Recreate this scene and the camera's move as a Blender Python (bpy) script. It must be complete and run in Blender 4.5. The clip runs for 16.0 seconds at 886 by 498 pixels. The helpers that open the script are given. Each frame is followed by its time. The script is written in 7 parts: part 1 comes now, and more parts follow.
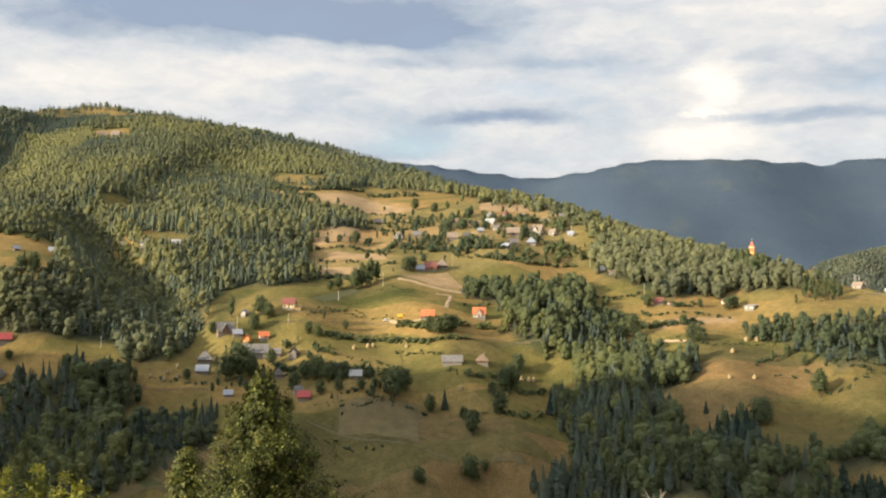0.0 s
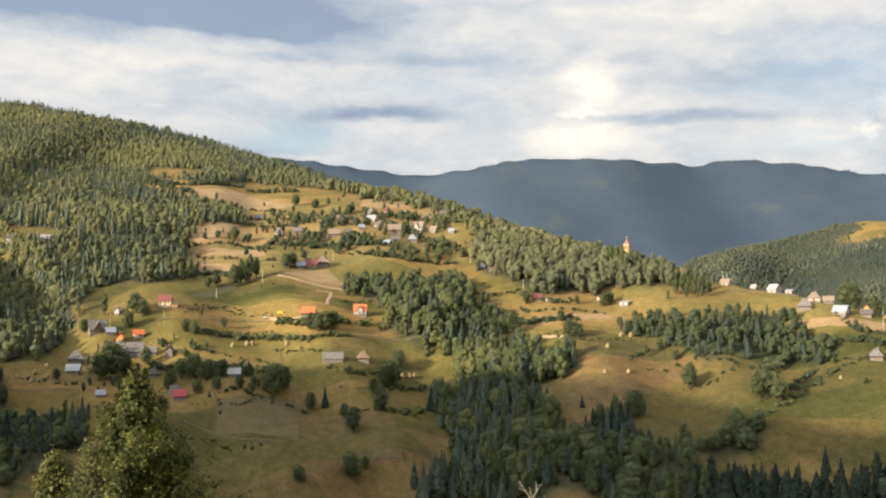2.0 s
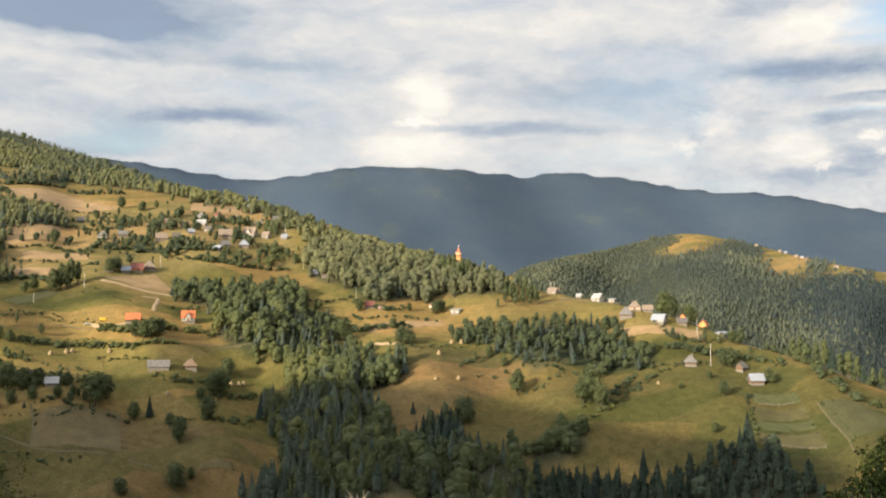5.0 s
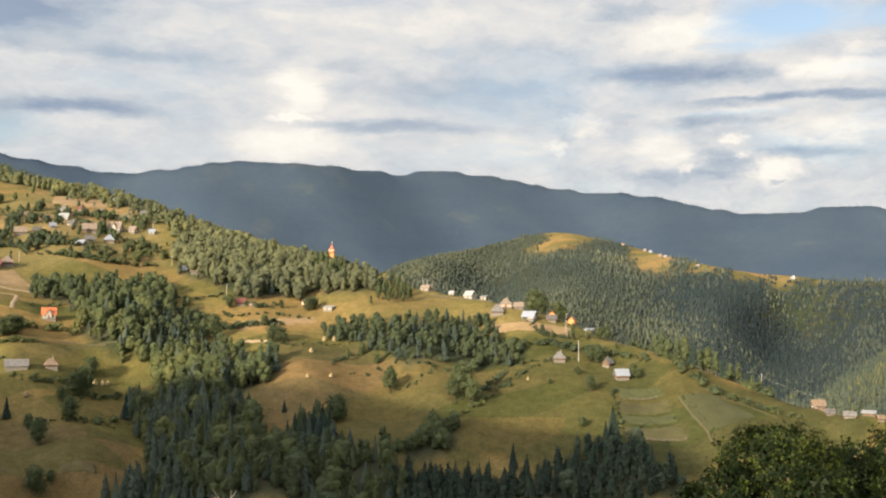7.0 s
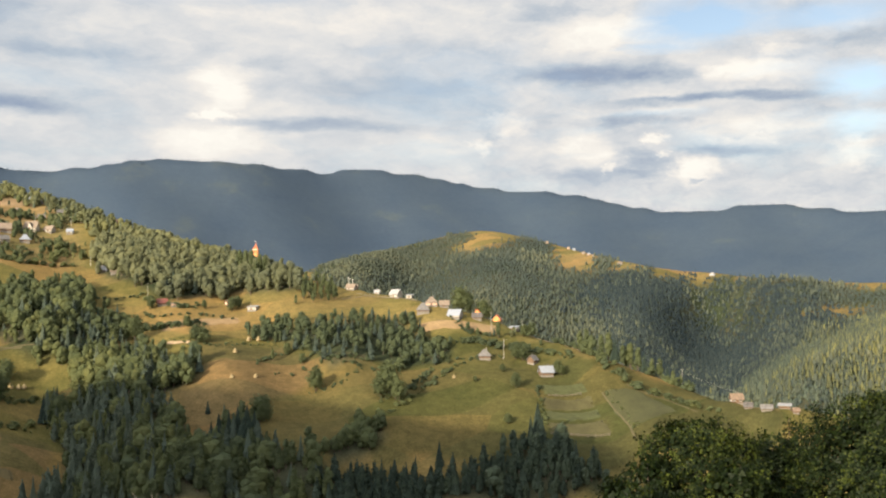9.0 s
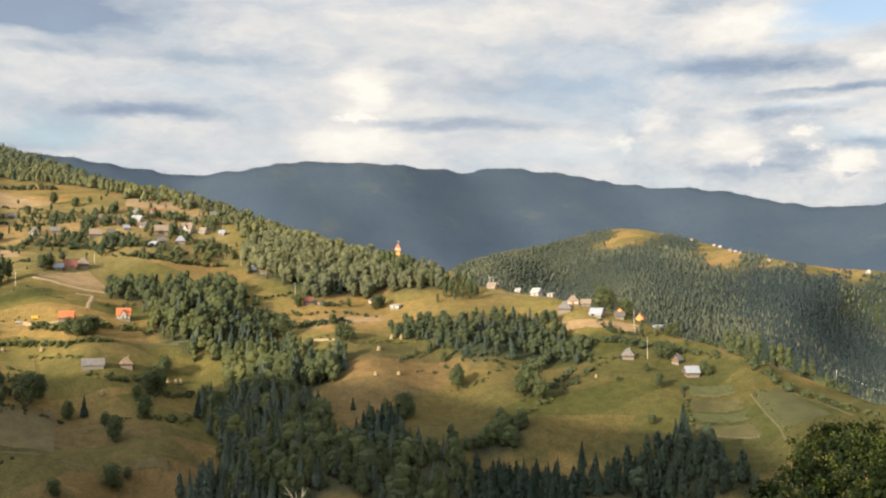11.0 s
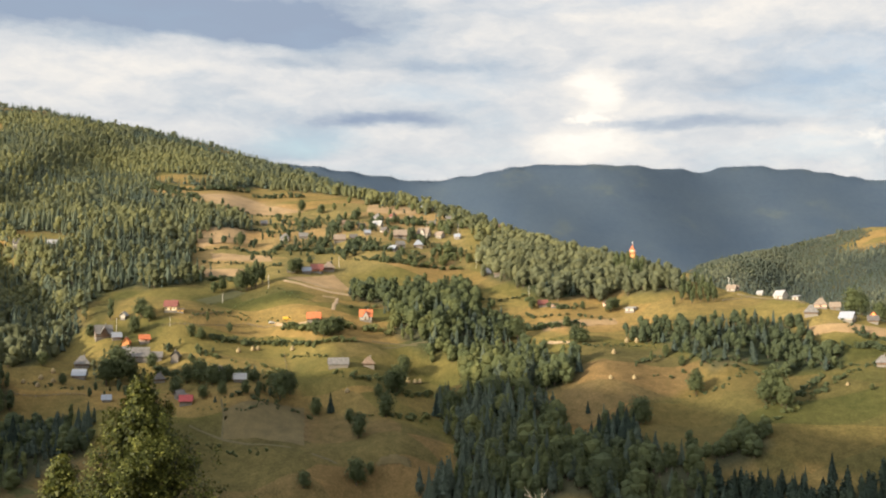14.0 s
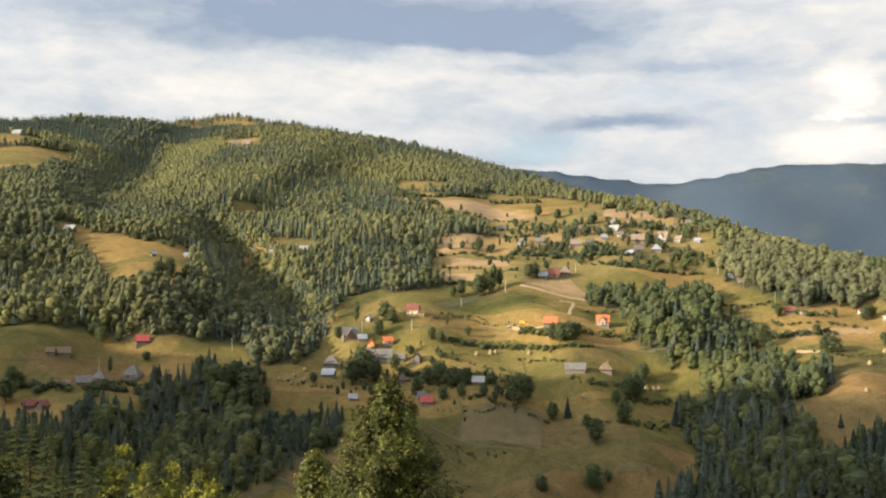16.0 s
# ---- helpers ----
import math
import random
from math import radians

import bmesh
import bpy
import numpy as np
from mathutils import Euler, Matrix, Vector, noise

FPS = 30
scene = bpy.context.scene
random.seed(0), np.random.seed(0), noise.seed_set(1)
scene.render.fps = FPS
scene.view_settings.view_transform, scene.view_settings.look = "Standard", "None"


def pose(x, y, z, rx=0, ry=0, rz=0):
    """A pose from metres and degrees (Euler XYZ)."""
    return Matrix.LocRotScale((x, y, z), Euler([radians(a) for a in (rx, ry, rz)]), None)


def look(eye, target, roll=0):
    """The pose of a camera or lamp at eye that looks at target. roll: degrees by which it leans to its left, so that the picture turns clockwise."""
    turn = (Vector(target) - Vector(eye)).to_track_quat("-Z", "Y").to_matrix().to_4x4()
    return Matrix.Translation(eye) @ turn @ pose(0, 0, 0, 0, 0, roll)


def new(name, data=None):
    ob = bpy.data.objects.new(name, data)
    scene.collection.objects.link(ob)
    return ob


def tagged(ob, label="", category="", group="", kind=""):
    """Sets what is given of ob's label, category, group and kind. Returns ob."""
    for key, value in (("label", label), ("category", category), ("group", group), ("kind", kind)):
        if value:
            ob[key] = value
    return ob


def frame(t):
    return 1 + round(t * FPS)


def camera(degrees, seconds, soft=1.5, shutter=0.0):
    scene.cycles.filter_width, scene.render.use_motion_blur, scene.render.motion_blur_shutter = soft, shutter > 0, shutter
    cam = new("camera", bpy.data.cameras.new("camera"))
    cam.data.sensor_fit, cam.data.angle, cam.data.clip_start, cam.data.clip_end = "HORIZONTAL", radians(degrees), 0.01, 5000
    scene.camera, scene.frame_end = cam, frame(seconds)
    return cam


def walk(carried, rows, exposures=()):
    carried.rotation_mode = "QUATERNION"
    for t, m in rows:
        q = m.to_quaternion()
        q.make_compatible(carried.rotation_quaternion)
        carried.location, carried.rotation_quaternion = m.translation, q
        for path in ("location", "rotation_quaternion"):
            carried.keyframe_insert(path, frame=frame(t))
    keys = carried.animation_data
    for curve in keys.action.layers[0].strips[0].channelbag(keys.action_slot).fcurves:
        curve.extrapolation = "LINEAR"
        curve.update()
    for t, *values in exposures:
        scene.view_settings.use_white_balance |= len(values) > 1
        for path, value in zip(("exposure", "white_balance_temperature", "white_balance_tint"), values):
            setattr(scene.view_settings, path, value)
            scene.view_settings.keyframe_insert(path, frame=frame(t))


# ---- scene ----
# The camera: held at eye height on a hillside, it turns to the right, back and to the left.
cam = camera(46.34, 16.0, 2.1)
EYE = 150.0
# seconds, bearing to the right of north, degrees up, degrees of lean
TURNS = [
    (0.0, 0.00, 2.90, 0.05),
    (0.5, 1.91, 2.74, 0.16),
    (1.0, 3.25, 2.42, -0.22),
    (1.5, 4.67, 2.56, -0.05),
    (2.0, 6.57, 2.72, -0.07),
    (2.5, 8.12, 2.76, -0.02),
    (3.0, 10.15, 2.84, -0.08),
    (3.2, 10.64, 2.91, -0.13),
    (3.9, 12.75, 2.95, -0.02),
    (4.6, 14.74, 3.03, 0.18),
    (5.3, 16.85, 3.08, 0.28),
    (5.5, 17.77, 2.93, 0.26),
    (6.0, 19.45, 2.85, 0.07),
    (6.5, 21.13, 2.94, 0.18),
    (7.0, 22.77, 3.01, 0.31),
    (7.5, 24.61, 2.88, 0.37),
    (8.0, 26.21, 3.03, 0.04),
    (8.2, 26.71, 2.91, -0.03),
    (8.8, 27.10, 2.93, -0.11),
    (9.4, 25.68, 2.98, -0.28),
    (10.3, 22.04, 3.03, -0.44),
    (10.5, 21.15, 3.07, -0.27),
    (11.0, 19.12, 2.88, -0.13),
    (11.5, 17.26, 2.99, -0.17),
    (12.0, 15.10, 3.14, -0.03),
    (12.5, 13.09, 3.22, -0.09),
    (13.0, 10.28, 3.41, -0.11),
    (13.5, 8.10, 3.37, 0.05),
    (14.0, 6.25, 3.03, 0.03),
    (14.5, 3.65, 3.05, -0.19),
    (15.0, 0.72, 2.85, -0.21),
    (15.5, -2.53, 3.02, -0.10),
    (16.0, -6.79, 3.23, 0.56),
]
# the film camera opens up a little towards the wooded hill
BRIGHTER = [(0.0, 1.13), (2.0, 1.10), (5.5, 1.02), (11.5, 1.02), (14.0, 1.09), (16.0, 1.16)]
ARM = 0.4
walk(cam, [(t, pose(ARM * math.sin(radians(b)), ARM * math.cos(radians(b)), EYE, 90, 0, -b) @ pose(0, 0, 0, up, 0, 0) @ pose(0, 0, 0, 0, 0, lean))
           for t, b, up, lean in TURNS], BRIGHTER)

# ---- light ----
SUN_BEARING, SUN_HEIGHT = -118.0, 17.0
world = bpy.data.worlds.new("sky")
scene.world = world
world.use_nodes = True
wt = world.node_tree
wt.nodes.clear()
lamp = bpy.data.lights.new("sun", "SUN")
lamp.energy, lamp.angle, lamp.color = 5.0, radians(0.6), (1.0, 0.85, 0.62)
sun = new("sun", lamp)
sb, sh = radians(SUN_BEARING), radians(SUN_HEIGHT)
sun.matrix_world = look((0, 0, 0), (-math.sin(sb) * math.cos(sh), -math.cos(sb) * math.cos(sh), -math.sin(sh)))

# The sky: layered evening cloud with blue gaps. Cloud masses: bearing, height, half-width, half-height in degrees, how bright (+) or dark (-).
CLOUDS_LEFT = [(-15.1, 16.2, 18.0, 2.6, -0.44), (-2.4, 15.3, 9.0, 1.6, -0.36), (-10.0, 15.2, 9.0, 1.5, -0.16), (-20.9, 14.5, 5.2, 0.7, -0.14), (-28.6, 12.5, 4.7, 1.7, 0.06), (-20.8, 11.5, 7.0, 1.2, 0.1), (-11.3, 12.2, 4.7, 1.6, 0.14),
               (-0.6, 13.0, 6.8, 0.4, -0.12), (2.2, 10.1, 5.9, 0.7, -0.24), (-3.8, 8.4, 3.1, 0.6, -0.2), (0.1, 14.3, 4.1, 0.9, -0.1), (4.5, 14.3, 4.7, 1.3, 0.04), (7.4, 13.1, 4.4, 0.3, -0.13),
               (3.9, 11.6, 1.6, 0.8, 0.12), (-1.4, 8.9, 2.8, 0.8, -0.14)]
CLOUDS_AHEAD = [(-2.4, 14.8, 4.9, 0.9, -0.3), (2.2, 13.5, 6.6, 1.0, -0.13), (18.7, 15.6, 10.3, 1.4, 0.12), (14.9, 11.8, 1.9, 1.6, 0.34), (14.3, 8.8, 4.7, 1.1, 0.3), (20.3, 9.7, 5.0, 0.5, -0.3),
                (23.4, 11.8, 6.2, 1.2, -0.15), (3.1, 10.0, 4.5, 0.5, -0.24), (26.2, 8.4, 3.7, 1.6, 0.06), (17.4, 12.8, 1.9, 0.6, -0.12), (-1.2, 8.5, 3.5, 0.9, -0.1), (8.1, 12.0, 3.7, 1.2, 0.06)]
CLOUDS_RIGHT = [(36.0, 12.4, 5.9, 0.8, -0.34), (43.2, 10.9, 4.5, 0.3, -0.3), (39.0, 10.7, 4.0, 0.4, -0.26), (37.5, 9.8, 4.0, 0.4, -0.22), (36.0, 14.5, 4.6, 1.0, 0.2), (44.0, 12.3, 3.3, 0.8, 0.3),
                (49.1, 13.5, 2.3, 0.5, -0.15), (43.7, 9.2, 3.6, 0.9, 0.24), (42.2, 8.0, 3.0, 0.5, -0.22), (34.7, 8.4, 1.9, 1.4, 0.24), (35.3, 6.7, 3.4, 0.6, -0.14), (49.0, 5.9, 2.9, 0.6, -0.05),
                (26.0, 8.5, 3.8, 0.9, 0.1), (32.3, 15.8, 2.2, 0.6, -0.2)]
PUFFS = [(14.4, 10.1, 1.5, 0.3, 0.5), (15.5, 9.6, 0.9, 0.2, -0.15), (29.6, 9.3, 0.8, 0.7, -0.3), (30.5, 9.7, 1.5, 0.8, 0.32), (29.0, 8.5, 0.6, 0.4, 0.3), (38.2, 7.4, 1.8, 1.0, -0.42),
         (40.7, 7.1, 1.4, 1.0, 0.5), (38.5, 8.8, 0.9, 0.3, 0.42), (36.0, 7.3, 0.4, 0.3, 0.45), (39.0, 8.1, 0.4, 0.2, 0.4), (40.7, 6.6, 0.5, 0.2, -0.5), (48.9, 7.7, 1.2, 0.9, 0.42),
         (43.1, 8.5, 1.8, 0.4, 0.25), (45.2, 13.2, 1.5, 0.4, 0.3), (41.7, 12.3, 1.2, 0.4, 0.25)]
GAPS = [(40.9, 15.0, 5.2, 1.5, 0.8), (48.0, 14.7, 3.2, 0.9, 0.55), (49.1, 11.3, 2.6, 1.2, 0.6), (49.0, 9.2, 2.3, 0.9, 0.55), (39.0, 13.6, 2.8, 0.4, 0.35), (-1.1, 8.9, 3.7, 0.9, 0.3),
        (4.5, 11.5, 3.9, 0.7, 0.22), (-2.8, 8.6, 3.5, 0.7, 0.25), (38.7, 10.1, 3.5, 0.3, 0.25)]


def wmath(op, a, b=None, c=None):
    n = wt.nodes.new("ShaderNodeMath")
    n.operation = op
    for sock, v in zip(n.inputs, (a, b, c)):
        if isinstance(v, bpy.types.NodeSocket):
            wt.links.new(v, sock)
        elif v is not None:
            sock.default_value = v
    return n.outputs[0]


def wvec(op, a, b):
    n = wt.nodes.new("ShaderNodeVectorMath")
    n.operation = op
    for sock, v in zip((n.inputs[0], n.inputs["Scale"] if op == "SCALE" else n.inputs[1]), (a, b)):
        if isinstance(v, bpy.types.NodeSocket):
            wt.links.new(v, sock)
        else:
            sock.default_value = v
    return n.outputs["Value" if op in ("LENGTH", "DOT_PRODUCT") else "Vector"]


def wnoise(vec, scale, detail, rough, out="Fac"):
    n = wt.nodes.new("ShaderNodeTexNoise")
    n.inputs["Scale"].default_value, n.inputs["Detail"].default_value, n.inputs["Roughness"].default_value = scale, detail, rough
    wt.links.new(vec, n.inputs["Vector"])
    return n.outputs[out]


def wblobs(vec, blobs, total, edge=0.15, gain=1.0):
    for b, up, wb, wu, much in blobs:
        r = wvec("LENGTH", wvec("MULTIPLY", wvec("SUBTRACT", vec, (b, up, 0)), (0.8 / wb, 0.8 / wu, 0)), (0, 0, 0))
        n = wt.nodes.new("ShaderNodeMapRange")
        n.interpolation_type = "SMOOTHSTEP"
        for k, v in ((1, edge), (2, 1.0), (3, much * gain), (4, 0.0)):
            n.inputs[k].default_value = v
        wt.links.new(r, n.inputs[0])
        total = wmath("ADD", total, n.outputs[0])
    return total


sky = wt.nodes.new("ShaderNodeTexSky")
sky.sky_type, sky.sun_disc = "NISHITA", False
sky.sun_elevation, sky.sun_rotation = sh, sb
co = wt.nodes.new("ShaderNodeTexCoord")
xyz = wt.nodes.new("ShaderNodeSeparateXYZ")
wt.links.new(co.outputs["Generated"], xyz.inputs[0])
bearing = wmath("MULTIPLY", wmath("ARCTAN2", xyz.outputs[0], xyz.outputs[1]), 57.2958)
height = wmath("MULTIPLY", wmath("ARCSINE", xyz.outputs[2]), 57.2958)
flat = wt.nodes.new("ShaderNodeCombineXYZ")
wt.links.new(bearing, flat.inputs[0])
wt.links.new(height, flat.inputs[1])
long = wvec("MULTIPLY", flat.outputs[0], (0.055, 0.22, 0))
swirl = wvec("MULTIPLY", wvec("SUBTRACT", wnoise(long, 1.6, 5, 0.6, "Color"), (0.5, 0.5, 0.5)), (5.0, 1.3, 0))
curl = wvec("MULTIPLY", wvec("SUBTRACT", wnoise(wvec("MULTIPLY", flat.outputs[0], (0.28, 0.75, 0)), 1.0, 6, 0.62, "Color"), (0.5, 0.5, 0.5)), (2.6, 1.1, 0))
billow = wvec("MULTIPLY", wvec("SUBTRACT", wnoise(wvec("MULTIPLY", flat.outputs[0], (0.9, 1.5, 0)), 1.0, 8, 0.66, "Color"), (0.5, 0.5, 0.5)), (2.6, 1.5, 0))
drift = wvec("ADD", wvec("ADD", flat.outputs[0], swirl), curl)
fleece = wnoise(wvec("MULTIPLY", drift, (0.09, 0.30, 0)), 1.0, 7, 0.58)
value = wmath("MULTIPLY_ADD", wmath("SUBTRACT", fleece, 0.5), 0.9, 0.54)
value = wmath("MULTIPLY_ADD", wmath("SUBTRACT", wnoise(wvec("MULTIPLY", drift, (0.42, 0.9, 0)), 1.0, 8, 0.6), 0.5), 0.5, value)
for masses, gain in ((CLOUDS_LEFT, 1.1), (CLOUDS_AHEAD, 1.2), (CLOUDS_RIGHT, 1.5)):
    value = wblobs(drift, masses, value, 0.15, gain)
value = wblobs(wvec("ADD", flat.outputs[0], billow), PUFFS, value, 0.25, 0.85)
# heaped cloud over the far end of the range
heaped = wt.nodes.new("ShaderNodeMapRange")
heaped.interpolation_type = "SMOOTHSTEP"
for k, v in ((1, 20.0), (2, 36.0), (3, 0.34), (4, 0.8)):
    heaped.inputs[k].default_value = v
wt.links.new(bearing, heaped.inputs[0])
heaps = wnoise(wvec("MULTIPLY", wvec("ADD", flat.outputs[0], billow), (0.30, 0.62, 0)), 1.0, 5, 0.62)
value = wmath("MULTIPLY_ADD", wmath("SUBTRACT", heaps, 0.5), heaped.outputs[0], value)
shade = wt.nodes.new("ShaderNodeValToRGB")
while len(shade.color_ramp.elements) < 5:
    shade.color_ramp.elements.new(0.5)
for e, (p, c) in zip(shade.color_ramp.elements, [(0.0, (0.30, 0.365, 0.475)), (0.3, (0.475, 0.525, 0.585)), (0.58, (0.675, 0.68, 0.685)), (0.8, (0.84, 0.80, 0.745)), (1.0, (0.95, 0.91, 0.83))]):
    e.position, e.color = p, (*c, 1)
wt.links.new(value, shade.inputs[0])
gap = wmath("MULTIPLY_ADD", wmath("SUBTRACT", fleece, 0.5), -1.6, 0.0)
gap = wblobs(drift, GAPS, gap, 0.15, 1.5)
# the cloud opens towards the zenith
opens = wt.nodes.new("ShaderNodeMapRange")
opens.interpolation_type = "SMOOTHSTEP"
for k, v in ((1, 18.0), (2, 48.0), (3, 0.0), (4, 0.22)):
    opens.inputs[k].default_value = v
wt.links.new(height, opens.inputs[0])
gap = wmath("ADD", gap, opens.outputs[0])
clampn = wt.nodes.new("ShaderNodeClamp")
wt.links.new(gap, clampn.inputs[0])
blue = wt.nodes.new("ShaderNodeMix")
blue.data_type = "RGBA"
wt.links.new(clampn.outputs[0], blue.inputs[0])
wt.links.new(shade.outputs[0], blue.inputs[6])
thin = wt.nodes.new("ShaderNodeMix")
thin.data_type, thin.blend_type = "RGBA", "MULTIPLY"
thin.inputs[0].default_value = 1.0
wt.links.new(sky.outputs[0], thin.inputs[6])
thin.inputs[7].default_value = (0.185, 0.165, 0.155, 1)
wt.links.new(thin.outputs[2], blue.inputs[7])
# cloud is brightest round the sun, behind the camera
toward = wvec("DOT_PRODUCT", co.outputs["Generated"], (math.sin(sb) * math.cos(sh), math.cos(sb) * math.cos(sh), math.sin(sh)))
glow = wmath("MULTIPLY_ADD", wmath("POWER", wmath("MAXIMUM", toward, 0.0), 2.0), 4.3, 1.0)
bright = wvec("SCALE", blue.outputs[2], glow)
back = wt.nodes.new("ShaderNodeBackground")
back.inputs[1].default_value = 0.53
wout = wt.nodes.new("ShaderNodeOutputWorld")
wt.links.new(bright, back.inputs[0])
wt.links.new(back.outputs[0], wout.inputs[0])

# ---- lie of the land ----
# Seen from the hillside: a deep valley, the village slope that climbs to a wooded crest,
# a second hill behind it and the far range. Bearings in degrees, 0 is north (+y).
def curve(bearing, stops):
    xs, ys = zip(*stops)
    return np.interp(bearing, xs, ys)


def rounded(bearing, stops, reach):
    return np.mean([curve(bearing + k * reach, stops) for k in (-1, -0.5, 0, 0.5, 1)], axis=0)


def smooth(lo, hi, v):
    s = np.clip((v - lo) / (hi - lo), 0, 1)
    return s * s * (3 - 2 * s)


CREST_VILLAGE = [(-60, 8.83), (-30, 9.33), (-26, 9.95), (-22.2, 9.9), (-19.4, 10.3), (-15.7, 10.22), (-12.6, 9.74), (-9.5, 9.3), (-6.3, 8.68), (-3.2, 7.8), (-1.2, 7.25), (0, 6.8), (1.5, 6.2),
                 (3.3, 5.9), (4.8, 5.75), (6.1, 5.45), (7.5, 4.9), (10.3, 3.9), (12.7, 3.04), (15.6, 2.4), (18, 1.8), (19.8, 1.4), (21.5, 0.95), (24.3, 0.5), (26.4, 0.1),
                 (29.6, -0.75), (31.3, -1.6), (34.7, -2.6), (37.2, -3.5), (38.8, -4.1), (40.4, -4.75), (42.2, -5.2), (45.3, -5.4), (49.3, -5.8), (60, -6.5), (80, -8)]
CREST_BEYOND = [(-60, -2), (5, 0), (15, 1), (17.6, 1), (20.1, 2.08), (22.0, 2.69), (23.9, 3.05), (27.0, 3.73), (28.2, 4.02), (29.5, 4.11), (31.3, 3.67), (33.2, 3.2), (34.4, 2.89), (37.4, 2.12), (40.1, 1.69), (41.5, 1.66), (43.2, 1.41), (46.0, 1.18), (47.8, 1.03), (60, 1), (80, 2)]
CREST_FAR = [(-60, 6.25), (-6, 8.2), (-3.2, 8.14), (0, 7.78), (2.7, 7.27), (6.4, 7.12), (9, 7.64), (11.6, 8.14), (14.7, 8.14), (17, 7.79), (19.4, 7.42), (22.4, 7.57), (24.5, 7.52),
             (26.7, 7.05), (30, 6.45), (33.7, 6.27), (36, 5.71), (38.7, 5.1), (40.9, 5.12), (44.1, 5.42), (46.4, 5.22), (49.5, 4.77), (55, 4.97), (80, 5.25)]
CLIMB = [(-12.0, 465), (-10.6, 480), (-8, 510), (-5, 570), (-2, 645), (0, 705), (2, 790), (4, 900), (5.5, 1060), (8, 1450), (10.5, 1900)]
CLIMB_BEYOND = [(-9, 1200), (-6, 1350), (-2, 1600), (0, 1800), (2, 2050), (4, 2400)]
CLIMB_FAR = [(-6, 2950), (-2, 3150), (2, 3500), (5, 3850), (7.7, 4200)]
NEAR_SIDE = [(0, -1.7), (8, -2.6), (20, -6.5), (45, -17), (90, -34), (200, -72), (330, -108), (400, -118)]
BEHIND = [(0, -1.7), (12, -0.5), (60, 7), (200, 30), (450, 66), (800, 95), (1600, 120), (4900, 80)]
# Unseen hills, added left of the view to shade the lower slopes.
SHADE_HILL = (-740, 80, 180, 270)
SHADE_SPUR = (-480, -20, 70, 130)


def dent(b, up, b0, up0, wb, wu):
    return np.exp(-((b - b0) / wb) ** 2 - ((up - up0) / wu) ** 2)


def lie(b, up):
    """Folds of the village slope: gullies lie farther off, spurs nearer."""
    g = 1 + (0.012 * np.sin(b * 0.9 + up * 0.7) + 0.010 * np.sin(b * 0.37 - up * 1.1 + 1.0)) * (1 - 0.85 * dent(b, up, 28, -6, 5.0, 4.0))
    g = g + 0.17 * dent(b, up, -16 - 0.9 * up, 1.5, 1.7, 4.0) + 0.115 * dent(b, up, -23.6 + 0.94 * (up - 6.5), 6.9, 2.2, 2.2) - 0.05 * dent(b, up, -28.5, 6.2, 2.4, 2.2)
    g = g - 0.05 * dent(b, up, -21.5, 2.0, 3.0, 3.0) - 0.10 * dent(b, up, -17.5 + 1.4 * (up - 6.5), 6.5, 2.4, 2.2) + 0.015 * dent(b, up, -11.0, 6.2, 1.4, 2.6) + 0.04 * dent(b, up, -4.0, 4.5, 1.2, 2.5)
    g = g + 0.05 * dent(b, up, 7.0, -6.5, 3.0, 3.5) + 0.05 * dent(b, up, -20, -6.5, 4.0, 2.5) - 0.03 * dent(b, up, 0.0, -0.5, 3.0, 1.6)
    g = g - 0.015 * dent(b, up, 24, -5, 6.0, 3.0) + 0.04 * dent(b, up, 12.0, 0.0, 4.0, 1.5)
    return g


BEARINGS = np.concatenate([np.arange(-34, 56, 0.25), np.arange(56, 325, 3.0)])
RINGS = np.concatenate([np.geomspace(1.0, 420, 24)[:-1], np.geomspace(420, 1950, 235)[:-1], np.linspace(1950, 2700, 48)[:-1], np.linspace(2700, 4900, 46)])


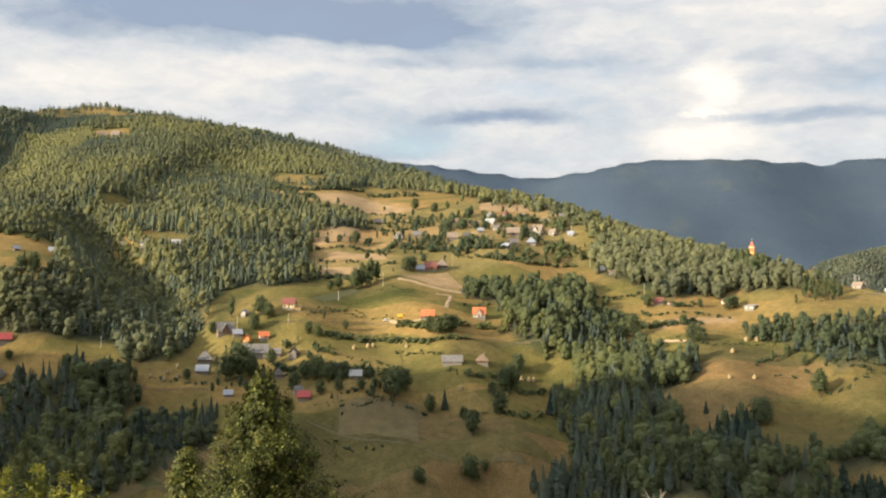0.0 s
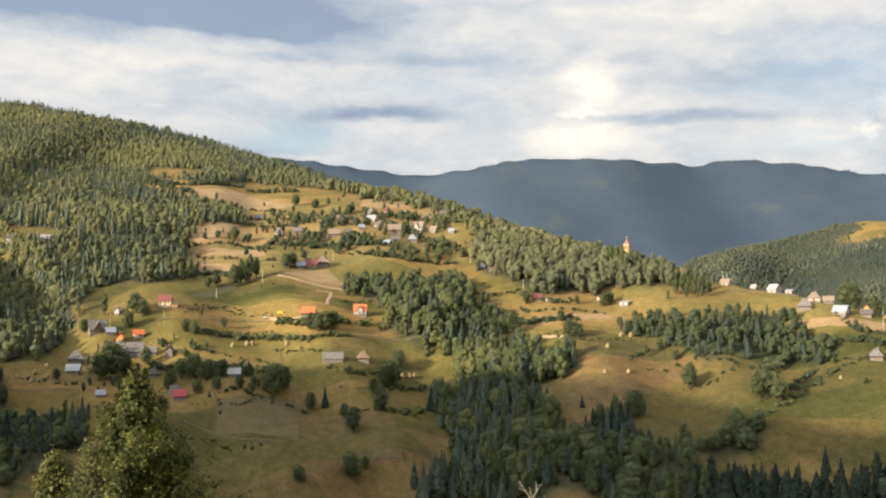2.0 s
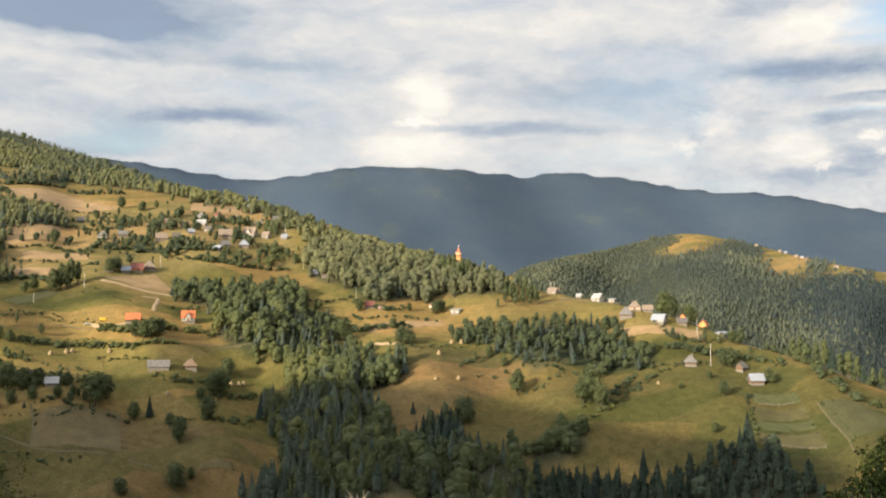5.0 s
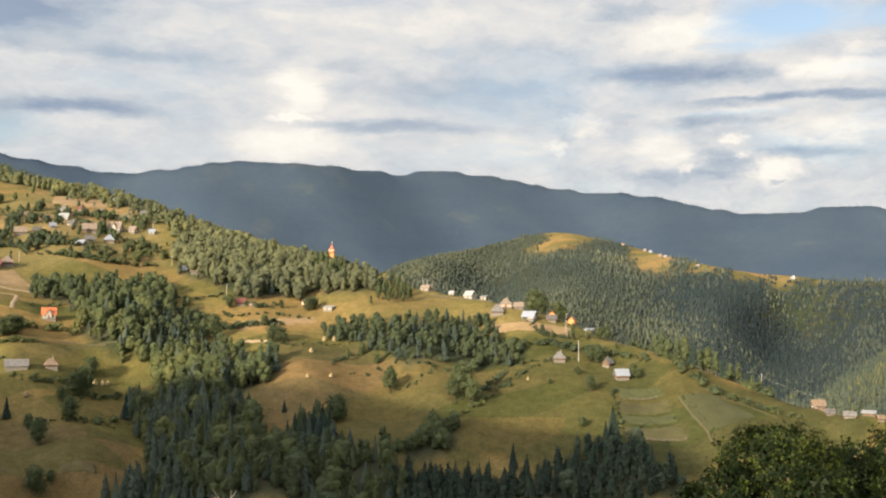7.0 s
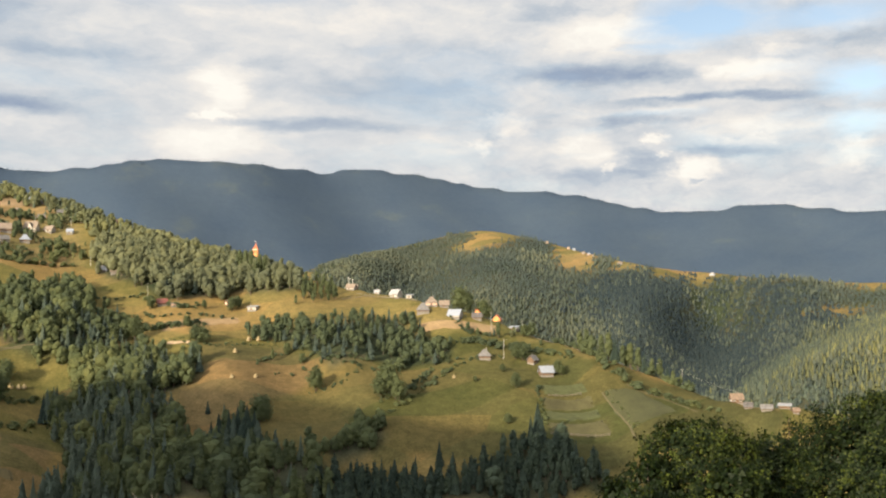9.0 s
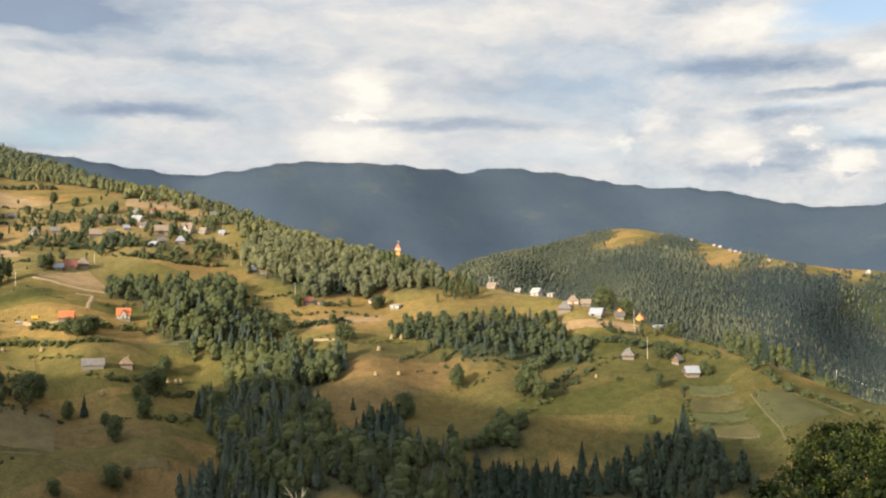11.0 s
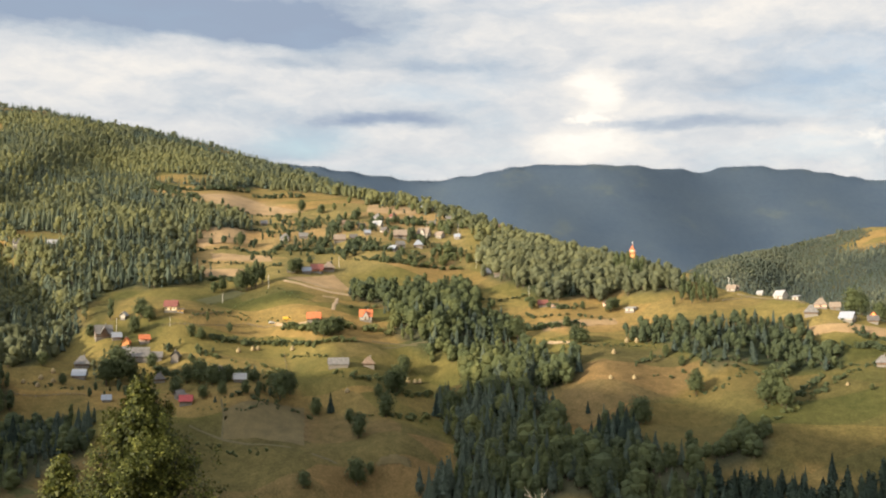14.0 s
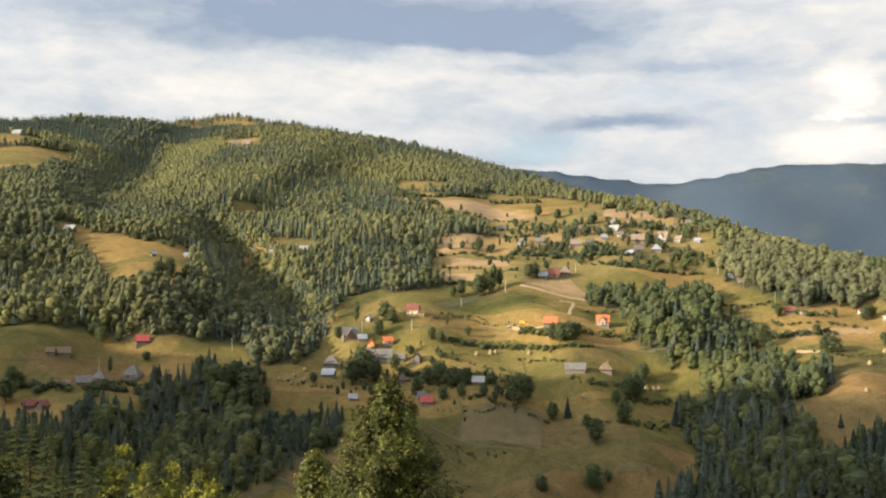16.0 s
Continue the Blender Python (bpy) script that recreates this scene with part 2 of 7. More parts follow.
def column(bearing):
    """Heights over the eye along one bearing, at RINGS."""
    b = (bearing + 180) % 360 - 180
    ds, zs = [p[0] for p in NEAR_SIDE], [p[1] for p in NEAR_SIDE]
    top = rounded(b, CREST_VILLAGE, 0.8)
    ups = np.arange(-12, top + 1e-6, 0.25)
    d = curve(ups, CLIMB) * lie(b, ups)
    d = np.maximum.accumulate(d + np.arange(len(d)) * 1e-3)
    ds += list(d)
    zs += list(d * np.tan(np.radians(ups)))
    d, z = ds[-1], zs[-1]
    ds += [d * 1.04 + 10, d * 1.12 + 30]
    zs += [z - 4, z - 28]
    top = rounded(b, CREST_BEYOND, 0.8)
    first = max(1180.0, ds[-1] + 60)
    ups = np.append(np.arange(-9, top, 0.25), top)
    d = curve(ups, CLIMB_BEYOND) * (1 - 0.2 * smooth(42, 47, b) * smooth(-1.0 - (49.3 - b) * 0.42, -2.2 - (49.3 - b) * 0.42, ups))
    d = d * (1 + 0.03 * np.sin(b * 0.8) + 0.04 * dent(b, ups, 38, -2.5, 4, 3) + 0.16 * dent(b, ups, 42.0, -2.2, 3.0, 2.2) - 0.04 * dent(b, ups, 33.0, 0.2, 2.2, 2.5) + 0.05 * dent(b, ups, 25.5, 1.0, 2.0, 1.6))
    z = d * np.tan(np.radians(ups))
    if ds[-1] > 1150:
        keep = d > first
        d, z = d[keep], z[keep]
    ds += list(d)
    zs += list(z)
    ds += [max(2650, ds[-1] + 150), max(2900, ds[-1] + 250)]
    zs += [zs[-1] - 90, -60]
    top = rounded(b, CREST_FAR, 1.4)
    ups = np.arange(-3, top + 1e-6, 0.25)
    d = (curve(ups, CLIMB_FAR) + 680 * smooth(12, 34, b) * np.clip((ups + 3) / 9, 0, 1)) * (1 + 0.012 * np.sin(b * 0.3 + 1) + 0.006 * np.sin(b * 0.8 + 0.6 * ups))
    z = d * np.tan(np.radians(ups))
    keep = d > ds[-1] + 20
    ds += list(d[keep])
    zs += list(z[keep])
    ds += [ds[-1] * 1.05 + 40, 4990]
    zs += [zs[-1] - 40, -100]
    o = np.argsort(ds, kind="stable")
    ahead = np.interp(RINGS, np.array(ds)[o], np.array(zs)[o])
    rear = np.interp(RINGS, *zip(*BEHIND))
    w = smooth(-95, -45, b) * (1 - smooth(65, 115, b))
    x, y = RINGS * np.sin(np.radians(b)), RINGS * np.cos(np.radians(b))
    side = sum(h * np.exp(-((x - cx) ** 2 + (y - cy) ** 2) / r ** 2) for cx, cy, h, r in (SHADE_HILL, SHADE_SPUR))
    return ahead * w + rear * (1 - w) + side


HEIGHT = np.array([column(b) for b in BEARINGS])
for _ in range(2):
    HEIGHT[:, 1:-1] = 0.25 * HEIGHT[:, :-2] + 0.5 * HEIGHT[:, 1:-1] + 0.25 * HEIGHT[:, 2:]
    n_fine = 360
    HEIGHT[1:n_fine - 1] = 0.25 * HEIGHT[:n_fine - 2] + 0.5 * HEIGHT[1:n_fine - 1] + 0.25 * HEIGHT[2:n_fine]
HEIGHT += EYE
HX, HY = np.sin(np.radians(BEARINGS))[:, None] * RINGS, np.cos(np.radians(BEARINGS))[:, None] * RINGS
HEIGHT += np.clip(RINGS / 300, 0, 1) * (0.35 * np.sin(HX * 0.09 + 2 * np.sin(HY * 0.05)) + 0.3 * np.sin(HY * 0.13 + HX * 0.04))
WRAP = np.append(BEARINGS, BEARINGS[0] + 360)
HEIGHT_WRAP = np.vstack([HEIGHT, HEIGHT[:1]])


def ground(x, y):
    """Height of the ground at x, y (arrays or numbers)."""
    x, y = np.asarray(x, float), np.asarray(y, float)
    b = (np.degrees(np.arctan2(x, y)) + 34) % 360 - 34
    d = np.clip(np.hypot(x, y), 1.0, 4900)
    i = np.clip(np.searchsorted(WRAP, b) - 1, 0, len(WRAP) - 2)
    j = np.clip(np.searchsorted(RINGS, d) - 1, 0, len(RINGS) - 2)
    u = (b - WRAP[i]) / (WRAP[i + 1] - WRAP[i])
    v = (d - RINGS[j]) / (RINGS[j + 1] - RINGS[j])
    h = HEIGHT_WRAP
    return (h[i, j] * (1 - u) + h[i + 1, j] * u) * (1 - v) + (h[i, j + 1] * (1 - u) + h[i + 1, j + 1] * u) * v


# ---- materials ----
def material(name, build, rough=0.9, spec=0.2):
    m = bpy.data.materials.new(name)
    m.use_nodes = True
    nt = m.node_tree
    b = nt.nodes["Principled BSDF"]
    b.inputs["Roughness"].default_value = rough
    b.inputs["Specular IOR Level"].default_value = spec
    build(nt, b)
    return m


def node(nt, kind, **values):
    n = nt.nodes.new(kind)
    for k, v in values.items():
        n.inputs[k.replace("_", " ")].default_value = v
    return n


def noise_at(nt, scale, detail=3.0, rough=0.6):
    co = nt.nodes.new("ShaderNodeTexCoord")
    n = node(nt, "ShaderNodeTexNoise", Scale=scale, Detail=detail, Roughness=rough)
    nt.links.new(co.outputs["Object"], n.inputs["Vector"])
    return n.outputs["Fac"]


def ramp(nt, fac, stops):
    r = nt.nodes.new("ShaderNodeValToRGB")
    el = r.color_ramp.elements
    while len(el) < len(stops):
        el.new(0.5)
    for e, (p, c) in zip(el, stops):
        e.position, e.color = p, (*c, 1)
    nt.links.new(fac, r.inputs["Fac"])
    return r.outputs["Color"]


def mix(nt, fac, a, b, kind="MIX"):
    n = nt.nodes.new("ShaderNodeMix")
    n.data_type, n.blend_type = "RGBA", kind
    for sock, v in ((n.inputs[0], fac), (n.inputs[6], a), (n.inputs[7], b)):
        if isinstance(v, bpy.types.NodeSocket):
            nt.links.new(v, sock)
        else:
            sock.default_value = v if sock == n.inputs[0] else (*v, 1)
    return n.outputs[2]


def bump(nt, b, height, strength, distance):
    n = node(nt, "ShaderNodeBump", Strength=strength, Distance=distance)
    nt.links.new(height, n.inputs["Height"])
    nt.links.new(n.outputs["Normal"], b.inputs["Normal"])


def attribute(nt, name):
    a = nt.nodes.new("ShaderNodeAttribute")
    a.attribute_name = name
    return a


def plain(name, color, rough=0.8, spread=0.25, scale=0.8, spec=0.25, metal=0.0):
    """Painted, wooden or plastered surface: two scales of stain and a fine relief."""
    def build(nt, b):
        lo = tuple(c * (1 - spread) for c in color)
        hi = tuple(min(1, c * (1 + spread)) for c in color)
        coarse = ramp(nt, noise_at(nt, scale, 4), [(0.3, lo), (0.7, hi)])
        fine = ramp(nt, noise_at(nt, scale * 9, 3), [(0.3, (0.8, 0.8, 0.8)), (0.7, (1.1, 1.1, 1.1))])
        nt.links.new(mix(nt, 1.0, coarse, fine, "MULTIPLY"), b.inputs["Base Color"])
        b.inputs["Metallic"].default_value = metal
        bump(nt, b, noise_at(nt, scale * 12, 2), 0.3, 0.03)
    return material(name, build, rough, spec)


def leafy(name, dark, mid, light, rough=0.75, through_light=0.25, speckle=0.32):
    """Leaves: every clump and every tree a little different."""
    m = bpy.data.materials.new(name)
    m.use_nodes = True
    nt = m.node_tree
    b = nt.nodes["Principled BSDF"]
    b.inputs["Roughness"].default_value, b.inputs["Specular IOR Level"].default_value = rough, 0.15
    isle = nt.nodes.new("ShaderNodeNewGeometry")
    own = nt.nodes.new("ShaderNodeObjectInfo")
    tint = attribute(nt, "tint")
    s = nt.nodes.new("ShaderNodeMath")
    s.operation = "MULTIPLY_ADD"
    nt.links.new(isle.outputs["Random Per Island"], s.inputs[0])
    s.inputs[1].default_value = speckle
    nt.links.new(tint.outputs["Fac"], s.inputs[2])
    w = nt.nodes.new("ShaderNodeMath")
    w.operation = "MULTIPLY_ADD"
    nt.links.new(own.outputs["Random"], w.inputs[0])
    w.inputs[1].default_value = 0.2
    nt.links.new(s.outputs[0], w.inputs[2])
    color = ramp(nt, w.outputs[0], [(0.1, dark), (0.55, mid), (1.0, light)])
    nt.links.new(color, b.inputs["Base Color"])
    t = nt.nodes.new("ShaderNodeBsdfTranslucent")
    nt.links.new(color, t.inputs["Color"])
    mx = nt.nodes.new("ShaderNodeMixShader")
    mx.inputs[0].default_value = through_light
    nt.links.new(b.outputs[0], mx.inputs[1])
    nt.links.new(t.outputs[0], mx.inputs[2])
    nt.links.new(mx.outputs[0], nt.nodes["Material Output"].inputs["Surface"])
    return m


def land_build(nt, b):
    land = attribute(nt, "land")
    sep = nt.nodes.new("ShaderNodeSeparateColor")
    nt.links.new(land.outputs["Color"], sep.inputs[0])
    broad, patch, tuft = noise_at(nt, 0.012, 4), noise_at(nt, 0.06, 5), noise_at(nt, 0.9, 4, 0.7)
    meadow = ramp(nt, broad, [(0.3, (0.113, 0.095, 0.035)), (0.5, (0.168, 0.124, 0.047)), (0.7, (0.124, 0.102, 0.037))])
    mown = ramp(nt, patch, [(0.3, (0.195, 0.143, 0.066)), (0.7, (0.28, 0.193, 0.092))])
    lush = ramp(nt, patch, [(0.3, (0.040, 0.046, 0.018)), (0.7, (0.057, 0.058, 0.022))])
    earth = ramp(nt, patch, [(0.3, (0.084, 0.062, 0.033)), (0.7, (0.115, 0.084, 0.044))])
    woods = ramp(nt, patch, [(0.3, (0.038, 0.044, 0.028)), (0.7, (0.056, 0.060, 0.034))])
    c = mix(nt, sep.outputs[0], meadow, mown)
    c = mix(nt, sep.outputs[1], c, lush)
    c = mix(nt, sep.outputs[2], c, earth)
    c = mix(nt, land.outputs["Alpha"], c, woods)
    strip = nt.nodes.new("ShaderNodeTexVoronoi")
    strip.inputs["Scale"].default_value = 1.0
    place = nt.nodes.new("ShaderNodeTexCoord")
    skew = nt.nodes.new("ShaderNodeMapping")
    skew.inputs["Rotation"].default_value, skew.inputs["Scale"].default_value = (0, 0, 0.25), (0.013, 0.032, 0.0)
    nt.links.new(place.outputs["Object"], skew.inputs["Vector"])
    nt.links.new(skew.outputs["Vector"], strip.inputs["Vector"])
    parcel = nt.nodes.new("ShaderNodeSeparateColor")
    nt.links.new(strip.outputs["Color"], parcel.inputs[0])
    tone = ramp(nt, parcel.outputs[0], [(0.0, (0.62, 0.74, 0.60)), (0.35, (0.92, 0.98, 0.86)), (0.65, (1.06, 1.0, 1.0)), (1.0, (1.40, 1.18, 1.10))])
    c = mix(nt, 0.8, c, tone, "MULTIPLY")
    grain = ramp(nt, tuft, [(0.25, (0.62, 0.64, 0.62)), (0.75, (1.28, 1.26, 1.25))])
    c = mix(nt, 1.0, c, grain, "MULTIPLY")
    nt.links.new(mix(nt, 1.0, c, ramp(nt, noise_at(nt, 0.18, 5, 0.7), [(0.3, (0.68, 0.72, 0.70)), (0.7, (1.2, 1.16, 1.15))]), "MULTIPLY"), b.inputs["Base Color"])
    bump(nt, b, noise_at(nt, 0.35, 5, 0.7), 0.6, 0.9)


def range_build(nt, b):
    # Distance haze is painted in as slate-blue forest colours.
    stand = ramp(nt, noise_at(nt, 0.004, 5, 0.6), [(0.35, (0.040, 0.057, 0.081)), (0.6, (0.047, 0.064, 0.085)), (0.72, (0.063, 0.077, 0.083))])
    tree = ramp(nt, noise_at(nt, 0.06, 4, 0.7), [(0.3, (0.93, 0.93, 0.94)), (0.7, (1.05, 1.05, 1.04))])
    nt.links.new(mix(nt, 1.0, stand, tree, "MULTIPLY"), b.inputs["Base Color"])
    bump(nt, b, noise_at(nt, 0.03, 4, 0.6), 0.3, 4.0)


M_LAND = material("land", land_build, 0.95, 0.05)
M_RANGE = material("hazed_far_woodland", range_build, 1.0, 0.0)
M_LEAF = leafy("broad_leaves", (0.064, 0.083, 0.048), (0.105, 0.122, 0.053), (0.182, 0.183, 0.066), 0.8, 0.48, 0.24)
# Hill leaves and needles: dark tones lifted to paint in the haze.
M_HILL_HAZE_LEAF = leafy("hill_haze_leaves", (0.110, 0.122, 0.074), (0.156, 0.162, 0.077), (0.234, 0.227, 0.090), 0.8, 0.5, 0.22)
M_NEEDLE = leafy("needles", (0.060, 0.081, 0.064), (0.083, 0.105, 0.075), (0.122, 0.139, 0.086), 0.85, 0.35, 0.24)
M_LONE = leafy("dark_foliage", (0.020, 0.031, 0.024), (0.033, 0.047, 0.033), (0.056, 0.072, 0.043), 0.85, 0.15)
# Near-black blue needles: the cloud shadow on the far flank as colour.
M_SHADED_SPRUCE = leafy("shaded_spruce_needles", (0.019, 0.029, 0.033), (0.026, 0.038, 0.041), (0.040, 0.053, 0.050), 0.9, 0.2)
# Second hill: blue-grey air haze mixed into needle and leaf colours.
M_HAZED_SPRUCE = leafy("hazed_spruce_needles", (0.042, 0.055, 0.050), (0.057, 0.072, 0.061), (0.088, 0.100, 0.075), 0.9, 0.3)
M_HAZED_LEAF = leafy("hazed_leaves", (0.070, 0.085, 0.066), (0.098, 0.112, 0.080), (0.165, 0.170, 0.100), 0.9, 0.4)
# Church wood leaves, paled and greyed for the haze before them.
M_CHURCH_HAZE_LEAF = leafy("church_haze_leaves", (0.112, 0.124, 0.078), (0.152, 0.161, 0.088), (0.215, 0.213, 0.102), 0.85, 0.5, 0.22)
M_BARK = plain("bark", (0.10, 0.075, 0.055), 0.95, 0.35, 3.0)
M_HAY = plain("hay", (0.25, 0.19, 0.10), 0.95, 0.25, 2.0)
M_DIRT = plain("pale_dirt", (0.30, 0.215, 0.13), 0.95, 0.2, 0.4)
M_PATH = plain("trodden_grass", (0.085, 0.072, 0.036), 0.95, 0.2, 0.4)
M_TILLED = plain("tilled_soil", (0.098, 0.077, 0.034), 0.95, 0.22, 0.15)
M_GREENS = plain("green_crop", (0.058, 0.062, 0.023), 0.95, 0.25, 0.3)
M_STUBBLE = plain("golden_stubble", (0.066, 0.059, 0.023), 0.95, 0.22, 0.12)
M_MOWN = plain("golden_mown_field", (0.245, 0.163, 0.080), 0.95, 0.2, 0.08)
M_GRASS = plain("short_green_grass", (0.052, 0.052, 0.020), 0.95, 0.2, 0.1)
M_POST = plain("weathered_wood", (0.15, 0.125, 0.095), 0.9, 0.3, 1.5)
M_FOUND = plain("rubble_stone", (0.17, 0.15, 0.125), 0.9, 0.3, 2.0)
M_GLASS = plain("dark_glass", (0.03, 0.035, 0.04), 0.15, 0.1, 1.0, 0.5)
M_DOOR = plain("brown_door", (0.14, 0.08, 0.045), 0.7, 0.3, 2.0)
M_TRIM = plain("white_trim", (0.72, 0.70, 0.66), 0.6, 0.1, 2.0)
WALLS = {
    "white": plain("white_plaster", (0.36, 0.33, 0.28), 0.85, 0.12, 0.7),
    "cream": plain("cream_plaster", (0.75, 0.58, 0.32), 0.85, 0.12, 0.7),
    "yellow": plain("yellow_plaster", (0.70, 0.42, 0.10), 0.85, 0.12, 0.7),
    "orange": plain("orange_plaster", (0.62, 0.27, 0.10), 0.85, 0.12, 0.7),
    "pink": plain("pink_plaster", (0.60, 0.40, 0.29), 0.85, 0.12, 0.7),
    "wood": plain("dark_timber", (0.13, 0.085, 0.055), 0.9, 0.35, 1.2),
    "grey": plain("grey_timber", (0.155, 0.135, 0.115), 0.9, 0.3, 1.2),
}
ROOFS = {
    "red": plain("red_roof", (0.29, 0.056, 0.052), 0.6, 0.2, 0.6),
    "orange": plain("orange_roof", (0.43, 0.130, 0.052), 0.6, 0.2, 0.6),
    "maroon": plain("maroon_roof", (0.17, 0.062, 0.048), 0.7, 0.25, 0.6),
    "grey": plain("grey_shingle", (0.140, 0.130, 0.120), 0.85, 0.3, 0.6),
    "dark": plain("dark_shingle", (0.095, 0.085, 0.078), 0.9, 0.35, 0.6),
    "brown": plain("brown_shingle", (0.17, 0.12, 0.083), 0.9, 0.3, 0.6),
    "tin": plain("bare_tin_roof", (0.225, 0.24, 0.265), 0.45, 0.12, 0.6, 0.5),
    "white": plain("pale_tin_roof", (0.27, 0.265, 0.255), 0.5, 0.1, 0.6, 0.4),
    "tan": plain("tan_tile_roof", (0.20, 0.155, 0.115), 0.8, 0.2, 0.6),
}


# ---- making meshes ----
def shape(name, verts, tris, mats, index=None, tint=None, flat=True):
    """A mesh of triangles out of arrays."""
    verts, tris = np.asarray(verts, np.float32), np.asarray(tris, np.int32)
    me = bpy.data.meshes.new(name)
    me.vertices.add(len(verts))
    me.vertices.foreach_set("co", verts.ravel())
    me.loops.add(len(tris) * 3)
    me.loops.foreach_set("vertex_index", tris.ravel())
    me.polygons.add(len(tris))
    me.polygons.foreach_set("loop_start", np.arange(0, len(tris) * 3, 3, dtype=np.int32))
    for m in mats:
        me.materials.append(m)
    if index is not None:
        me.polygons.foreach_set("material_index", np.asarray(index, np.int32))
    if tint is not None:
        me.attributes.new("tint", "FLOAT", "POINT").data.foreach_set("value", np.asarray(tint, np.float32))
    me.update(calc_edges=True)
    me.polygons.foreach_set("use_smooth", np.full(len(tris), not flat))
    return me


def part(name, bm, mat, parent=None, label=""):
    me = bpy.data.meshes.new(name)
    bm.to_mesh(me)
    bm.free()
    me.materials.append(mat)
    ob = new(name, me)
    ob.parent = parent
    return tagged(ob, label)


def box(bm, x0, x1, y0, y1, z0, z1):
    v = [bm.verts.new((x, y, z)) for z in (z0, z1) for y in (y0, y1) for x in (x0, x1)]
    for f in ((0, 2, 3, 1), (4, 5, 7, 6), (0, 1, 5, 4), (2, 6, 7, 3), (0, 4, 6, 2), (1, 3, 7, 5)):
        bm.faces.new([v[i] for i in f])


def solid(bm, pts, faces):
    v = [bm.verts.new(p) for p in pts]
    for f in faces:
        bm.faces.new([v[i] for i in f])
    bmesh.ops.recalc_face_normals(bm, faces=bm.faces)


# ---- plant forms: arrays of verts, triangles and a material index (0 leaves, 1 wood), one metre high ----
def stem(height, r, sides=5, lean=0.0):
    a = np.arange(sides) * 2 * np.pi / sides
    v = np.concatenate([np.stack([np.cos(a) * r, np.sin(a) * r, 0 * a - 0.06], 1), [[lean, 0, height]]])
    t = [[i, (i + 1) % sides, sides] for i in range(sides)]
    return v, np.array(t)


def conifer_form(seed, tiers, points, width=0.19):
    rng = np.random.default_rng(seed)
    v, t = stem(0.9, 0.022 if tiers > 5 else 0.012)
    vs, ts, n = [v], [t], len(v)
    idx = [np.full(len(t), int(tiers > 5))]
    for k in range(tiers):
        f = k / max(1, tiers - 1)
        base, tip = 0.07 + 0.80 * f, 0.07 + 0.80 * f + (0.34 - 0.19 * f)
        r = width * (1 - 0.86 * f) * rng.uniform(0.86, 1.14)
        a = np.arange(points * 2) * np.pi / points + rng.uniform(0, 6)
        rr = r * np.where(np.arange(points * 2) % 2 == 0, rng.uniform(0.85, 1.2, points * 2), rng.uniform(0.55, 0.8, points * 2))
        zz = base - 0.035 * (rr / r) + rng.normal(0, 0.012, points * 2)
        ring = np.stack([np.cos(a) * rr, np.sin(a) * rr, zz], 1)
        vs.append(np.vstack([ring, [[rng.normal(0, 0.004), rng.normal(0, 0.004), min(tip, 1.0 if k == tiers - 1 else tip)]]]))
        m = points * 2
        ts.append(np.array([[n + i, n + (i + 1) % m, n + m] for i in range(m)]))
        idx.append(np.zeros(m, int))
        n += m + 1
    return np.vstack(vs), np.vstack(ts), np.concatenate(idx)


ICO = bmesh.new()
bmesh.ops.create_icosphere(ICO, subdivisions=1, radius=1.0)
ICO_V = np.array([v.co[:] for v in ICO.verts])
ICO_T = np.array([[v.index for v in f.verts] for f in ICO.faces])
ICO.free()


